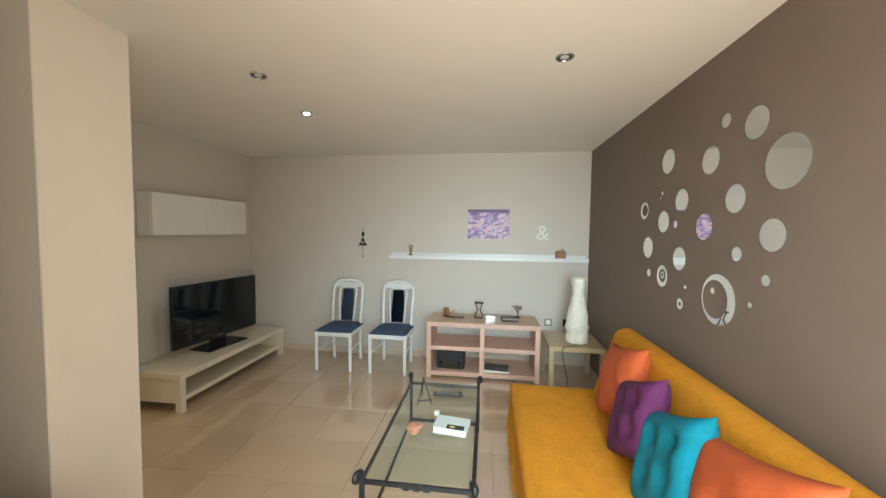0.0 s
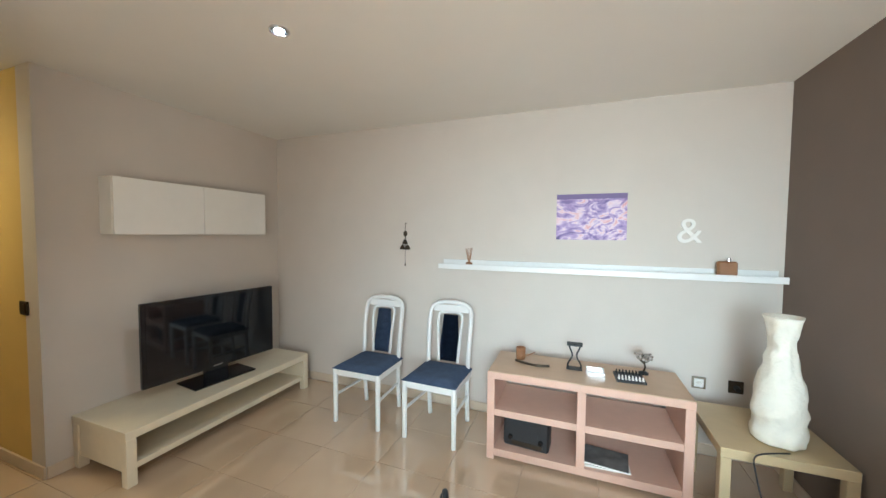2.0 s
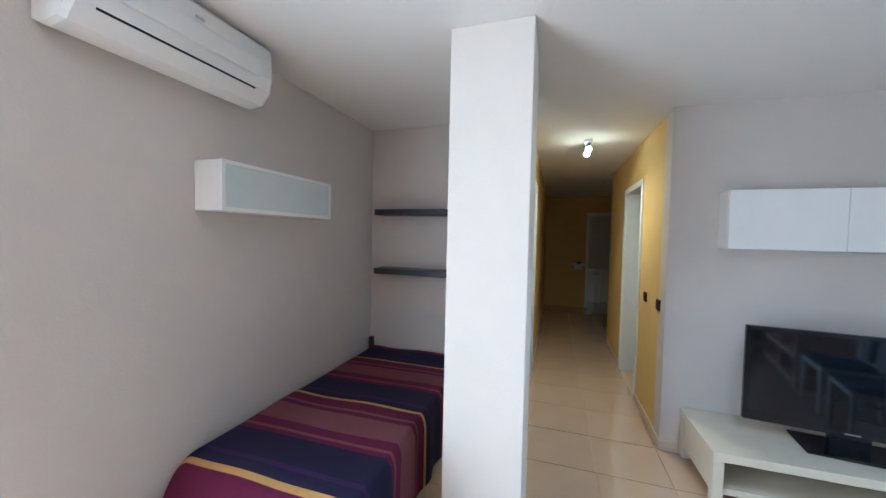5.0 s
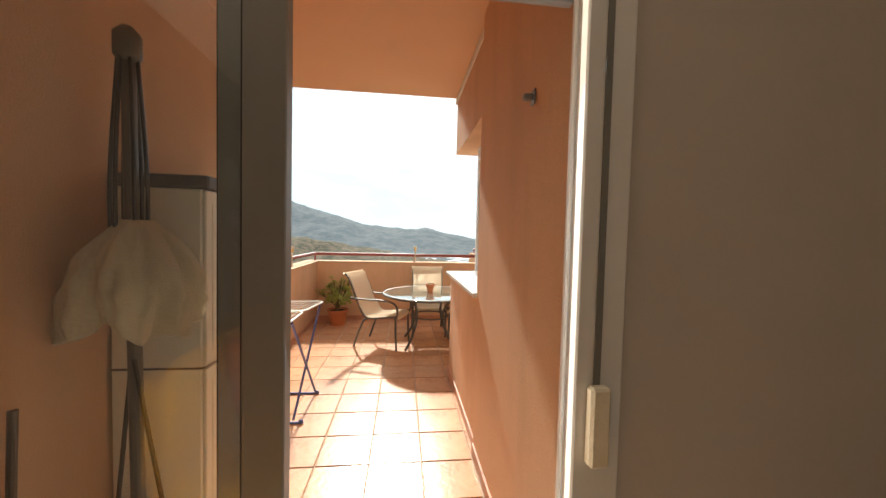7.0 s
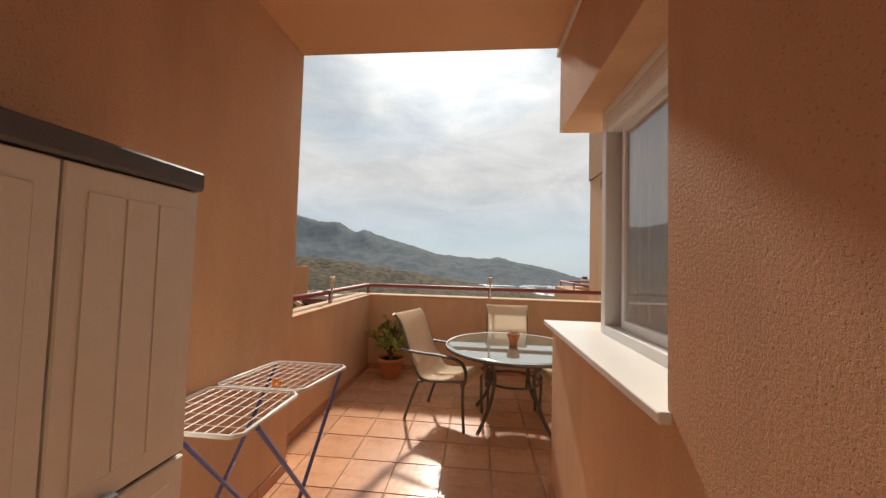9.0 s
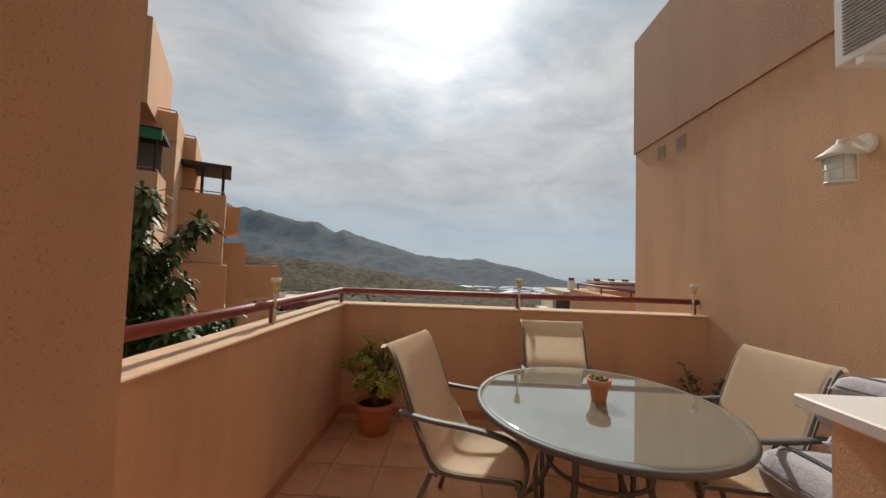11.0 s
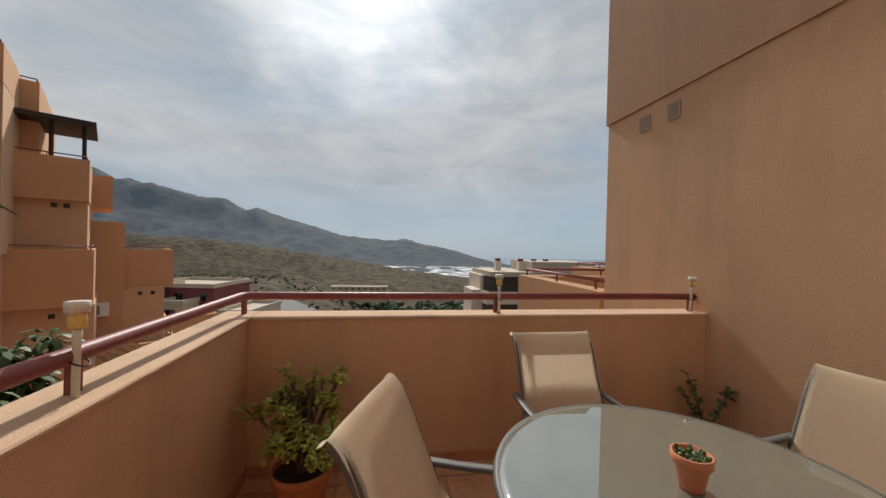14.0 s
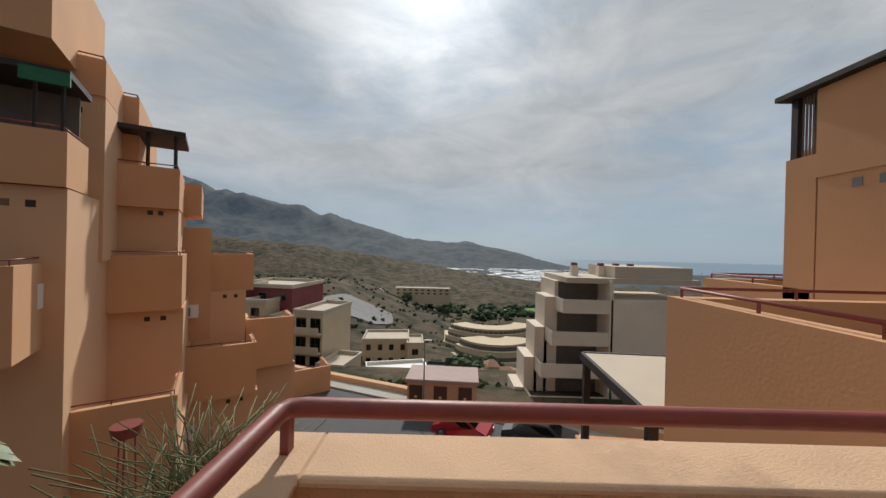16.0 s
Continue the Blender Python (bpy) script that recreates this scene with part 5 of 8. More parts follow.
for i in range(4):
    bm = boxes((DX0 + 0.032, DX1 - 0.014, 0.064, 0.080, 2.195 + i * 0.045, 2.237 + i * 0.045), bevel=0.005)
    part("slat", bm, M["shutter"], rs)
part("bottom_bar", boxes((DX0 + 0.032, DX1 - 0.014, 0.060, 0.084, 2.165, 2.193), bevel=0.003), M["shutter"], rs)
cordbox = thing("shutter_strap", (-0.135, YD, 0), "shutter strap with a cream plastic winder on the wall", "shutter strap")
part("strap", boxes((-0.007, 0.007, 0.024, 0.027, 1.16, 2.28)), M["alu_grey"], cordbox)
part("winder", boxes((-0.022, 0.022, 0.022, 0.05, 1.0, 1.17), bevel=0.006), M["canvas"], cordbox, "cream plastic winder box")


# ---- corridor ----
def door_case(name, x0, x1, y0, y1, label):
    t = thing(name, (0, 0, 0), label, "door frame", kind="structure")
    part("jamb", boxes((x0 - 0.06, x0, y0 - 0.012, y1 + 0.012, 0, 2.12), (x0, x0 + 0.03, y0, y1, 0, 2.06), bevel=0.003), M["white_wood"], t)
    part("jamb", boxes((x1, x1 + 0.06, y0 - 0.012, y1 + 0.012, 0, 2.12), (x1 - 0.03, x1, y0, y1, 0, 2.06), bevel=0.003), M["white_wood"], t)
    part("head", boxes((x0, x1, y0 - 0.012, y1 + 0.012, 2.06, 2.12), bevel=0.003), M["white_wood"], t)
    return t


door_case("door_frame_north", -4.44, -3.66, 2.774, 2.93, "white painted frame of an open corridor door")
door_case("door_frame_south", -3.95, -3.12, 1.60, 1.78, "white painted frame of a corridor door")
dl = thing("door_3", (-4.40, 2.95, 0), "white interior door standing open into the side room", "door", kind="structure")
part("leaf", boxes((0.0, 0.035, 0.0, 0.72, 0.01, 2.04), bevel=0.003), M["white_wood"], dl)
for z in (0.25, 1.05, 1.8):
    bm = bmesh.new()
    rod(bm, (0.04, -0.005, z), (0.04, -0.005, z + 0.1), 0.008, None, 8)
    part("hinge", bm, M["chrome"], dl)
d4 = thing("door_4", (-3.14, 1.61, 0), "white interior door standing open into the dark room", "door", kind="structure")
part("leaf", boxes((-0.035, 0.0, -0.74, 0.0, 0.01, 2.04), bevel=0.003), M["white_wood"], d4)
ec = thing("door_frame_end", (0, 0, 0), "white painted frame of the end doorway", "door frame", kind="structure")
part("jamb", boxes((-8.46, -8.285, 2.66, 2.72, 0, 2.12)), M["white_wood"], ec)
part("jamb", boxes((-8.46, -8.285, 3.42, 3.48, 0, 2.12)), M["white_wood"], ec)
part("head", boxes((-8.46, -8.285, 2.72, 3.42, 2.06, 2.12)), M["white_wood"], ec)


def switch(x, z, w):
    t = thing("light_switch", (x, 2.774, z), "dark bronze light switch on the yellow wall", "switch", "switches on the yellow wall")
    part("plate", boxes((-w, w, -0.012, -0.002, -0.042, 0.042), bevel=0.003), M["bronze"], t)
    part("rocker", boxes((-w + 0.012, w - 0.012, -0.017, -0.012, -0.028, 0.028), bevel=0.002), M["bronze"], t)


switch(-2.95, 1.04, 0.045)
switch(-3.36, 1.04, 0.040)


def spot_bar():
    t = thing("ceiling_spotlight", (-3.63, 2.27, CEIL), "steel ceiling bar with two lit bulbs in the corridor", "ceiling light")
    part("base", boxes((-0.12, 0.12, -0.035, 0.035, -0.025, -0.001), bevel=0.004), M["chrome"], t)
    for x in (-0.09, 0.09):
        bm = bmesh.new()
        rod(bm, (x, 0, -0.025), (x + 0.01, 0, -0.07), 0.006, None, 8)
        rod(bm, (x + 0.005, 0, -0.06), (x + 0.03, 0, -0.10), 0.025, 0.036, 16)
        part("lamp_head", bm, M["chrome"], t)
        bm = bmesh.new()
        bmesh.ops.create_uvsphere(bm, u_segments=12, v_segments=8, radius=0.026, matrix=Matrix.Translation((x + 0.034, 0, -0.108)))
        part("bulb", bm, emit_mat("warm_bulb", (1.0, 0.78, 0.45), 9.0), t, "glowing warm bulb")


spot_bar()
point_lamp("corridor_light", (-3.60, 2.27, CEIL - 0.17), 0.08, (1.0, 0.72, 0.38), 0.04)


for dx in (-0.06, 0.12):
    head = bpy.data.lights.new("corridor_spot", "SPOT")
    head.energy, head.spot_size, head.spot_blend, head.color, head.shadow_soft_size = 3.2, radians(150), 1.0, (1.0, 0.70, 0.36), 0.03
    beam = new("corridor_spot", head)
    beam.matrix_world = look((-3.63 + dx, 2.27, CEIL - 0.14), (-3.63 + dx * 8, 2.27, 0))


def basin():
    t = thing("wash_basin", (-9.05, 3.0, 0.80), "white wash basin in the room past the corridor", "basin")
    bm = bmesh.new()
    lathe(bm, [(0.08, -0.12), (0.17, -0.06), (0.22, 0.0), (0.21, 0.0), (0.15, -0.05)], 20)
    part("bowl", bm, M["white"], t)
    part("pedestal", boxes((-0.06, 0.06, -0.06, 0.06, -0.8, -0.10), bevel=0.015), M["white"], t)


def niche_shelf():
    t = thing("wall_shelf", (-8.3, 2.50, 0.95), "little white wall shelf with a dark bowl", "shelf")
    part("board", boxes((0.002, 0.14, -0.13, 0.13, 0.0, 0.03), bevel=0.003), M["white"], t)
    part("bracket", boxes((0.002, 0.03, -0.08, 0.08, -0.1, 0.0)), M["white"], t)
    b = thing("bowl", (-8.22, 2.52, 0.98), "small dark bowl on the wall shelf", "bowl")
    bm = bmesh.new()
    lathe(bm, [(0.025, 0), (0.05, 0.03), (0.055, 0.045), (0.045, 0.04), (0.02, 0.01)], 16)
    part("bowl", bm, M["bronze"], b)


def bath_mat():
    ob = new("bath_mat", mesh_of("bath_mat", boxes((-7.1, -6.5, 2.85, 3.25, 0.001, 0.012), bevel=0.004), mat("brown_rug", (0.16, 0.12, 0.07), 0.95, scale=30, vary=0.3)))
    tagged(ob, "small brown rug lying on the hall floor", "rug")


basin()
niche_shelf()
bath_mat()

# ---- terrace things ----
def stop_end(bm, p, r):
    bmesh.ops.create_uvsphere(bm, u_segments=10, v_segments=6, radius=r, matrix=Matrix.Translation(p))


def railing():
    t = thing("railing", (0, 0, 0), "dark red painted steel tube rail on the parapet", "railing")
    bm = bmesh.new()
    tube(bm, [(1.835, TYE + 0.02, 1.115), (1.83, -3.98, 1.114), (1.815, -5.20, 1.113), (1.80, -5.235, 1.113), (1.76, -5.245, 1.113), (0.08, -5.24, 1.113), (TXR + 0.01, -5.235, 1.113)], 0.027, 12)
    part("handrail", bm, M["rail"], t)
    for x, y in ((1.805, -5.235), (1.835, -3.98), (0.076, -5.24), (-1.60, -5.235)):
        part("post", boxes((x - 0.012, x + 0.012, y - 0.02, y + 0.02, 0.992, 1.095), bevel=0.002), M["rail"], t)


def solar_light(x, y, tilt):
    t = thing("solar_light", (x, y, 0.993), "cream solar garden light strapped to the rail post", "solar light", "solar lights on the railing")
    t.rotation_euler = (radians(tilt), radians(tilt * 0.6), 0)
    bm = bmesh.new()
    lathe(bm, [(0.010, 0.0), (0.010, 0.17), (0.012, 0.18), (0.012, 0.205)], 12)
    part("stake", bm, M["lamp_white"], t)
    bm = bmesh.new()
    lathe(bm, [(0.016, 0.205), (0.022, 0.21), (0.022, 0.245), (0.018, 0.25)], 16)
    part("lens", bm, M["amber"], t, "yellowed amber lens")
    bm = bmesh.new()
    lathe(bm, [(0.02, 0.249), (0.029, 0.252), (0.031, 0.27), (0.030, 0.285), (0.025, 0.287)], 16)
    part("cap", bm, M["lamp_white"], t)
    bm = bmesh.new()
    tube(bm, [(0.022 * math.cos(a * 0.7), -0.01 + 0.03 * math.sin(a * 0.7), 0.10 + 0.01 * math.sin(a)) for a in range(9)], 0.003, 5, True)
    part("cable_tie", bm, M["black"], t)


railing()
solar_light(1.80, -3.94, 3)
solar_light(0.06, -5.20, 1)
solar_light(-1.56, -5.19, -2)


def flat_bar(pts, wide, thick):
    """A flat bar with rounded edges, bent in the plane of y and z."""
    bm = bmesh.new()
    rings = []
    w, h = wide / 2, thick / 2
    shape = ((-w, -h * 0.4), (-w * 0.8, -h), (w * 0.8, -h), (w, -h * 0.4), (w, h * 0.4), (w * 0.8, h), (-w * 0.8, h), (-w, h * 0.4))
    for i, p in enumerate(pts):
        t = (pts[min(i + 1, len(pts) - 1)] - pts[max(i - 1, 0)]).normalized()
        nrm = Vector((1, 0, 0)).cross(t).normalized()
        rings.append([bm.verts.new(p + Vector((a, 0, 0)) + nrm * b) for a, b in shape])
    for a, b in zip(rings, rings[1:]):
        for k in range(8):
            bm.faces.new((a[k], a[(k + 1) % 8], b[(k + 1) % 8], b[k])).smooth = True
    bm.faces.new(rings[0][::-1])
    bm.faces.new(rings[-1])
    bmesh.ops.recalc_face_normals(bm, faces=bm.faces[:])
    return bm


def sling_chair(at, turn, label):
    t = thing("patio_chair", at, label, "chair", "sling chairs round the glass table", turn)
    fm = M["chair_frame"]
    for s in (-1, 1):
        x = 0.240 * s
        bm = bmesh.new()
        tube(bm, bend([(x, -0.27, 0.0), (x, -0.255, 0.22), (x, -0.25, 0.41), (x, -0.22, 0.435), (x, 0.10, 0.395), (x, 0.20, 0.43), (x, 0.29, 0.60), (x, 0.40, 0.86), (x, 0.45, 0.945), (x, 0.48, 0.965)], 5), 0.0145, 8)
        part("side_frame", bm, fm, t)
        bm = bmesh.new()
        tube(bm, bend([(x, 0.34, 0.0), (x, 0.27, 0.20), (x, 0.19, 0.385)], 5), 0.014, 8)
        part("back_leg", bm, fm, t)
        bm = flat_bar(bend([(x + s * 0.012, -0.262, 0.405), (x + s * 0.02, -0.285, 0.50), (x + s * 0.026, -0.265, 0.585), (x + s * 0.028, -0.19, 0.632), (x + s * 0.028, -0.02, 0.648), (x + s * 0.027, 0.18, 0.645), (x + s * 0.022, 0.375, 0.652)], 6), 0.040, 0.018)
        part("armrest", bm, fm, t)
    bm = bmesh.new()
    rod(bm, (-0.238, -0.235, 0.41), (0.238, -0.235, 0.41), 0.011, None, 8)
    part("front_rail", bm, fm, t)
    bm = bmesh.new()
    rod(bm, (-0.238, 0.17, 0.37), (0.238, 0.17, 0.37), 0.011, None, 8)
    part("rear_rail", bm, fm, t)
    line = bend([(0, -0.275, 0.418), (0, -0.235, 0.457), (0, -0.08, 0.440), (0, 0.085, 0.420), (0, 0.175, 0.448), (0, 0.272, 0.606), (0, 0.382, 0.868), (0, 0.437, 0.962), (0, 0.475, 0.988), (0, 0.50, 0.962)], 5)

    def cloth(u, v):
        k = v * (len(line) - 1)
        i = min(int(k), len(line) - 2)
        p = line[i].lerp(line[i + 1], k - i)
        sag = 0.024 * (1 - (2 * u - 1) ** 4)
        lap = 0.012 * max(0.0, abs(2 * u - 1) - 0.94) / 0.06
        return ((u - 0.5) * 0.508, p.y + (sag * 0.6 + lap if v > 0.5 else 0), p.z - (sag + lap if v < 0.5 else sag * 0.25))
    part("sling", grid_mesh(24, 44, cloth, 0.003), M["sling"], t, "cream mesh fabric sling")
    return t


ca = sling_chair((0.51, -3.75, FLOOR_T), -110.5, "cream sling patio chair with a dark tube frame")
copy_thing(ca, pose(-0.13, -4.30, FLOOR_T, 0, 0, 180))
copy_thing(ca, pose(-0.70, -3.77, FLOOR_T, 0, 0, 97))


def glass_table():
    t = thing("patio_table", (-0.10, -3.72, FLOOR_T), "round frosted glass patio table on curved tube legs", "table")
    bm = bmesh.new()
    lathe(bm, [(0.60, 0.706), (0.628, 0.708), (0.632, 0.714), (0.628, 0.72), (0.60, 0.722)], 64)
    part("glass_top", bm, M["table_glass"], t, "frosted grey-green glass top")
    bm = bmesh.new()
    tube(bm, [(0.632 * math.cos(a * math.tau / 64), 0.632 * math.sin(a * math.tau / 64), 0.705) for a in range(64)], 0.016, 8, True)
    part("rim", bm, M["chair_frame"], t)
    for k in range(4):
        a = radians(45 + 90 * k)
        c, s = math.cos(a), math.sin(a)
        bm = bmesh.new()
        tube(bm, bend([(0.60 * c, 0.60 * s, 0.695), (0.42 * c, 0.42 * s, 0.66), (0.28 * c, 0.28 * s, 0.56), (0.25 * c, 0.25 * s, 0.40), (0.33 * c, 0.33 * s, 0.18), (0.46 * c, 0.46 * s, 0.012)], 6), 0.017, 8)
        part("leg", bm, M["chair_frame"], t)
    bm = bmesh.new()
    tube(bm, [(0.255 * math.cos(a * math.tau / 32), 0.255 * math.sin(a * math.tau / 32), 0.40) for a in range(32)], 0.011, 8, True)
    part("brace_ring", bm, M["chair_frame"], t)


def cactus_pot():
    t = thing("flower_pot", (-0.107, -3.734, FLOOR_T + 0.722), "small terracotta pot with a dark cactus on the table", "flower pot")
    bm = bmesh.new()
    lathe(bm, [(0.034, 0), (0.037, 0.004), (0.05, 0.075), (0.053, 0.08), (0.06, 0.083), (0.062, 0.115), (0.055, 0.115), (0.05, 0.085)], 28)
    part("pot", bm, M["clay"], t)
    bm = bmesh.new()
    rod(bm, (0, 0, 0.085), (0, 0, 0.10), 0.053, None, 20)
    part("soil", bm, M["soil"], t)
    bm = bmesh.new()
    for i in range(26):
        a, r = i * 2.4, 0.048 * (i / 26) ** 0.5
        rod(bm, (r * math.cos(a), r * math.sin(a), 0.098), (r * 1.2 * math.cos(a), r * 1.2 * math.sin(a), 0.108 + 0.006 * (i % 3)), 0.010, 0.005, 6)
    part("cactus", bm, M["leaf"], t, "dark green cactus cluster")


def jade_plant():
    t = thing("potted_plant", (1.33, -4.80, FLOOR_T), "bushy jade plant in a round terracotta pot", "potted plant")
    bm = bmesh.new()
    lathe(bm, [(0.11, 0), (0.118, 0.005), (0.15, 0.20), (0.152, 0.205), (0.165, 0.208), (0.168, 0.255), (0.152, 0.255), (0.145, 0.215)], 32)
    part("pot", bm, M["clay"], t)
    bm = bmesh.new()
    rod(bm, (0, 0, 0.20), (0, 0, 0.225), 0.148, None, 24)
    part("soil", bm, M["soil"], t)
    rnd = random.Random(4)
    rosettes = []
    bm = bmesh.new()
    tube(bm, bend([(0, 0, 0.20), (0.012, 0.008, 0.27), (0.0, 0.0, 0.33)], 4), 0.026, 8)
    part("stem", bm, M["bark"], t)
    for i in range(20):
        a = i * 2.4 + rnd.uniform(-0.3, 0.3)
        r, h = rnd.uniform(0.08, 0.34), rnd.uniform(0.46, 0.74)
        h -= 0.30 * max(0.0, r - 0.15)
        z0 = rnd.uniform(0.24, 0.33)
        mid = Vector((r * 0.5 * math.cos(a), r * 0.5 * math.sin(a), z0 + (h - z0) * 0.5))
        end = Vector((r * math.cos(a), r * math.sin(a), h))
        bm = bmesh.new()
        tube(bm, bend([(0, 0, z0), mid, end], 4), 0.009, 6)
        for k in range(5):
            b = a + rnd.uniform(-1.5, 1.5)
            root = mid.lerp(end, rnd.uniform(0.1, 1.0))
            tip = root + Vector((math.cos(b) * rnd.uniform(0.03, 0.09), math.sin(b) * rnd.uniform(0.03, 0.09), rnd.uniform(-0.03, 0.09)))
            tube(bm, [root, root.lerp(tip, 0.5) + Vector((0, 0, -0.006)), tip], 0.005, 5)
            rosettes.append((tip, (tip - root).normalized()))
        part("stem", bm, M["bark"], t)
        rosettes.append((end, (end - mid).normalized()))
    lumps = []
    for tip, axis in rosettes:
        axis = (axis + Vector((0, 0, 0.9))).normalized()
        side = axis.orthogonal().normalized()
        for k in range(12):
            spin = Matrix.Rotation(k * 2.4 + rnd.uniform(-0.2, 0.2), 3, axis)
            d = (spin @ side + axis * rnd.uniform(-0.35, 0.75)).normalized()
            ln = rnd.uniform(0.016, 0.027)
            at = tip - axis * (0.006 * (k % 4)) + d * (ln + 0.004)
            lumps.append(Matrix.Translation(at) @ d.to_track_quat("Y", "Z").to_matrix().to_4x4() @ Matrix.Diagonal((ln * 0.62, ln, 0.0042, 1)))
    leaves = balls("foliage", lumps, M["jade"])
    leaves.parent = t
    tagged(leaves, "thick yellow-green jade leaves in rosettes", kind="stuff")


glass_table()
cactus_pot()
jade_plant()


def locker():
    t = thing("storage_locker", (1.15, -1.33, FLOOR_T), "tall cream plastic garden locker with a grey lid", "locker")
    D, W, Hh, mid = 0.40, 0.74, 1.75, 0.88
    part("body", boxes((0.025, D, 0.0, W, 0.06, 1.69), bevel=0.006), M["resin"], t)
    part("plinth", boxes((0.015, D, 0.0, W, 0.0, 0.06), bevel=0.004), M["resin_grey"], t)
    part("lid", boxes((-0.008, D + 0.005, -0.008, W + 0.008, 1.69, Hh), bevel=0.008), M["resin_grey"], t, "dark grey plastic lid")
    for z0, z1 in ((0.065, mid - 0.006), (mid + 0.006, 1.685)):
        for y0, y1 in ((0.004, W / 2 - 0.003), (W / 2 + 0.003, W - 0.004)):
            bm = boxes((0.006, 0.024, y0, y1, z0, z1), bevel=0.004)
            d = part("door", bm, M["resin"], t)
            for k in range(3):
                a = y0 + 0.045 + k * (y1 - y0 - 0.09) / 3
                part("panel_rib", boxes((0.003, 0.0055, a + 0.0015, a + (y1 - y0 - 0.09) / 3 - 0.0015, z0 + 0.06, z1 - 0.06), bevel=0.002), M["resin"], d)
    part("seam_band", boxes((0.02, D - 0.002, -0.0015, W + 0.0015, mid - 0.005, mid + 0.005)), M["resin_grey"], t, "dark seam between the door rows")
    for y in (W / 2 - 0.09, W / 2 + 0.09):
        part("handle", boxes((-0.022, 0.004, y - 0.055, y + 0.055, mid - 0.03, mid + 0.022), bevel=0.006), M["resin_grey"], t, "dark grey plastic handle")
    bm = bmesh.new()
    tube(bm, bend([(-0.01, W / 2 - 0.02, mid), (-0.03, W / 2 - 0.015, mid - 0.04), (-0.02, W / 2 + 0.01, mid - 0.05), (-0.012, W / 2 + 0.02, mid)], 5), 0.003, 5)
    part("tie", bm, M["black"], t)


def parasol():
    t = thing("garden_parasol", (1.335, -0.40, FLOOR_T), "closed parasol with a bundled cream canopy leaning upright", "parasol")
    bm = bmesh.new()
    rod(bm, (-0.03, 0, 0.0), (0.0, 0, 2.25), 0.024, None, 12)
    part("pole", bm, M["chair_frame"], t)
    bm = bmesh.new()
    lathe(bm, [(0.03, 2.14), (0.045, 2.16), (0.045, 2.24), (0.02, 2.27)], 14)
    part("top_cap", bm, M["chair_frame"], t)
    for k in range(6):
        a = k * math.tau / 6 + 0.3
        bm = bmesh.new()
        tube(bm, bend([(0.03 * math.cos(a), 0.03 * math.sin(a), 2.15), (0.06 * math.cos(a), 0.05 * math.sin(a), 1.65), (0.045 * math.cos(a), 0.04 * math.sin(a), 1.2)], 4), 0.008, 5)
        part("rib", bm, M["iron"], t)

    def wrap(u, v):
        a = u * math.tau
        k = min(1.0, (1 - v) * 1.05)
        hem = 0.03 * math.sin(a * 3 + 0.6) + 0.025 * math.sin(a * 7)
        z = 1.54 - (0.42 + hem) * k
        r = 0.045 + 0.14 * math.sin(min(1.0, k * 1.3) * 2.0) ** 0.9
        folds = 0.030 * math.sin(a * 8 + z * 5) + 0.016 * math.sin(a * 17 - z * 9)
        r += k * (folds + 0.05 * noise.noise((math.cos(a) * 2.4, math.sin(a) * 2.4, z * 5)) + 0.03 * noise.noise((math.cos(a) * 7, math.sin(a) * 7, z * 14)))
        x = min(0.215, r * math.cos(a) * 1.15 - 0.03)
        return (x, 0.85 * r * math.sin(a), z)
    part("canopy", grid_mesh(140, 36, wrap, 0.005), M["canvas"], t, "bundled cream canvas canopy")
    for dx, dy in ((0.05, -0.03), (-0.09, 0.02)):
        bm = bmesh.new()
        rod(bm, (dx * 2.2, dy, 0.0), (dx * 0.3, dy, 1.0), 0.009, None, 6)
        part("strut", bm, M["iron"], t)


def broom():
    t = thing("broom", (1.50, -0.12, FLOOR_T), "dark broom handle leaning on the stucco wall", "broom")
    bm = bmesh.new()
    rod(bm, (0, 0, 0.10), (0.0, -0.03, 0.92), 0.013, None, 10)
    part("stick", bm, M["bronze"], t)
    part("head", boxes((-0.03, 0.03, -0.10, 0.10, 0.06, 0.10), (-0.025, 0.025, -0.095, 0.095, 0.0, 0.06), bevel=0.004), M["black"], t)


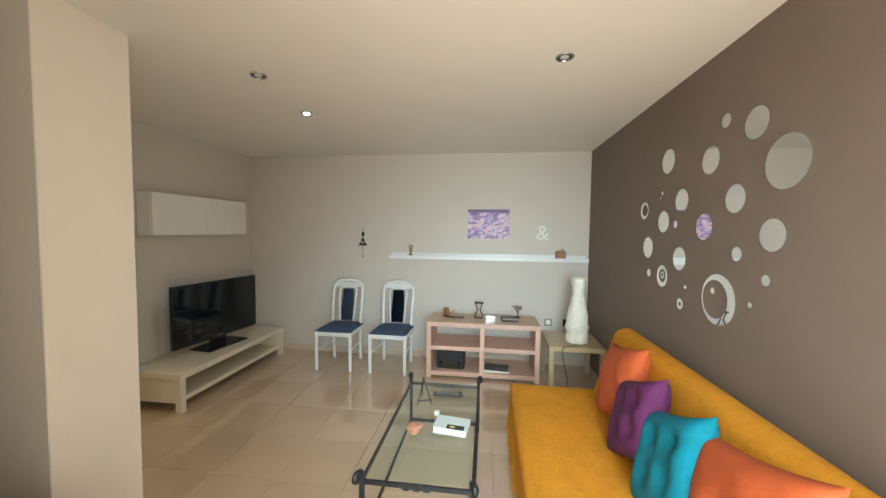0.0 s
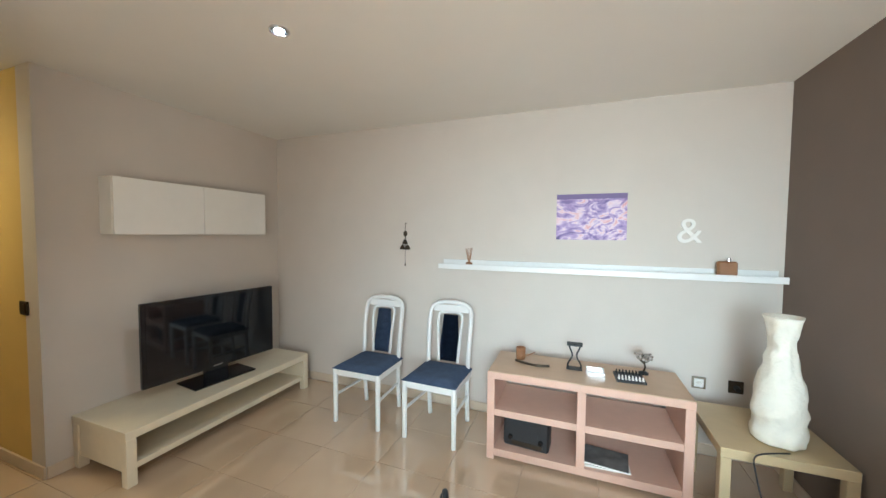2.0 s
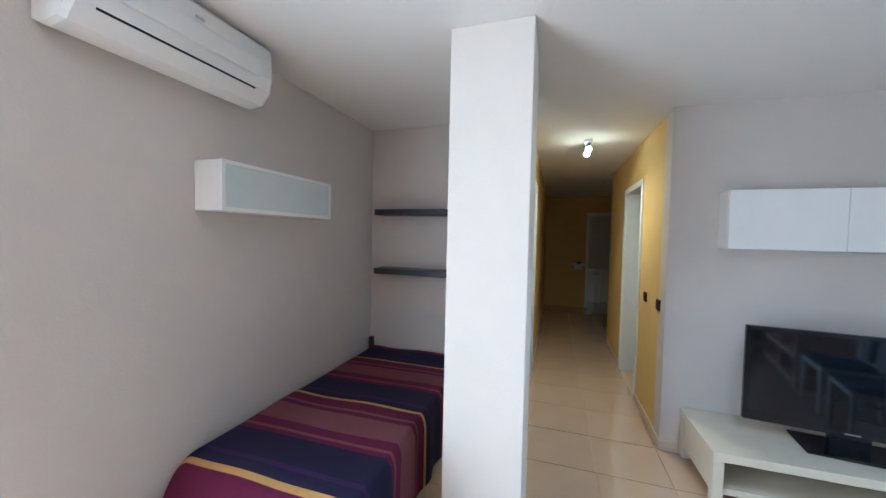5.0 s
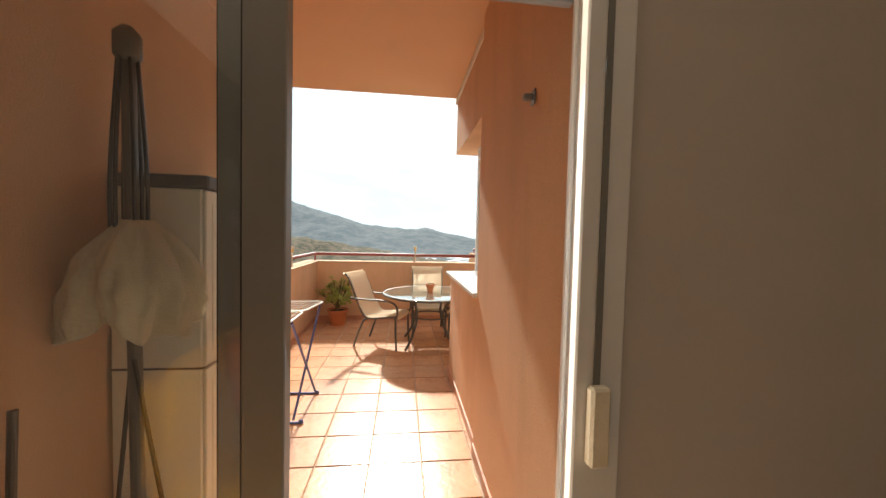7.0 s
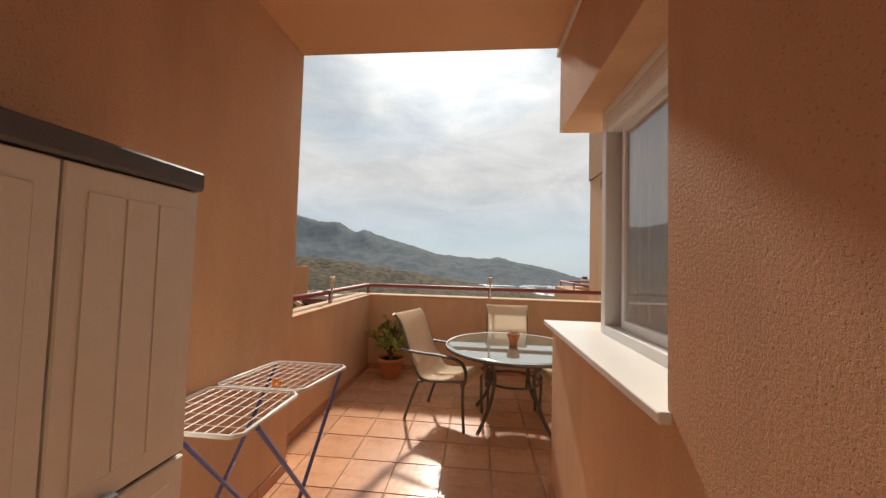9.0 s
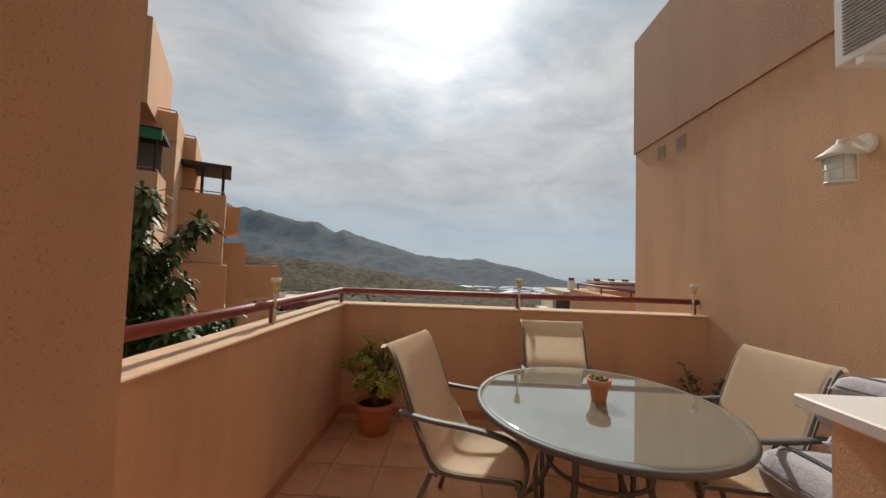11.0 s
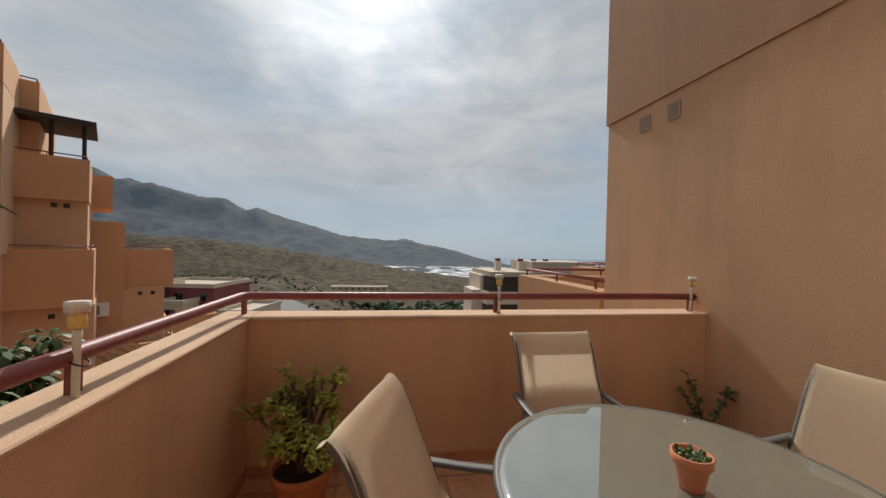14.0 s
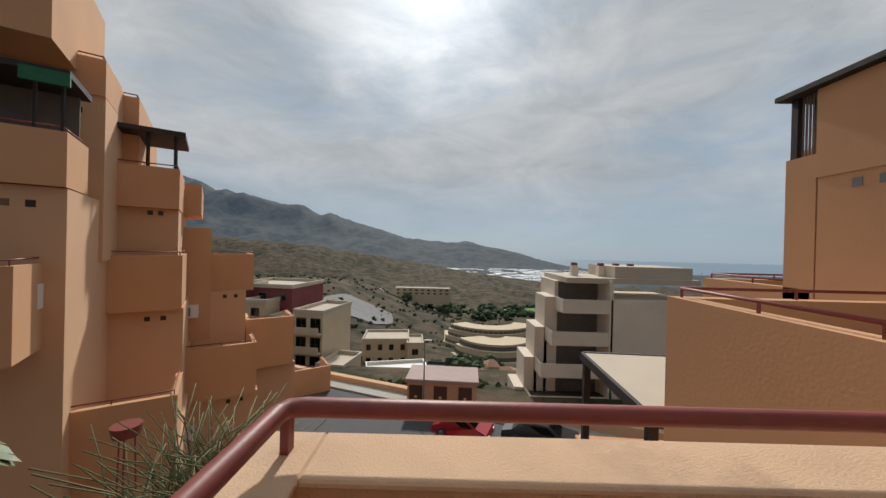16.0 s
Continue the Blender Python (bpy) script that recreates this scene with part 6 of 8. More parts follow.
def drying_rack():
    t = thing("drying_rack", (0, 0, FLOOR_T), "folding laundry rack with white wires and blue legs", "drying rack")
    z = 0.84
    for y0, y1, lift in ((-2.40, -1.96, 0.0), (-1.94, -1.50, 0.0)):
        bm = bmesh.new()
        corners = [(1.10, y0 + 0.03), (1.13, y0), (1.53, y0), (1.56, y0 + 0.03), (1.56, y1 - 0.03), (1.53, y1), (1.13, y1), (1.10, y1 - 0.03)]
        tube(bm, [(x - (0.06 if y < -2.2 else 0), y, z + lift) for x, y in corners], 0.009, 8, True)
        p = part("panel_frame", bm, M["wire"], t)
        for i in range(9):
            bm = bmesh.new()
            x = 1.145 + i * 0.048
            rod(bm, (x - (0.055 if y0 < -2.2 else 0), y0 + 0.004, z), (x, y1 - 0.004, z), 0.0022, None, 5)
            part("wire", bm, M["wire"], p)
        for i in range(4):
            bm = bmesh.new()
            y = y0 + 0.09 + i * 0.09
            rod(bm, (1.10 - (0.03 if y0 < -2.2 else 0), y, z - 0.004), (1.555, y, z - 0.004), 0.002, None, 5)
            part("wire", bm, M["wire"], p)
    for x in (1.09, 1.50):
        for a, b in (((x - 0.03, -2.36, z - 0.01), (x + 0.02, -1.72, 0.03)), ((x, -1.60, z - 0.01), (x - 0.02, -2.24, 0.03))):
            bm = bmesh.new()
            rod(bm, a, b, 0.010, None, 8)
            part("leg", bm, M["blue_tube"], t, "blue painted tube leg")
    for y in (-1.72, -2.24):
        bm = bmesh.new()
        tube(bm, bend([(1.07, y, 0.03), (1.05, y, 0.010), (1.3, y, 0.012), (1.54, y, 0.010), (1.50, y, 0.03)], 5), 0.010, 8)
        part("foot_bar", bm, M["blue_tube"], t)
    for x, y in ((1.22, -1.98), (1.26, -2.0)):
        part("clothes_peg", boxes((x, x + 0.012, y, y + 0.016, z - 0.03, z + 0.045), bevel=0.002), mat("orange_plastic", (0.85, 0.25, 0.03), 0.4), t, "orange plastic peg")


locker()
parasol()
broom()
drying_rack()


# ---- bay window ----
def bay_window():
    t = thing("window_1", (0, 0, 0), "white aluminium sliding bay window with a shutter box", "window", kind="structure")
    a = M["alu"]
    X, y0, y1, z0, z1 = -0.46, -2.36, -1.25, 1.09, 2.35
    part("window_frame", boxes((X - 0.09, X + 0.02, y0, y0 + 0.06, z0, z1), (X - 0.09, X + 0.02, y1 - 0.03, y1, z0, z1), (X - 0.09, X + 0.02, y0 + 0.06, y1 - 0.03, z0, z0 + 0.05), (X - 0.09, X + 0.02, y0 + 0.06, y1 - 0.03, z1 - 0.04, z1), bevel=0.003), a, t)
    part("shutter_box", boxes((X - 0.07, X + 0.012, y0 + 0.06, y1 - 0.03, z1 - 0.14, z1 - 0.04), bevel=0.004), a, t)
    for i in range(2):
        part("shutter_slat", boxes((X + 0.002, X + 0.018, y0 + 0.065, y1 - 0.035, z1 - 0.135 + i * 0.045, z1 - 0.093 + i * 0.045), bevel=0.004), a, t)
    for ya, yb, dx in ((y0 + 0.15, y1 - 0.03, -0.03),):
        s = part("sash", boxes((X + dx - 0.03, X + dx, ya, ya + 0.036, z0 + 0.05, z1 - 0.14), (X + dx - 0.03, X + dx, yb - 0.036, yb, z0 + 0.05, z1 - 0.14), (X + dx - 0.03, X + dx, ya + 0.036, yb - 0.036, z0 + 0.05, z0 + 0.10), (X + dx - 0.03, X + dx, ya + 0.036, yb - 0.036, z1 - 0.18, z1 - 0.14), bevel=0.003), a, t)
        g = part("pane", boxes((X + dx - 0.018, X + dx - 0.012, ya + 0.032, yb - 0.032, z0 + 0.095, z1 - 0.175)), M["dusty_pane"], s)
        g.visible_shadow = False
    # the short return of the bay
    part("window_frame", boxes((-1.65, X - 0.09, y0 + 0.01, y0 + 0.06, z0, z1)), a, t)
    part("window_sill", boxes((-1.65, -0.20, -2.745, -1.25, 1.058, 1.09), bevel=0.004), M["white_stone"], t, "white marble window sill")
    c = thing("curtain", (0, 0, 0), "sheer white curtain hanging behind the window", "curtain")

    def fold(u, v):
        y = -2.26 + 0.98 * u
        return (-0.585 + 0.018 * math.sin(y * 60) + 0.012 * math.sin(y * 23), y, 1.12 + 1.12 * v)
    m = glass_mat("sheer_curtain", (0.9, 0.9, 0.88), 0.9, 0.85)
    part("cloth", grid_mesh(90, 2, fold), m, c)
    bm = bmesh.new()
    rod(bm, (-0.615, -2.30, 2.25), (-0.615, -1.26, 2.25), 0.012, None, 8)
    part("rod", bm, M["alu"], c)


bay_window()
gt = thing("gutter_trim", (0, 0, 0), "pale painted roof edge trim along the soffit", "trim", kind="structure")
part("trim", boxes((-0.315, -0.255, TYE - 0.02, 0.02, 2.90, 2.955), bevel=0.006), M["cream"], gt)
bk = thing("wall_bracket", (-0.232, -0.29, 2.04), "small grey metal bracket on the stucco wall", "bracket")
part("plate", boxes((0.001, 0.008, -0.02, 0.02, -0.03, 0.03), bevel=0.002), M["alu_grey"], bk)
part("hook", boxes((0.008, 0.045, -0.012, 0.012, -0.012, 0.012), bevel=0.003), M["alu_grey"], bk)


# ---- on the tall side wall ----
def outdoor_ac():
    t = thing("air_conditioner_unit", (-1.60, -3.68, 2.50), "white outdoor air conditioning unit on wall brackets", "air conditioner")
    D, W, Hh = 0.30, 0.78, 0.56
    part("casing", boxes((0, D, 0, W, 0, Hh), bevel=0.008), M["ac_white"], t)
    for i in range(24):
        part("grille_slat", boxes((D, D + 0.008, 0.05, 0.52, 0.045 + i * 0.02, 0.053 + i * 0.02)), M["alu_grey"], t)
    for i in range(22):
        part("side_fin", boxes((0.03, D - 0.03, -0.006, 0.0, 0.04 + i * 0.0225, 0.052 + i * 0.0225)), M["alu_grey"], t)
    for y in (0.1, W - 0.12):
        part("bracket", boxes((-0.048, D, y, y + 0.035, -0.04, -0.002), (-0.048, -0.03, y, y + 0.035, -0.10, -0.04), bevel=0.002), M["ac_white"], t)


def wall_lantern():
    t = thing("wall_lantern", (TXR, -3.85, 2.13), "aged cream metal wall lantern on the stucco wall", "lantern")
    bm = bmesh.new()
    rod(bm, (0.001, 0, 0.03), (0.022, 0, 0.03), 0.06, 0.055, 24)
    part("wall_plate", bm, M["lamp_white"], t)
    bm = bmesh.new()
    tube(bm, bend([(0.02, 0, 0.03), (0.07, 0, 0.055), (0.13, 0, 0.05), (0.15, 0, 0.02)], 5), 0.012, 8)
    part("arm", bm, M["lamp_white"], t)
    bm = bmesh.new()
    lathe(bm, [(0.008, 0.055), (0.016, 0.03), (0.03, 0.02), (0.065, -0.012), (0.098, -0.038), (0.10, -0.048), (0.075, -0.05)], 28, (0.15, 0, 0))
    part("hood", bm, M["lamp_white"], t)
    bm = bmesh.new()
    lathe(bm, [(0.062, -0.05), (0.06, -0.19), (0.052, -0.195)], 28, (0.15, 0, 0))
    part("glass_cylinder", bm, M["frost"], t, "milky glass cylinder")
    for k in range(6):
        a = k * math.tau / 6
        bm = bmesh.new()
        rod(bm, (0.15 + 0.066 * math.cos(a), 0.066 * math.sin(a), -0.195), (0.15 + 0.07 * math.cos(a), 0.07 * math.sin(a), -0.045), 0.004, None, 5)
        part("cage_bar", bm, M["lamp_white"], t)
    bm = bmesh.new()
    tube(bm, [(0.15 + 0.067 * math.cos(a * math.tau / 24), 0.067 * math.sin(a * math.tau / 24), -0.12) for a in range(24)], 0.004, 5, True)
    part("cage_ring", bm, M["lamp_white"], t)
    bm = bmesh.new()
    lathe(bm, [(0.03, -0.205), (0.066, -0.20), (0.066, -0.19), (0.03, -0.19)], 24, (0.15, 0, 0))
    part("base_ring", bm, M["lamp_white"], t)


def wall_vent(y, z):
    t = thing("wall_vent", (TXR, y, z), "small square tan painted air vent in the side wall", "vent", "vents in the side wall")
    part("vent_frame", boxes((0.001, 0.012, -0.07, 0.07, -0.075, -0.062), (0.001, 0.012, -0.07, 0.07, 0.062, 0.075), (0.001, 0.012, -0.07, -0.058, -0.062, 0.062), (0.001, 0.012, 0.058, 0.07, -0.062, 0.062)), M["vent_tan"], t)
    part("backing", boxes((0.0005, 0.002, -0.058, 0.058, -0.062, 0.062)), M["gasket"], t)
    for i in range(6):
        part("slat", boxes((0.002, 0.012, -0.058, 0.058, -0.056 + i * 0.02, -0.044 + i * 0.02)), M["vent_tan"], t)


outdoor_ac()
wall_lantern()
wall_vent(-5.85, 2.76)
wall_vent(-5.50, 2.757)


def green_stand():
    t = thing("folding_stool", (-1.24, -3.24, FLOOR_T), "low green metal folding stand under the cushions", "stool")
    g = mat("green_painted_steel", (0.02, 0.13, 0.06), 0.4, scale=20, vary=0.1)
    for s in (-0.22, 0.22):
        for a, b in (((-0.25, s, 0.0), (0.25, s, 0.26)), ((0.25, s, 0.0), (-0.25, s, 0.26))):
            bm = bmesh.new()
            rod(bm, a, b, 0.011, None, 8)
            part("leg", bm, g, t)
    part("slat_top", boxes(*[(-0.27, 0.27, -0.26 + i * 0.09, -0.20 + i * 0.09, 0.255, 0.27) for i in range(6)]), g, t)
    bm = bmesh.new()
    tube(bm, bend([(-0.05, -0.50, 0.06), (-0.02, -0.55, 0.40), (0.02, -0.52, 0.46), (0.05, -0.40, 0.44)], 4), 0.012, 6)
    part("folded_arm", bm, g, t)


def seat_cushion(at, turn, tilt, size, fat, tufts):
    t = thing("seat_cushion", at, "large grey tufted garden cushion in the stack" if tufts else "thin grey garden cushion tied in the stack", "cushion", "stack of grey cushions", turn)
    t.rotation_euler.x, t.rotation_euler.y = radians(tilt), radians(-tilt)
    part("pad", pillow_mesh(size, fat, tufts, 0.02, 10), M["cushion"], t)
    e = size / 2 * 0.985
    bm = bmesh.new()
    corner = [(e - 0.03, e), (e, e - 0.03), (e, -e + 0.03), (e - 0.03, -e), (-e + 0.03, -e), (-e, -e + 0.03), (-e, e - 0.03), (-e + 0.03, e)]
    tube(bm, [(x, y, fat * 0.12) for x, y in corner], 0.003, 6, True)
    part("piping", bm, M["gasket"], t, "dark piped seam")
    for sx in (-0.17, 0.19):
        k = sx * size / 0.54
        bm = flat_bar(bend([(k, -size / 2 - 0.006, -fat * 0.4), (k, -size / 2 - 0.004, fat * 0.2), (k, -size / 2 + 0.05, fat * 0.50), (k, 0, fat * 0.54), (k, size / 2 - 0.05, fat * 0.50), (k, size / 2 + 0.004, 0)], 5), 0.024, 0.003)
        part("strap", bm, M["black"], t, "black tie strap")


green_stand()
TUFTS = ((-0.33, -0.33), (0.33, -0.33), (-0.33, 0.33), (0.33, 0.33), (0.0, 0.0))
for at, turn, tilt, size, fat, tufts in (((-1.09, -3.24, 0.315), 3, 0, 0.60, 0.17, ()), ((-1.07, -3.25, 0.475), -4, 2, 0.62, 0.25, TUFTS), ((-1.26, -3.24, 0.655), 8, 1, 0.50, 0.15, ()), ((-1.22, -3.23, 0.775), -5, -2, 0.53, 0.14, ()), ((-1.27, -3.25, 0.895), 6, 2, 0.47, 0.13, ())):
    seat_cushion(at, turn, tilt, size, fat, tufts)


def corner_weed(x, y, h, n, seed):
    t = thing("corner_plant", (x, y, FLOOR_T), "straggly weed growing in the terrace corner", "plant", "weeds by the side wall")
    rnd = random.Random(seed)
    bm, lf = bmesh.new(), bmesh.new()
    for i in range(n):
        a = rnd.uniform(0, 6.28)
        top = (0.14 * math.cos(a), 0.14 * math.sin(a), h * rnd.uniform(0.6, 1))
        pts = bend([(0, 0, 0), (top[0] * 0.3, top[1] * 0.3, top[2] * 0.5), top], 4)
        tube(bm, pts, 0.004, 5)
        for p in pts[4:]:
            for k in range(3):
                d = Vector((rnd.uniform(-1, 1), rnd.uniform(-1, 1), rnd.uniform(-0.3, 0.6))).normalized()
                m = Matrix.Translation(p + d * 0.03) @ d.to_track_quat("Y", "Z").to_matrix().to_4x4() @ Matrix.Diagonal((0.02, 0.03, 0.003, 1))
                bmesh.ops.create_icosphere(lf, subdivisions=1, radius=1, matrix=m)
    part("stems", bm, M["bark"], t)
    part("foliage", lf, M["leaf"], t)


corner_weed(-1.48, -4.95, 0.62, 5, 2)
corner_weed(-1.52, -4.35, 0.5, 4, 5)

# ---- ground, hills, sea ----
GROUND = -10.6


def smooth(x, a, b):
    k = min(1, max(0, (x - a) / (b - a)))
    return k * k * (3 - 2 * k)


def steps(d, rows):
    for (a, za), (b, zb) in zip(rows, rows[1:]):
        if d <= b:
            return za + (zb - za) * smooth(d, a, b)
    return rows[-1][1]


BASE = ((0, GROUND), (33, GROUND), (46, -14), (75, -22.5), (110, -35), (200, -50), (500, -82), (900, -95), (1400, -116), (2300, -124), (5000, -126))


def height(x, y):
    d = max(0.0, -y)
    r = math.hypot(x, y)
    z = steps(d, BASE)
    z += 30 * smooth(x, -15, 95) * smooth(d, 85, 190) * (1 - smooth(d, 330, 600))
    z += 100 * smooth(x, -420, 560) * math.exp(-((d - 930) / 260) ** 2)
    z += 0.065 * max(0, x - 250) * smooth(d, 1000, 2000)
    far = max(0.0, (min(x, 2700) + 985) * 0.157) * math.exp(-((d - 3000) / 720) ** 2)
    far *= 1 + 0.20 * noise.noise((x * 0.0021, d * 0.0012, 2.0)) + 0.14 * noise.noise((x * 0.006, d * 0.003, 5.0))
    far += 34 * math.exp(-((x - 545) / 90) ** 2) * math.exp(-((d - 3000) / 500) ** 2) + 40 * math.exp(-((x + 190) / 150) ** 2) * math.exp(-((d - 3000) / 500) ** 2) + 45 * math.exp(-((x + 560) / 260) ** 2) * math.exp(-((d - 3000) / 500) ** 2)
    z += far
    rough = smooth(r, 40, 400)
    z += rough * 11 * (0.5 - abs(noise.noise((x * 0.013, y * 0.009, 0.0))) * 1.6) * smooth(r, 90, 500) + rough * 2.0 * noise.noise((x * 0.05, y * 0.05, 1.0)) + smooth(r, 600, 1600) * 46 * (0.4 - abs(noise.noise((x * 0.0045, y * 0.0022, 3.0)))  * 1.3) * smooth(x, -500, 300)
    return z


def polar_sheet(name, r0, r1, ratio, material, centre=False):
    radii = [r0]
    while radii[-1] < r1:
        radii.append(radii[-1] * ratio)
    angles = [a * 0.4 for a in range(-150, 151)] + [a * 5.0 for a in range(13, 60)]
    verts, faces = [], []
    for r in radii:
        for a in angles:
            x, y = r * math.sin(radians(a)), -r * math.cos(radians(a))
            verts.append((x, y, height(x, y)))
    n = len(angles)
    for i in range(len(radii) - 1):
        for j in range(n):
            k = (j + 1) % n
            faces.append((i * n + j, (i + 1) * n + j, (i + 1) * n + k, i * n + k))
    if centre:
        verts.append((0, 0, GROUND))
        faces += [(len(verts) - 1, j, (j + 1) % n) for j in range(n)]
    me = bpy.data.meshes.new(name)
    me.from_pydata(verts, [], faces)
    me.polygons.foreach_set("use_smooth", [True] * len(faces))
    me.materials.append(material)
    return new(name, me)


def scrub_mat(name, dry, green, s, air=0.0):
    m = mat(name, dry, 0.95, scale=s, vary=0.25)
    nt = m.node_tree
    b = nt.nodes["Principled BSDF"]
    b.inputs["Specular IOR Level"].default_value = 0.1
    tc = nt.nodes.new("ShaderNodeTexCoord")
    n = nt.nodes.new("ShaderNodeTexNoise")
    n.inputs["Scale"].default_value, n.inputs["Detail"].default_value, n.inputs["Roughness"].default_value = s * 1.6, 9, 0.72
    nt.links.new(tc.outputs["Object"], n.inputs["Vector"])
    r = nt.nodes.new("ShaderNodeMapRange")
    r.inputs["From Min"].default_value, r.inputs["From Max"].default_value = 0.44, 0.56
    nt.links.new(n.outputs[0], r.inputs["Value"])
    mx = nt.nodes.new("ShaderNodeMixRGB")
    old = b.inputs["Base Color"].links[0].from_socket
    mx.inputs[2].default_value = (*green, 1)
    nt.links.new(r.outputs[0], mx.inputs[0])
    nt.links.new(old, mx.inputs[1])
    nt.links.new(mx.outputs[0], b.inputs["Base Color"])
    # distance haze imitated by a weak blue emission of the surface
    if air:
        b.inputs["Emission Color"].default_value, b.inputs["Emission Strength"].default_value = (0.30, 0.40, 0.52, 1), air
    return m


tagged(polar_sheet("ground", 14, 1150, 1.034, scrub_mat("dry_scrub", (0.125, 0.092, 0.062), (0.042, 0.042, 0.026), 0.045), True), "dry scrub-covered hillside falling to the valley", "ground", kind="structure")
# the range glows faintly blue in place of real haze
tagged(polar_sheet("backdrop", 1145, 4800, 1.02, scrub_mat("far_hills_haze_glow", (0.07, 0.066, 0.06), (0.028, 0.036, 0.034), 0.007, 0.12)), "blue-green mountain range across the valley, haze added as a faint glow", "mountains", kind="structure")
bm = bmesh.new()
box(bm, -4900, 1500, -4950, -2000, -122, -118.5)
solid("water", bm, mat("sea", (0.14, 0.22, 0.30), 0.35, scale=0.004, vary=0.06), "calm hazy blue sea at the horizon", "sea")
rnd = random.Random(11)
bm = bmesh.new()
for i in range(150):
    y = -rnd.uniform(1150, 1950)
    x = y * rnd.uniform(0.13, 0.42) if i > 25 else y * rnd.uniform(0.02, 0.10)
    z = height(x, y)
    box(bm, x - rnd.uniform(15, 45), x + rnd.uniform(15, 45), y - rnd.uniform(8, 20), y + rnd.uniform(8, 20), z - 4, z + rnd.uniform(3, 6))
solid("greenhouses", bm, mat("white_plastic_sheet", (0.75, 0.76, 0.78), 0.5, scale=0.05, vary=0.1), "white plastic greenhouses spread over the coastal plain", "greenhouses", "stuff")
# golf greens and a pale quarry in the valley
for name, x0, x1, y0, y1, c, lab in (("golf_green", -125, -60, -470, -410, (0.10, 0.22, 0.04), "bright green golf lawn in the valley"), ("golf_green", -60, -20, -420, -380, (0.10, 0.22, 0.04), "bright green golf lawn in the valley"), ("quarry_ground", 28, 62, -215, -165, (0.20, 0.195, 0.19), "bare grey quarry ground on the hillside"), ("quarry_ground", 10, 60, -330, -300, (0.30, 0.26, 0.21), "bare pale ground on the hillside")):
    sheet = grid_mesh(16, 16, lambda u, v: (x0 + (x1 - x0) * (0.5 + (u - 0.5) * (0.75 + 0.25 * math.sin(v * 3.14))), y0 + (y1 - y0) * v, height(x0 + (x1 - x0) * (0.5 + (u - 0.5) * (0.75 + 0.25 * math.sin(v * 3.14))), y0 + (y1 - y0) * v) + 0.5))
    solid(name, sheet, mat(name, c, 0.9, scale=0.3, vary=0.2), lab, "ground")


def blob_shrubs(name, spots, material, label, category):
    lumps = []
    for x, y, r in spots:
        z = height(x, y)
        for k in range(4):
            lumps.append(Matrix.Translation((x + rnd.uniform(-r, r) * 0.6, y + rnd.uniform(-r, r) * 0.6, z + r * rnd.uniform(0.2, 0.7))) @ Euler((rnd.uniform(0, 3), rnd.uniform(0, 3), 0)).to_matrix().to_4x4() @ Matrix.Diagonal((r * rnd.uniform(0.4, 0.7), r * rnd.uniform(0.4, 0.7), r * rnd.uniform(0.35, 0.7), 1)))
    return tagged(balls(name, lumps, material, 0.14, False), label, category, kind="stuff")


dark_green = mat("pine_green", (0.035, 0.06, 0.022), 0.9, scale=0.6, vary=0.4)
blob_shrubs("valley_trees", [(rnd.uniform(-150, 40), -rnd.uniform(290, 500), rnd.uniform(3, 6.5)) for i in range(170)] + [(rnd.uniform(-10, -1), -rnd.uniform(62, 80), rnd.uniform(1.5, 2.4)) for i in range(18)], dark_green, "dark green pines and palms in the valley", "trees")
blob_shrubs("hillside_scrub", [(rnd.uniform(-60, 130), -rnd.uniform(80, 330), rnd.uniform(0.7, 1.7)) for i in range(420)], mat("scrub_green", (0.075, 0.08, 0.04), 0.95, scale=0.9, vary=0.4), "low grey-green scrub on the slopes", "scrub")
blob_shrubs("verge_bushes", [(rnd.uniform(-9, 9), -rnd.uniform(35, 44), rnd.uniform(0.3, 0.7)) for i in range(36)], mat("verge_green", (0.10, 0.115, 0.04), 0.95, scale=2, vary=0.4), "dry green bushes on the waste ground by the road", "bushes")


# ---- the street below ----
ROADM = pose(2.5, -26.2, GROUND, 0, 0, -21.6)


def laid(bm, m=ROADM):
    bmesh.ops.transform(bm, matrix=m, verts=bm.verts[:])
    return bm


solid("road", laid(boxes((-40, 40, -4.2, 4.6, -0.3, 0.03))), M["asphalt"], "grey asphalt street with parked cars", "road")
solid("pavement", laid(boxes((-40, 40, -5.6, -4.2, -0.3, 0.16), bevel=0.02)), M["kerb"], "pale concrete kerb and pavement", "pavement")
solid("retaining_wall", laid(boxes((-40, -6.6, -6.2, -5.6, -1, 0.85), (0.6, 40, -6.2, -5.6, -1, 0.55), bevel=0.02)), M["stucco_pale"], "low pale orange wall along the street", "wall")


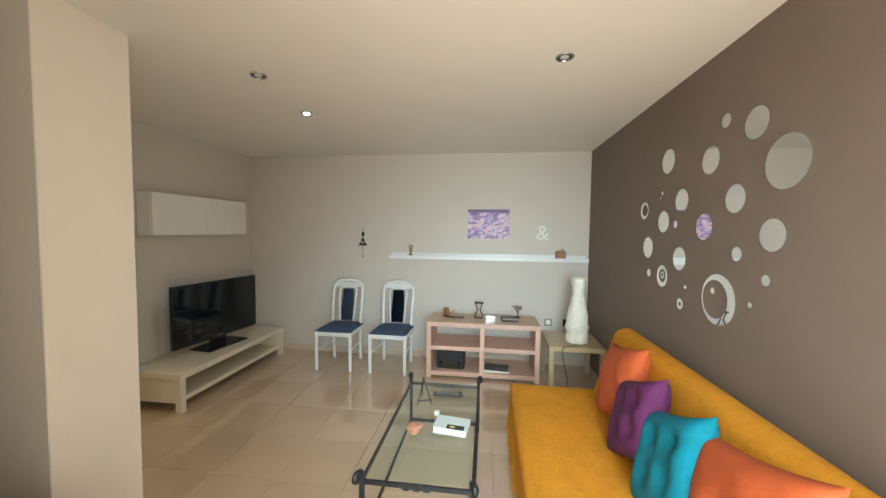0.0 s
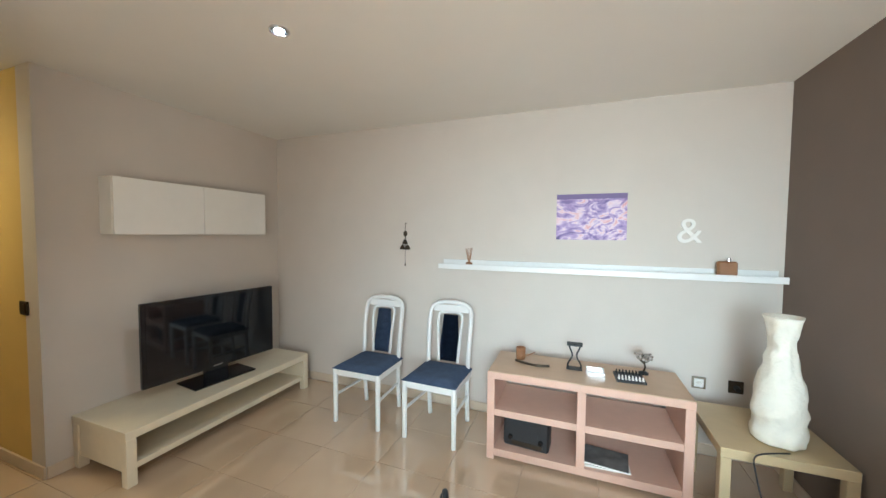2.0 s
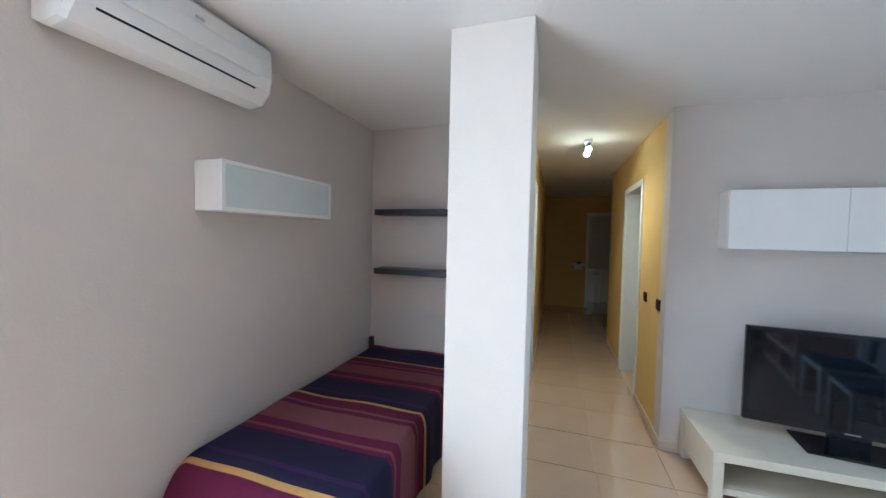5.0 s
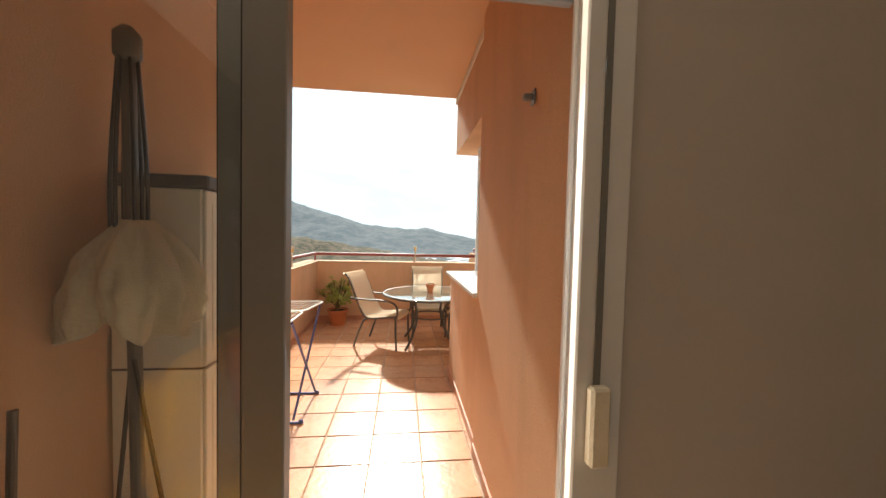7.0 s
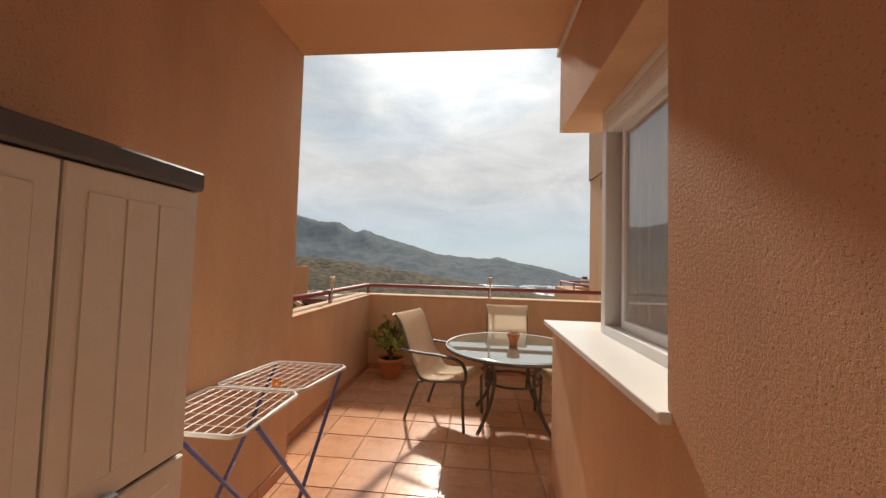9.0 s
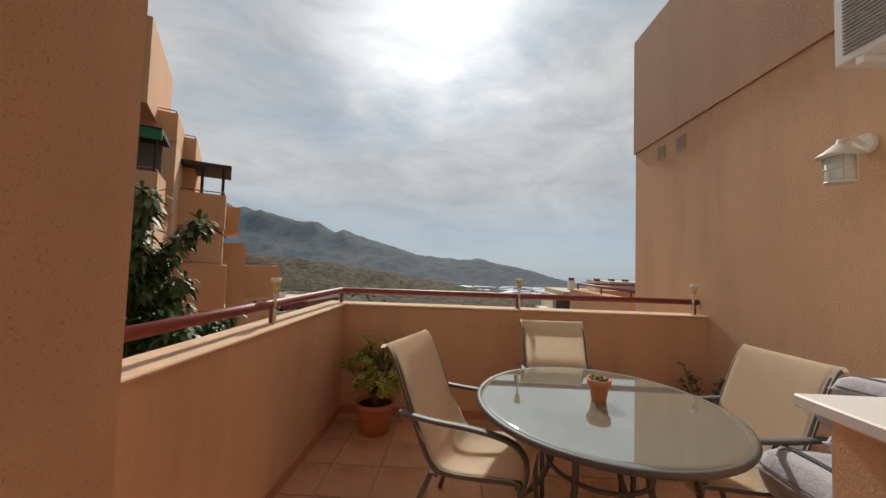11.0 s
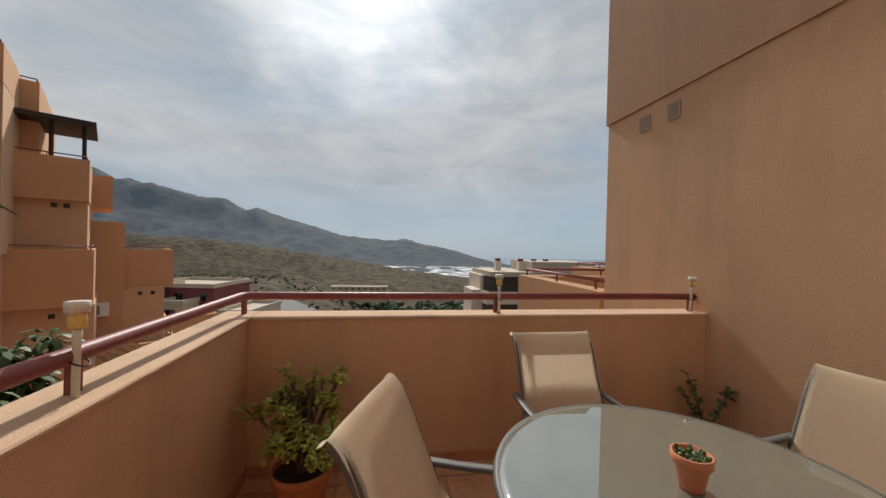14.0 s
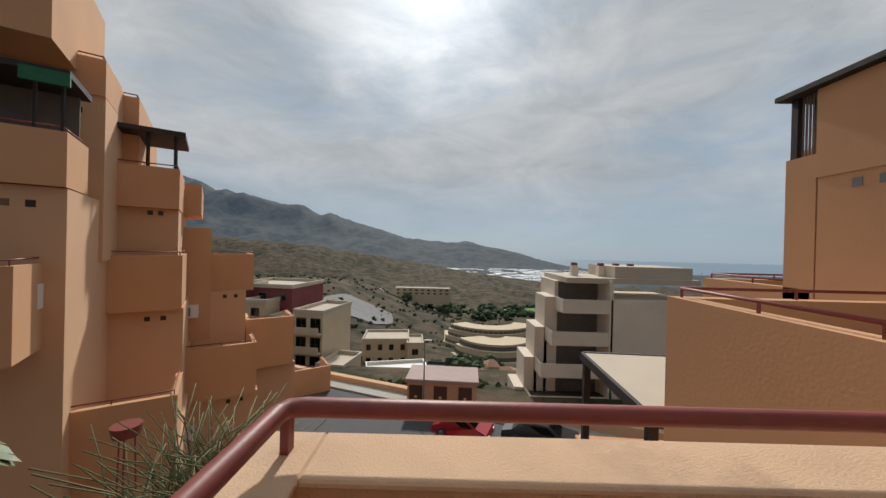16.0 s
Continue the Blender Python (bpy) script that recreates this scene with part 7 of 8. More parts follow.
def car(at, turn, length, paint, label, tall=1.45):
    t = thing("car", at, label, "car", "cars parked in the street", turn)
    L, W = length / 2, 0.88
    side = [(-L, 0.35), (-L + 0.05, 0.72), (-L * 0.72, 0.90), (-L * 0.46, tall - 0.06), (-L * 0.1, tall), (L * 0.22, tall - 0.04), (L * 0.52, 0.98), (L * 0.92, 0.80), (L, 0.55), (L - 0.03, 0.28), (-L + 0.05, 0.26)]
    bm = bmesh.new()
    rows = []
    for y, k in ((-W, 0.0), (-W * 0.98, 1.0), (-0.5, 1.0), (0.5, 1.0), (W * 0.98, 1.0), (W, 0.0)):
        rows.append([bm.verts.new((x, (y if z < 0.95 else y * 0.80), 0.26 + (z - 0.26) * (0.98 if k == 0 else 1.0))) for x, z in side])
    for a, b in zip(rows, rows[1:]):
        for k in range(len(side)):
            bm.faces.new((a[k], a[(k + 1) % len(side)], b[(k + 1) % len(side)], b[k]))
    bm.faces.new(rows[0])
    bm.faces.new(rows[-1][::-1])
    bmesh.ops.recalc_face_normals(bm, faces=bm.faces[:])
    part("body", bm, paint, t)
    for s in (-1, 1):
        bm = bmesh.new()
        pts = [(-L * 0.50, 0.93), (-L * 0.40, tall - 0.13), (L * 0.18, tall - 0.12), (L * 0.42, 0.95)]
        f = bm.faces.new([bm.verts.new((x, s * (W * 0.80 + 0.10 * (tall - z) / tall + 0.035), z)) for x, z in pts])
        bmesh.ops.solidify(bm, geom=[f], thickness=0.02)
        part("side_window", bm, M["screen"], t)
        for x in (-L * 0.62, L * 0.64):
            bm = bmesh.new()
            rod(bm, (x, s * (W - 0.16), 0.31), (x, s * (W + 0.02), 0.31), 0.31, None, 20)
            w = part("wheel", bm, M["black"], t)
            bm = bmesh.new()
            rod(bm, (x, s * (W + 0.02), 0.31), (x, s * (W + 0.03), 0.31), 0.2, 0.19, 16)
            part("rim", bm, M["chrome"], w)
        bm = boxes((L - 0.12, L - 0.01, s * 0.5, s * 0.78, 0.55, 0.68), bevel=0.01)
        part("headlight", bm, M["frost"], t)
    bm = bmesh.new()
    f = bm.faces.new([bm.verts.new(p) for p in ((L * 0.24, -0.60, tall - 0.06), (L * 0.24, 0.60, tall - 0.06), (L * 0.53, 0.66, 1.0), (L * 0.53, -0.66, 1.0))])
    bmesh.ops.solidify(bm, geom=[f], thickness=0.02)
    part("windscreen", bm, M["screen"], t)
    bm = bmesh.new()
    f = bm.faces.new([bm.verts.new(p) for p in ((-L * 0.47, -0.60, tall - 0.10), (-L * 0.47, 0.60, tall - 0.10), (-L * 0.70, 0.66, 0.93), (-L * 0.70, -0.66, 0.93))])
    bmesh.ops.solidify(bm, geom=[f], thickness=0.02)
    part("rear_window", bm, M["screen"], t)


def car_paint(name, c):
    return mat(name, c, 0.25, metal=0.3, scale=6, vary=0.04, coat=0.8)


car((-0.15, -26.9, GROUND + 0.03), 158, 3.8, car_paint("red_paint", (0.42, 0.012, 0.02)), "bright red hatchback parked along the street", 1.42)
car((-5.0, -26.3, GROUND + 0.03), 158, 4.7, car_paint("grey_paint", (0.05, 0.05, 0.055)), "dark grey saloon parked along the street", 1.45)


def transformer():
    t = thing("transformer_house", (1.2, -31.6, GROUND), "small orange utility building with brown steel doors", "utility building", turn=-4)
    part("wall", boxes((-2.6, 2.6, -1.6, 1.3, -1.0, 2.1)), M["stucco_pale"], t)
    part("roof", boxes((-2.75, 2.75, -1.8, 1.5, 2.1, 2.35), bevel=0.03), mat("pinkish_roof", (0.42, 0.30, 0.28), 0.8, scale=2, vary=0.1), t)
    for x in (-1.75, 0.1, 1.95):
        d = part("door", boxes((x - 0.5, x + 0.5, 1.3, 1.34, -0.2, 1.85), bevel=0.01), mat("brown_steel", (0.09, 0.045, 0.035), 0.6, scale=6, vary=0.15), t)
        part("warning_sign", boxes((x - 0.1, x + 0.1, 1.341, 1.346, 0.9, 1.1)), M["amber"], d)


def street_lamp():
    t = thing("street_lamp", (2.6, -29.6, GROUND), "grey street lamp post with a single head", "street lamp")
    bm = bmesh.new()
    rod(bm, (0, 0, 0), (0, 0, 5.4), 0.06, 0.04, 10)
    part("pole", bm, M["alu_grey"], t)
    part("head", boxes((-0.5, 0.1, -0.12, 0.12, 5.36, 5.48), bevel=0.03), M["alu_grey"], t)


def wire_fence():
    t = thing("wire_fence", (0, 0, 0), "thin dark posts of a wire fence by the waste ground", "fence")
    for i in range(7):
        p = ROADM @ Vector((-6.8 + -i * 1.4, -5.9, 0.85))
        bm = bmesh.new()
        rod(bm, p, p + Vector((0, 0, 0.9)), 0.025, None, 6)
        part("post", bm, M["iron"], t)


transformer()
street_lamp()
wire_fence()


# ---- the stepped block across the gap ----
UX, UY = -0.831, -0.556


def block(bm, x, y, w, z1, z0, depth):
    """A box whose front runs w metres back from the corner (x, y), standing off to the rear."""
    m = Matrix(((UX, UY, 0, x), (UY, -UX, 0, y), (0, 0, 1, 0), (0, 0, 0, 1)))
    b = bmesh.new()
    box(b, -w, 0, -depth, 0, z0, z1)
    bmesh.ops.transform(b, matrix=m, verts=b.verts[:])
    bmesh.ops.recalc_face_normals(b, faces=b.faces[:])
    me = bpy.data.meshes.new("tmp")
    b.to_mesh(me)
    b.free()
    bm.from_mesh(me)
    bpy.data.meshes.remove(me)
    return bm


def on_block(x, y, u, z, off):
    """A point u metres left of the corner, off metres before the front."""
    return Vector((x - UX * u + UY * off, y - UY * u - UX * off, z))


tower = thing("apartment_building", (0, 0, 0), "stepped orange apartment block with many small terraces", "apartment building")
# corner x, y, width, top, bottom, depth, paler paint
BLOCKS = ((10.3, -12.5, 4.2, 2.75, -11, 5, 1), (11.2, -12.89, 4.0, 9.5, 6.51, 5, 0), (11.8, -14.91, 5.3, 6.96, 0.9, 6, 1), (12.8, -17.22, 1.4, 6.78, -11, 5, 0), (11.5, -17.53, 2.6, 2.77, -11, 5, 1), (12.4, -20.07, 1.4, 4.14, 2.79, 4, 0), (12.3, -20.67, 1.9, 2.22, -11, 4, 0),
          (10.95, -17.15, 5.6, -0.87, -11, 5, 1), (11.1, -21.48, 2.6, -0.76, -11, 5, 1), (10.0, -20.69, 3.0, -5.3, -11, 5, 1), (10.4, -25.74, 2.4, -5.6, -12, 5, 1), (10.7, -34.06, 4.5, -11.2, -17, 5, 1), (8.9, -14.31, 3.6, -4.6, -11, 5, 1))
for x, y, w, z1, z0, dp, pale in BLOCKS:
    part("wall", block(bmesh.new(), x, y, w, z1, z0, dp), M["stucco_pale" if pale else "stucco_far"], tower)
# terraces with parapet and rail: corner x, y, width, top, bottom, how deep
TERRACES = ((10.2, -12.38, 3.6, 4.05, 2.77, 1.5), (11.3, -17.29, 2.07, 4.26, 2.77, 2.5), (10.8, -16.85, 4.4, 1.07, -0.87, 2.5), (11.0, -21.98, 2.83, 1.02, -0.79, 2.5), (9.9, -20.32, 2.72, -2.98, -5.29, 1.6), (10.3, -25.25, 2.5, -2.74, -5.58, 2.0), (10.6, -33.44, 2.89, -8.48, -11.12, 2.5), (8.8, -14.11, 2.79, -2.76, -4.55, 1.9), (9.8, -11.09, 3.0, 1.0, -0.97, 1.5), (11.75, -14.85, 5.2, 7.0, 5.9, 2.0), (12.75, -17.15, 1.2, 6.82, 5.7, 2.0))
for x, y, w, z1, z0, dp in TERRACES:
    bm = bmesh.new()
    block(bm, x, y, w, z1, z0, 0.18)
    for u in (0.0, w - 0.18):
        p = on_block(x, y, u, 0, -0.18)
        block(bm, p.x, p.y, 0.18, z1, z0, dp)
    p = on_block(x, y, 0.18, 0, -0.18)
    block(bm, p.x, p.y, w - 0.36, z0 + 0.25, z0, dp)
    terrace = part("balcony", bm, M["stucco_far"], tower)
    bm = bmesh.new()
    a, b, c = on_block(x, y, 0.08, z1 + 0.12, -dp), on_block(x, y, 0.08, z1 + 0.12, -0.09), on_block(x, y, w - 0.05, z1 + 0.12, -0.09)
    tube(bm, [a, b, c], 0.022, 6)
    for u in (0.08, w / 2, w - 0.08):
        q = on_block(x, y, u, z1, -0.09)
        rod(bm, q, q + Vector((0, 0, 0.12)), 0.015, None, 5)
    part("rail", bm, M["rail"], terrace)
# the pergola and the canopy
for u in (0.15, 0.95, 1.9):
    bm = bmesh.new()
    q = on_block(11.3, -17.29, u, 4.26, -0.2)
    rod(bm, q, q + Vector((0, 0, 1.25)), 0.06, None, 6)
    part("pergola_post", bm, M["pergola"], tower)
q = on_block(11.3, -17.29, -0.15, 0, 0.15)
part("pergola_roof", block(bmesh.new(), q.x, q.y, 2.4, 5.62, 5.46, 2.6), M["pergola"], tower, "dark timber pergola roof")
q = on_block(10.2, -12.38, -0.05, 0, 0.1)
part("canopy", block(bmesh.new(), q.x, q.y, 3.8, 5.45, 5.30, 1.8), M["pergola"], tower, "dark canopy with a green awning edge")
part("awning_edge", block(bmesh.new(), q.x - 0.05, q.y + 0.05, 0.8, 5.35, 5.05, 0.1), mat("green_awning", (0.02, 0.14, 0.07), 0.7, scale=5, vary=0.2), tower)
for u in (0.1, 0.55):
    bm = bmesh.new()
    q = on_block(10.2, -12.38, u, 4.05, -0.1)
    rod(bm, q, q + Vector((0, 0, 1.3)), 0.04, None, 6)
    part("canopy_post", bm, M["pergola"], tower)
# thin dark sheet paints the shade under the canopy
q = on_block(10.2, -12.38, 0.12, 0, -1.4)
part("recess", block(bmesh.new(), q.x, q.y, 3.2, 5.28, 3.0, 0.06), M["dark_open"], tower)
# square vents, condenser boxes and openings
for x, y, u, z in ((10.3, -12.5, 0.5, 2.35), (10.3, -12.5, 0.9, 2.35), (11.5, -17.53, 0.45, 2.6), (11.5, -17.53, 0.75, 2.6), (10.95, -17.15, 0.5, -1.2), (10.95, -17.15, 0.95, -1.2), (11.1, -21.48, 0.35, -1.0), (11.1, -21.48, 0.8, -1.0), (10.0, -20.69, 0.6, -5.6), (10.0, -20.69, 1.1, -5.6), (11.8, -14.91, 0.5, 5.4), (8.9, -14.31, 0.5, -5.0)):
    q = on_block(x, y, u, 0, 0.012)
    part("vent", block(bmesh.new(), q.x, q.y, 0.16, z + 0.08, z - 0.08, 0.02), mat("vent_brown", (0.22, 0.12, 0.08), 0.7) if u == 0.9 else M["bronze"], tower)
for x, y, u, z in ((10.3, -12.5, 0.35, 0.25), (11.1, -21.48, 1.9, -1.6), (10.0, -20.69, 2.4, -6.6)):
    q = on_block(x, y, u, 0, 0.30)
    unit = part("condenser_unit", block(bmesh.new(), q.x, q.y, 0.75, z + 0.28, z - 0.28, 0.30), M["ac_white"], tower, "white air conditioner box")
    q = on_block(x, y, u + 0.30, 0, 0.306)
    part("fan_grille", block(bmesh.new(), q.x, q.y, 0.38, z + 0.2, z - 0.2, 0.006), M["alu_grey"], unit)
for x, y, u, w, z1, z0 in ((11.1, -21.48, 0.9, 1.2, -3.0, -4.9), (10.95, -17.15, 1.3, 1.0, -2.4, -4.3)):
    q = on_block(x, y, u, 0, 0.01)
    part("terrace_door", block(bmesh.new(), q.x, q.y, w, z1, z0, 0.02), M["stucco_pale"], tower)
bq = thing("garden_stool", (8.6, -12.3, -4.28), "dark red round stool on a lower terrace", "stool")
bm = bmesh.new()
rod(bm, (0, 0, 1.35), (0, 0, 1.6), 0.26, 0.30, 16)
part("seat", bm, M["rail"], bq)
for k in range(3):
    bm = bmesh.new()
    rod(bm, (0.2 * math.cos(k * 2.1), 0.2 * math.sin(k * 2.1), 0.0), (0.16 * math.cos(k * 2.1), 0.16 * math.sin(k * 2.1), 1.36), 0.02, None, 6)
    part("leg", bm, M["rail"], bq)


# ---- the neighbours' terraces that step down past the side wall ----
def neighbour(i, label):
    t = thing("terrace_house", (-3.35 * (i - 1), -3.86 * i, 0), label, "terrace house", "stepped terrace houses")
    s = M["stucco_far"]
    part("wall", boxes((-1.90, TXR, -5.15, -2.66, -12, 0.99)), s, t)
    part("wall", boxes((-5.0, -1.9, -5.15, -4.95, -12, 0.99)), s, t)
    part("floor_slab", boxes((-5.0, -1.9, -4.95, -2.6, -0.3, -0.03)), M["roof_flat"], t)
    part("side_wall", boxes((-5.4, -5.0, -6.43, -2.6, -12, 2.93), (-5.4, -4.98, -6.45, -2.6, 2.93, 4.45)), s, t)
    bm = bmesh.new()
    tube(bm, [(-1.76, -2.66, 1.11), (-1.76, -5.03, 1.11), (-1.80, -5.06, 1.11), (-4.98, -5.06, 1.11)], 0.022, 8)
    part("rail", bm, M["rail"], t)
    for x, y in ((-1.76, -2.9), (-1.76, -3.9), (-1.77, -5.04), (-3.3, -5.06), (-4.9, -5.06)):
        part("post", boxes((x - 0.012, x + 0.012, y - 0.012, y + 0.012, 0.985, 1.10)), M["rail"], t)
    for y in (-5.85, -5.5):
        part("vent", boxes((-5.0, -4.99, y - 0.07, y + 0.07, 2.68, 2.82)), M["alu_grey"], t)
    return t


# first neighbour: its side walls start where ours ends
n1 = neighbour(1, "orange terrace house next door with a railed parapet")
part("pergola_roof", boxes((-6.3, -4.85, -7.1, -3.0, 4.47, 4.56)), M["pergola"], n1, "dark pergola roof on the upper terrace")
part("wall", boxes((-5.6, -5.0, -7.0, -6.46, -12, 3.35)), M["stucco_far"], n1)
for x, y in ((-5.1, -6.9), (-5.5, -6.9)):
    part("pergola_post", boxes((x - 0.06, x + 0.06, y - 0.06, y + 0.06, 3.35, 4.47)), M["pergola"], n1)
part("lattice", boxes(*[(-5.12, -5.10, -6.82 + k * 0.06, -6.79 + k * 0.06, 3.35, 4.46) for k in range(6)]), M["dark_open"], n1)
neighbour(2, "orange terrace house further down the row")
# pale carport at the end of the row below
cp = thing("carport", (-2.35, -11.5, -1.2), "dark timber carport with a pale flat cover", "carport", turn=-4)
part("cover", boxes((-3.0, 0.05, -2.2, 1.3, -0.02, 0.03)), M["roof_flat"], cp)
part("fascia", boxes((0.05, 0.14, -2.3, 1.4, -0.16, 0.05), (-3.0, 0.14, -2.3, -2.2, -0.16, 0.05)), M["pergola"], cp)
for x, y in ((0.0, -2.1), (0.0, 1.2)):
    part("post", boxes((x - 0.08, x + 0.08, y - 0.08, y + 0.08, -9.4, -0.02)), M["pergola"], cp)
part("deck_wall", boxes((-3.0, 0.1, -2.6, -2.4, -9.4, -2.4)), M["stucco_far"], cp)


# ---- buildings further off ----
def flat_block(name, x, y, turn, w, d, z0, storeys, hgt, wallm, label, balcony=0.0, cols=3, roofm=None):
    t = thing(name, (x, y, z0), label, "apartment building" if storeys > 2 else "house", turn=turn)
    top = storeys * hgt
    part("wall", boxes((-w / 2, w / 2, -d / 2, d / 2, -8, top)), wallm, t)
    part("roof", boxes((-w / 2 - 0.15, w / 2 + 0.15, -d / 2 - 0.15, -d / 2 + 0.1, top, top + 0.6), (-w / 2 - 0.15, w / 2 + 0.15, d / 2 - 0.1, d / 2 + 0.15, top, top + 0.6), (-w / 2 - 0.15, -w / 2 + 0.1, -d / 2 + 0.1, d / 2 - 0.1, top, top + 0.6), (w / 2 - 0.1, w / 2 + 0.15, -d / 2 + 0.1, d / 2 - 0.1, top, top + 0.6), (-w / 2 + 0.1, w / 2 - 0.1, -d / 2 + 0.1, d / 2 - 0.1, top, top + 0.1)), roofm or M["roof_flat"], t)
    for i in range(storeys):
        z = i * hgt
        if balcony:
            part("balcony", boxes((-w / 2 + 0.2, w / 2 - 0.2, d / 2, d / 2 + balcony, z - 0.1, z + 0.08), (-w / 2 + 0.2, w / 2 - 0.2, d / 2 + balcony - 0.12, d / 2 + balcony, z + 0.08, z + 0.95)), wallm, t)
        for k in range(cols):
            cx = -w / 2 + (k + 0.5) * w / cols
            ww = w / cols * (0.36 if balcony else 0.2)
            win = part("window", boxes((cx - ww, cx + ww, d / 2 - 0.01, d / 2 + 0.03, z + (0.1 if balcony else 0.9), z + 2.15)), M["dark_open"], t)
            part("pane", boxes((cx - ww + 0.06, cx - 0.03, d / 2 + 0.03, d / 2 + 0.05, z + (0.2 if balcony else 0.98), z + 2.07), (cx + 0.03, cx + ww - 0.06, d / 2 + 0.03, d / 2 + 0.05, z + (0.2 if balcony else 0.98), z + 2.07)), M["screen"], win)
    return t


flat_block("maroon_house", 29, -64, -8, 10, 10, -14, 3, 2.9, M["maroon"], "maroon rendered apartment house with roof terraces", 0.0, 3)
flat_block("beige_house", 19.5, -58, -10, 4.4, 9, -19, 4, 2.7, M["beige_wall"], "beige apartment house with long balconies", 0.9, 2)
flat_block("beige_house", 15.5, -53, -10, 3.6, 6, -20, 2, 2.7, M["beige_wall"], "small beige house below the maroon block", 0.0, 2)
flat_block("beige_house", 13.6, -82, 6, 9.5, 8, -24, 2, 2.8, M["beige_wall"], "low beige house with a flat roof", 0.0, 4)
flat_block("beige_house", 7.2, -80, 6, 3.2, 7, -24.5, 2, 2.9, M["beige_wall"], "tall beige wing of the low house", 0.0, 1)
flat_block("white_roof_house", 8.5, -62, 14, 10, 9, -22, 1, 2.8, M["pale_wall"], "long low house under a white roof terrace", 0.0, 4, M["white_stone"])
flat_block("beige_house", 2.2, -72, -6, 4.5, 6, -25, 1, 3.0, M["beige_wall"], "small house with grey roofs", 0.0, 2, M["asphalt"])
for i in range(3):
    flat_block("maroon_house", 33 - i * 4.5, -60 + i * 1.5, -8, 3.4, 6, -8 - i * 2.0, 1, 2.8, M["maroon" if i != 1 else "beige_wall"], "roof room of the maroon apartment house", 0.0, 1)


def villa():
    t = thing("villa", (-8.6, -61, -23.5), "cream villa with a hipped terracotta roof", "house", turn=8)
    part("wall", boxes((-3.2, 3.2, -3, 3, -5, 4.6), (1.0, 2.8, -1, 1.5, 4.6, 6.6)), M["beige_wall"], t)
    for (x0, x1, y0, y1, z, h) in ((-3.5, 3.5, -3.3, 3.3, 4.6, 1.5), (0.8, 3.0, -1.2, 1.7, 6.6, 0.8)):
        bm = bmesh.new()
        b = [bm.verts.new(p) for p in ((x0, y0, z), (x1, y0, z), (x1, y1, z), (x0, y1, z))]
        e = [bm.verts.new(p) for p in (((x0 + x1) / 2 - (x1 - x0) * 0.15, (y0 + y1) / 2, z + h), ((x0 + x1) / 2 + (x1 - x0) * 0.15, (y0 + y1) / 2, z + h))]
        bm.faces.new((b[0], b[1], e[1], e[0]))
        bm.faces.new((b[1], b[2], e[1]))
        bm.faces.new((b[2], b[3], e[0], e[1]))
        bm.faces.new((b[3], b[0], e[0]))
        bm.faces.new(b[::-1])
        part("roof", bm, mat("roof_tiles", (0.36, 0.20, 0.13), 0.85, scale=3, vary=0.25), t)
    for x in (-2, 0, 2):
        part("window", boxes((x - 0.4, x + 0.4, 3.0, 3.05, 2.2, 3.6)), M["dark_open"], t)


def curved_block(x, y, z0, radius, a0, a1, storeys, label):
    t = thing("curved_apartments", (x, y, z0), label, "apartment building")
    n = 22
    for i in range(storeys):
        r = radius + (storeys - 1 - i) * 1.6
        z = i * 2.9

        def ring(r0, r1, zz0, zz1):
            bm = bmesh.new()
            for k in range(n):
                a, b = radians(a0 + (a1 - a0) * k / n), radians(a0 + (a1 - a0) * (k + 1) / n)
                p = [(rr * math.sin(q), rr * math.cos(q), zz) for zz in (zz0, zz1) for rr, q in ((r0, a), (r0, b), (r1, b), (r1, a))]
                v = [bm.verts.new(c) for c in p]
                for f in ((3, 2, 1, 0), (4, 5, 6, 7), (0, 1, 5, 4), (1, 2, 6, 5), (2, 3, 7, 6), (3, 0, 4, 7)):
                    bm.faces.new([v[c] for c in f])
            bmesh.ops.recalc_face_normals(bm, faces=bm.faces[:])
            return bm
        part("wall", ring(r - 9, r, z, z + 2.9), M["beige_wall"], t)
        part("balcony", ring(r, r + 1.5, z - 0.15, z + 0.95), M["beige_wall"], t)
        for k in range(n):
            a = radians(a0 + (a1 - a0) * (k + 0.5) / n)
            c, s = math.cos(a), math.sin(a)
            bm = bmesh.new()
            box(bm, -1.0, 1.0, -0.03, 0.04, z + 0.1, z + 2.2)
            bmesh.ops.transform(bm, matrix=Matrix(((c, s, 0, r * s), (-s, c, 0, r * c), (0, 0, 1, 0), (0, 0, 0, 1))), verts=bm.verts[:])
            part("window", bm, M["dark_open"], t)
    part("foundation", boxes((-radius, radius, -radius * 0.6, radius * 0.7, -14, -0.2)), M["beige_wall"], t)


villa()
curved_block(-17, -128, -37.5, 13, -75, 70, 3, "curved cream apartment block stepping down the hillside")
curved_block(-22, -182, -43, 22, -70, 60, 3, "large curved cream apartment block in the valley")
flat_block("beige_house", 20, -330, 0, 50, 12, -42, 2, 3, M["beige_wall"], "long pale buildings on the far slope", 0.0, 9)
flat_block("beige_house", -40, -300, 8, 26, 12, -66, 2, 3, M["beige_wall"], "pale houses between the valley trees", 0.0, 5)
flat_block("brick_house", -75, -330, -6, 30, 12, -72, 2, 3, M["stucco_far"], "terracotta houses near the golf lawn", 0.0, 6)


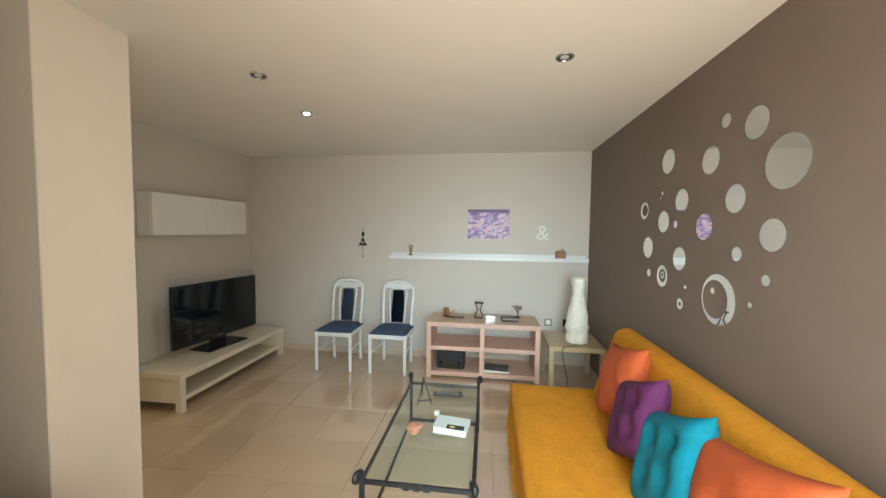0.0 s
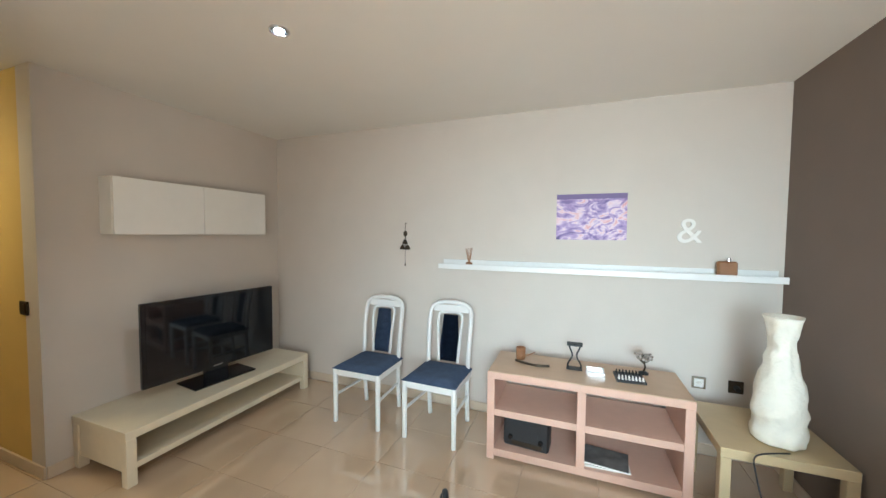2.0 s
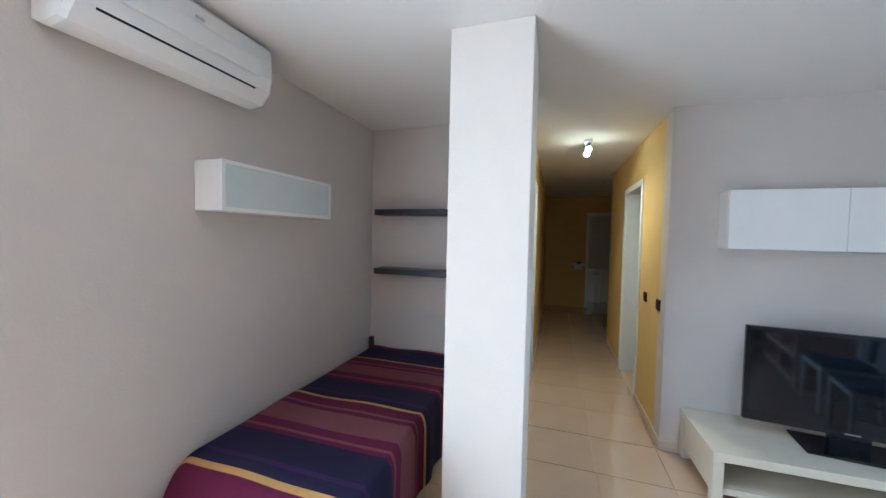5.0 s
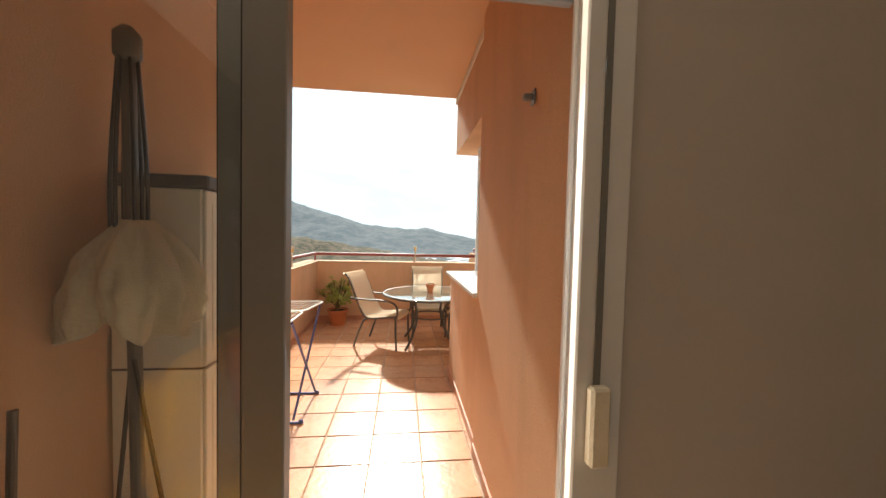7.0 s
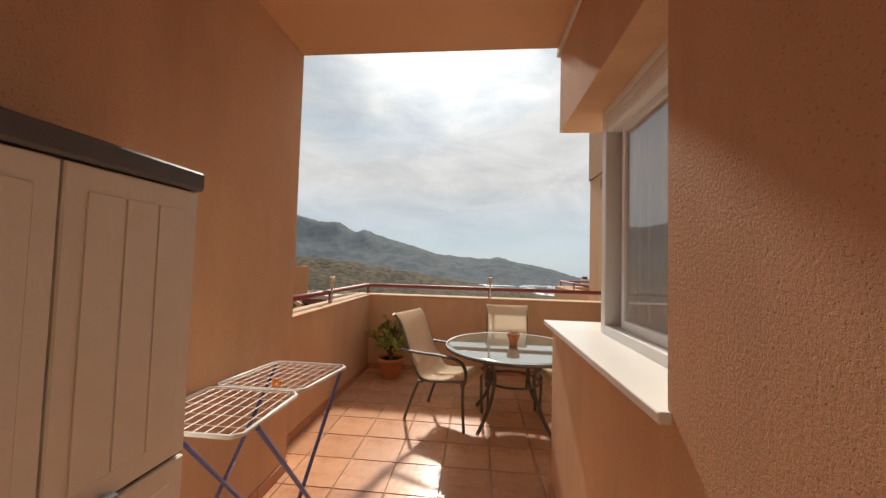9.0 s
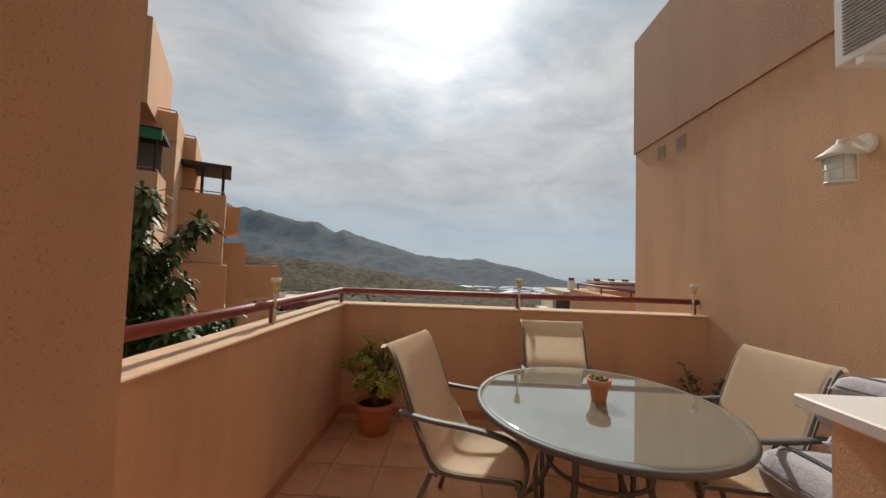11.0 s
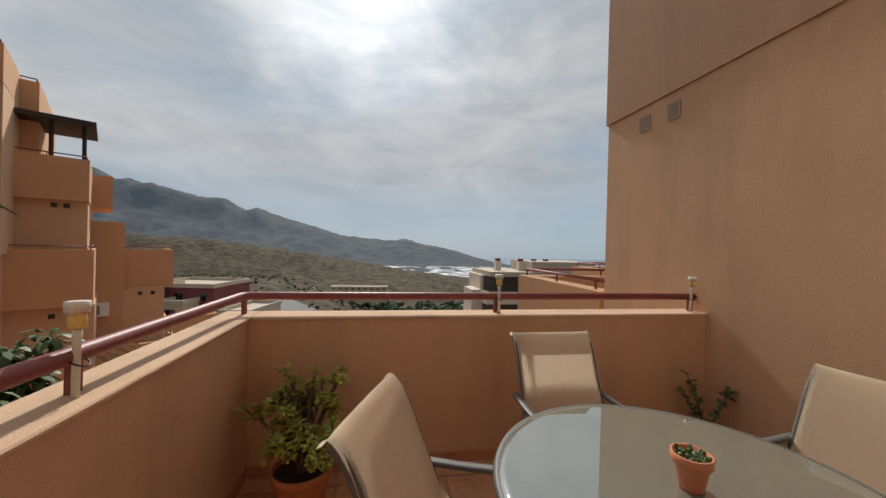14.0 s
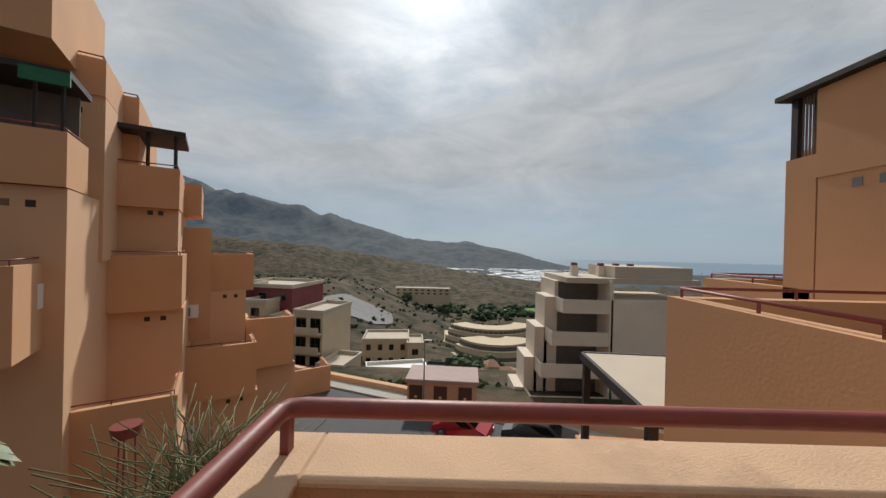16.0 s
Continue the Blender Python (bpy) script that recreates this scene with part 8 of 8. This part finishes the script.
def pale_block():
    t = thing("weathered_apartments", (0, 0, 0), "weathered pale concrete apartment block with open balconies", "apartment building")
    m = M["pale_wall"]
    part("wall", boxes((-20, -12.6, -40, -33.2, -14, -2.4)), m, t)
    part("wall", boxes((-12.6, -8.6, -40, -35.5, -14, -1.1)), m, t)
    part("roof", boxes((-20.2, -9.0, -40.2, -33.6, -1.1, -0.65), (-19.8, -13.2, -39.5, -34.0, -0.65, 0.35)), M["roof_flat"], t)
    for i in range(5):
        z = -3.4 - i * 2.7
        x1 = -8.6 + i * 0.85
        b = part("balcony", boxes((-12.6, x1, -35.5, -33.3, z - 0.2, z), (-12.6, x1, -33.42, -33.3, z, z + 0.95), (x1 - 0.12, x1, -35.5, -33.42, z, z + 0.95)), m, t)
        # dark sheet on the wall paints the shade inside the balcony
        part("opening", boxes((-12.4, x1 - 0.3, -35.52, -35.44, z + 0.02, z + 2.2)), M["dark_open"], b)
        part("side_wall", boxes((-12.75, -12.5, -35.5, -33.2, z - 0.2, z + 2.6)), m, t)
        part("stepped_wall", boxes((x1 - 0.2, x1 + 0.9, -38.5, -35.3, -16, z + 0.9)), m, t)
    for x in (-10.5, -12.9, -14.3, -15.6):
        c = part("chimney", boxes((x - 0.28, x + 0.28, -36.4, -35.8, -0.65, 0.3)), m, t)
        part("cap", boxes((x - 0.22, x + 0.22, -36.3, -35.9, 0.3, 0.55)), M["maroon"], c)


pale_block()


# ---- the tree and the feathery shrub beside the terrace ----
def leafy_tree():
    t = thing("mango_tree", (3.27, -4.50, GROUND), "tall tree with long dark green leaves beside the parapet", "tree")
    r2 = random.Random(21)
    bm = bmesh.new()
    pts = bend([(0, 0, 0), (0.1, 0.05, 3), (-0.05, 0.0, 6.5), (0.05, 0.1, 10.2), (0.0, 0.0, 12.3)], 4)
    for a, b in zip(pts, pts[1:]):
        k = a.z / 12.4
        rod(bm, a, b + (b - a) * 0.05, 0.13 * (1 - 0.85 * k), 0.13 * (1 - 0.85 * (b.z / 12.4)), 8)
    part("trunk", bm, M["bark"], t)
    tips = []
    limbs = bmesh.new()
    for i in range(66):
        z = r2.uniform(9.3, 12.2)
        a = r2.uniform(0, 6.28)
        ln = r2.uniform(0.12, 0.38)
        p0 = Vector((0, 0, z - 0.4))
        p1 = Vector((math.cos(a) * ln, math.sin(a) * ln, z + r2.uniform(-0.1, 0.35)))
        tube(limbs, bend([p0, p0.lerp(p1, 0.5) + Vector((0, 0, 0.08)), p1], 3), 0.014, 5)
        tips += [p1, p0.lerp(p1, 0.7), p0.lerp(p1, 0.85)]
        for q in range(2):
            tips.append(p1 + Vector((r2.uniform(-0.12, 0.12), r2.uniform(-0.12, 0.12), r2.uniform(-0.2, 0.12))))
    for i in range(36):
        p1 = Vector((0.05 + r2.uniform(-0.3, 0.36), -0.78 + r2.uniform(-0.3, 0.36), 10.95 + r2.uniform(-0.6, 0.45)))
        tube(limbs, bend([Vector((0, 0, 10.0)), Vector((0.02, -0.32, 10.2)), p1], 3), 0.012, 5)
        tips += [p1, p1 + Vector((0.1, 0.1, -0.1)), p1 + Vector((-0.08, 0.05, 0.08))]
    part("branch", limbs, M["bark"], t)
    verts, faces = [], []
    for tip in tips:
        for k in range(36):
            d = Vector((r2.gauss(0, 1), r2.gauss(0, 1), r2.gauss(-0.25, 0.7))).normalized()
            side = d.cross(Vector((0, 0, 1))).normalized() * r2.uniform(0.014, 0.022)
            ln = r2.uniform(0.08, 0.15)
            o = tip + d * 0.02 + Vector((r2.uniform(-0.05, 0.05), r2.uniform(-0.05, 0.05), r2.uniform(-0.05, 0.05)))
            droop = Vector((0, 0, -0.035))
            b = len(verts)
            verts += [o, o + d * ln * 0.4 + side, o + d * ln * 0.4 - side, o + d * ln * 0.75 + side * 0.8 + droop * 0.5, o + d * ln * 0.75 - side * 0.8 + droop * 0.5, o + d * ln + droop]
            faces += [(b, b + 1, b + 2), (b + 1, b + 3, b + 4, b + 2), (b + 3, b + 5, b + 4)]
    me = bpy.data.meshes.new("foliage")
    me.from_pydata(verts, [], faces)
    me.materials.append(M["leaf"])
    f = new("foliage", me)
    f.parent = t
    f["kind"] = "stuff"


def feather_shrub():
    t = thing("feathery_shrub", (2.55, -6.0, GROUND), "feathery grey-green shrub rising beside the parapet", "shrub")
    r2 = random.Random(8)
    bm = bmesh.new()
    for i in range(5):
        rod(bm, (r2.uniform(-0.2, 0.2), r2.uniform(-0.2, 0.2), 0), (r2.uniform(-0.15, 0.15), r2.uniform(-0.15, 0.15), 10.6), 0.04, 0.015, 6)
    part("stem", bm, M["bark"], t)
    bm = bmesh.new()
    for i in range(1500):
        a, z0 = r2.uniform(0, 6.28), r2.uniform(9.8, 10.9)
        x0, y0 = r2.uniform(-0.25, 0.25), r2.uniform(-0.25, 0.25)
        ln = r2.uniform(0.25, 0.55)
        p = Vector((x0, y0, z0))
        q = p + Vector((math.cos(a) * ln * 0.8, math.sin(a) * ln * 0.8, ln * r2.uniform(0.4, 1.0)))
        tube(bm, [p, p.lerp(q, 0.5) + Vector((0, 0, 0.05)), q], 0.0032, 3)
    f = part("foliage", bm, mat("feather_green", (0.16, 0.17, 0.08), 0.8, scale=3, vary=0.3), t)
    f["kind"] = "stuff"


leafy_tree()
feather_shrub()

# ---- floor tiles ----
def tile_field(parent, name, x0, x1, y0, y1, pitch, gap, z, thick, material, keep=lambda x, y: True, tilt=0.0, ox=0.0, oy=0.0):
    w = pitch - gap
    base = mesh_of(name, boxes((-w / 2, w / 2, -w / 2, w / 2, -thick, 0.0), bevel=0.0015 if tilt == 0 else 0.004), material)
    cuts = {}
    i0, i1 = math.floor((x0 - ox) / pitch), math.ceil((x1 - ox) / pitch)
    j0, j1 = math.floor((y0 - oy) / pitch), math.ceil((y1 - oy) / pitch)
    for i in range(i0, i1):
        for j in range(j0, j1):
            cx, cy = ox + (i + 0.5) * pitch, oy + (j + 0.5) * pitch
            a, b = max(cx - w / 2, x0), min(cx + w / 2, x1)
            c, d = max(cy - w / 2, y0), min(cy + w / 2, y1)
            if b - a < 0.02 or d - c < 0.02 or not keep((a + b) / 2, (c + d) / 2):
                continue
            key = (round(b - a, 3), round(d - c, 3))
            if abs(key[0] - w) < 0.002 and abs(key[1] - w) < 0.002:
                me = base
            else:
                if key not in cuts:
                    cuts[key] = mesh_of(name, boxes((-key[0] / 2, key[0] / 2, -key[1] / 2, key[1] / 2, -thick, 0.0)), material)
                me = cuts[key]
            ob = new(name, me)
            ob.parent = parent
            ob.location = ((a + b) / 2, (c + d) / 2, z + random.uniform(0, tilt) * 0.15)
            ob.rotation_euler = (random.uniform(-tilt, tilt), random.uniform(-tilt, tilt), 0)


floor_ob = bpy.data.objects["floor"]
terrace_ob = bpy.data.objects["terrace_floor"]
tile_field(floor_ob, "floor_tile", XL, XR, YD, YB, 0.45, 0.003, 0.0, 0.005, M["marble"], ox=-0.1, oy=0.05)
tile_field(floor_ob, "floor_tile", -9.2, XL - 0.003, 1.78, 2.774, 0.45, 0.003, 0.0, 0.005, M["marble"], ox=-0.1, oy=0.05)
tile_field(floor_ob, "floor_tile", -9.2, -5.6, 2.776, 4.2, 0.45, 0.003, 0.0, 0.005, M["marble"], ox=-0.1, oy=0.05)
tile_field(terrace_ob, "terrace_tile", -0.25, TX1, TYE, 0.03, 0.345, 0.008, FLOOR_T, 0.007, M["terracotta"], tilt=0.002, ox=0.13, oy=-1.53)
tile_field(terrace_ob, "terrace_tile", TXR, TX2, TYP, TYE, 0.345, 0.008, FLOOR_T, 0.007, M["terracotta"], tilt=0.002, ox=0.13, oy=-1.53)


def skirting_run(x0, y0, x1, y1, nx, ny):
    n = max(1, round(math.hypot(x1 - x0, y1 - y0) / 0.33))
    par = bpy.data.objects["terrace_floor"]
    for k in range(n):
        ax, ay = x0 + (x1 - x0) * k / n, y0 + (y1 - y0) * k / n
        bx, by = x0 + (x1 - x0) * (k + 1) / n, y0 + (y1 - y0) * (k + 1) / n
        g = 0.003
        dx, dy = (g if x1 != x0 else 0) * (1 if x1 > x0 else -1), (g if y1 != y0 else 0) * (1 if y1 > y0 else -1)
        part("skirting_tile", boxes((ax + dx, bx - dx + nx * 0.012, ay + dy, by - dy + ny * 0.012, FLOOR_T, FLOOR_T + 0.075)), M["skirting_t"], par)


skirting_run(TX1, 0.0, TX1, TYE, -1, 0)
skirting_run(TX2, TYE - 0.02, TX2, TYP, -1, 0)
skirting_run(TX2 - 0.02, TYP, TXR, TYP, 0, 1)
skirting_run(TXR, TYP + 0.02, TXR, -2.72, 1, 0)
skirting_run(-0.232, 0.0, -0.232, -1.25, 1, 0)
skirting_run(-0.25, -1.26, -0.25, -2.70, 1, 0)
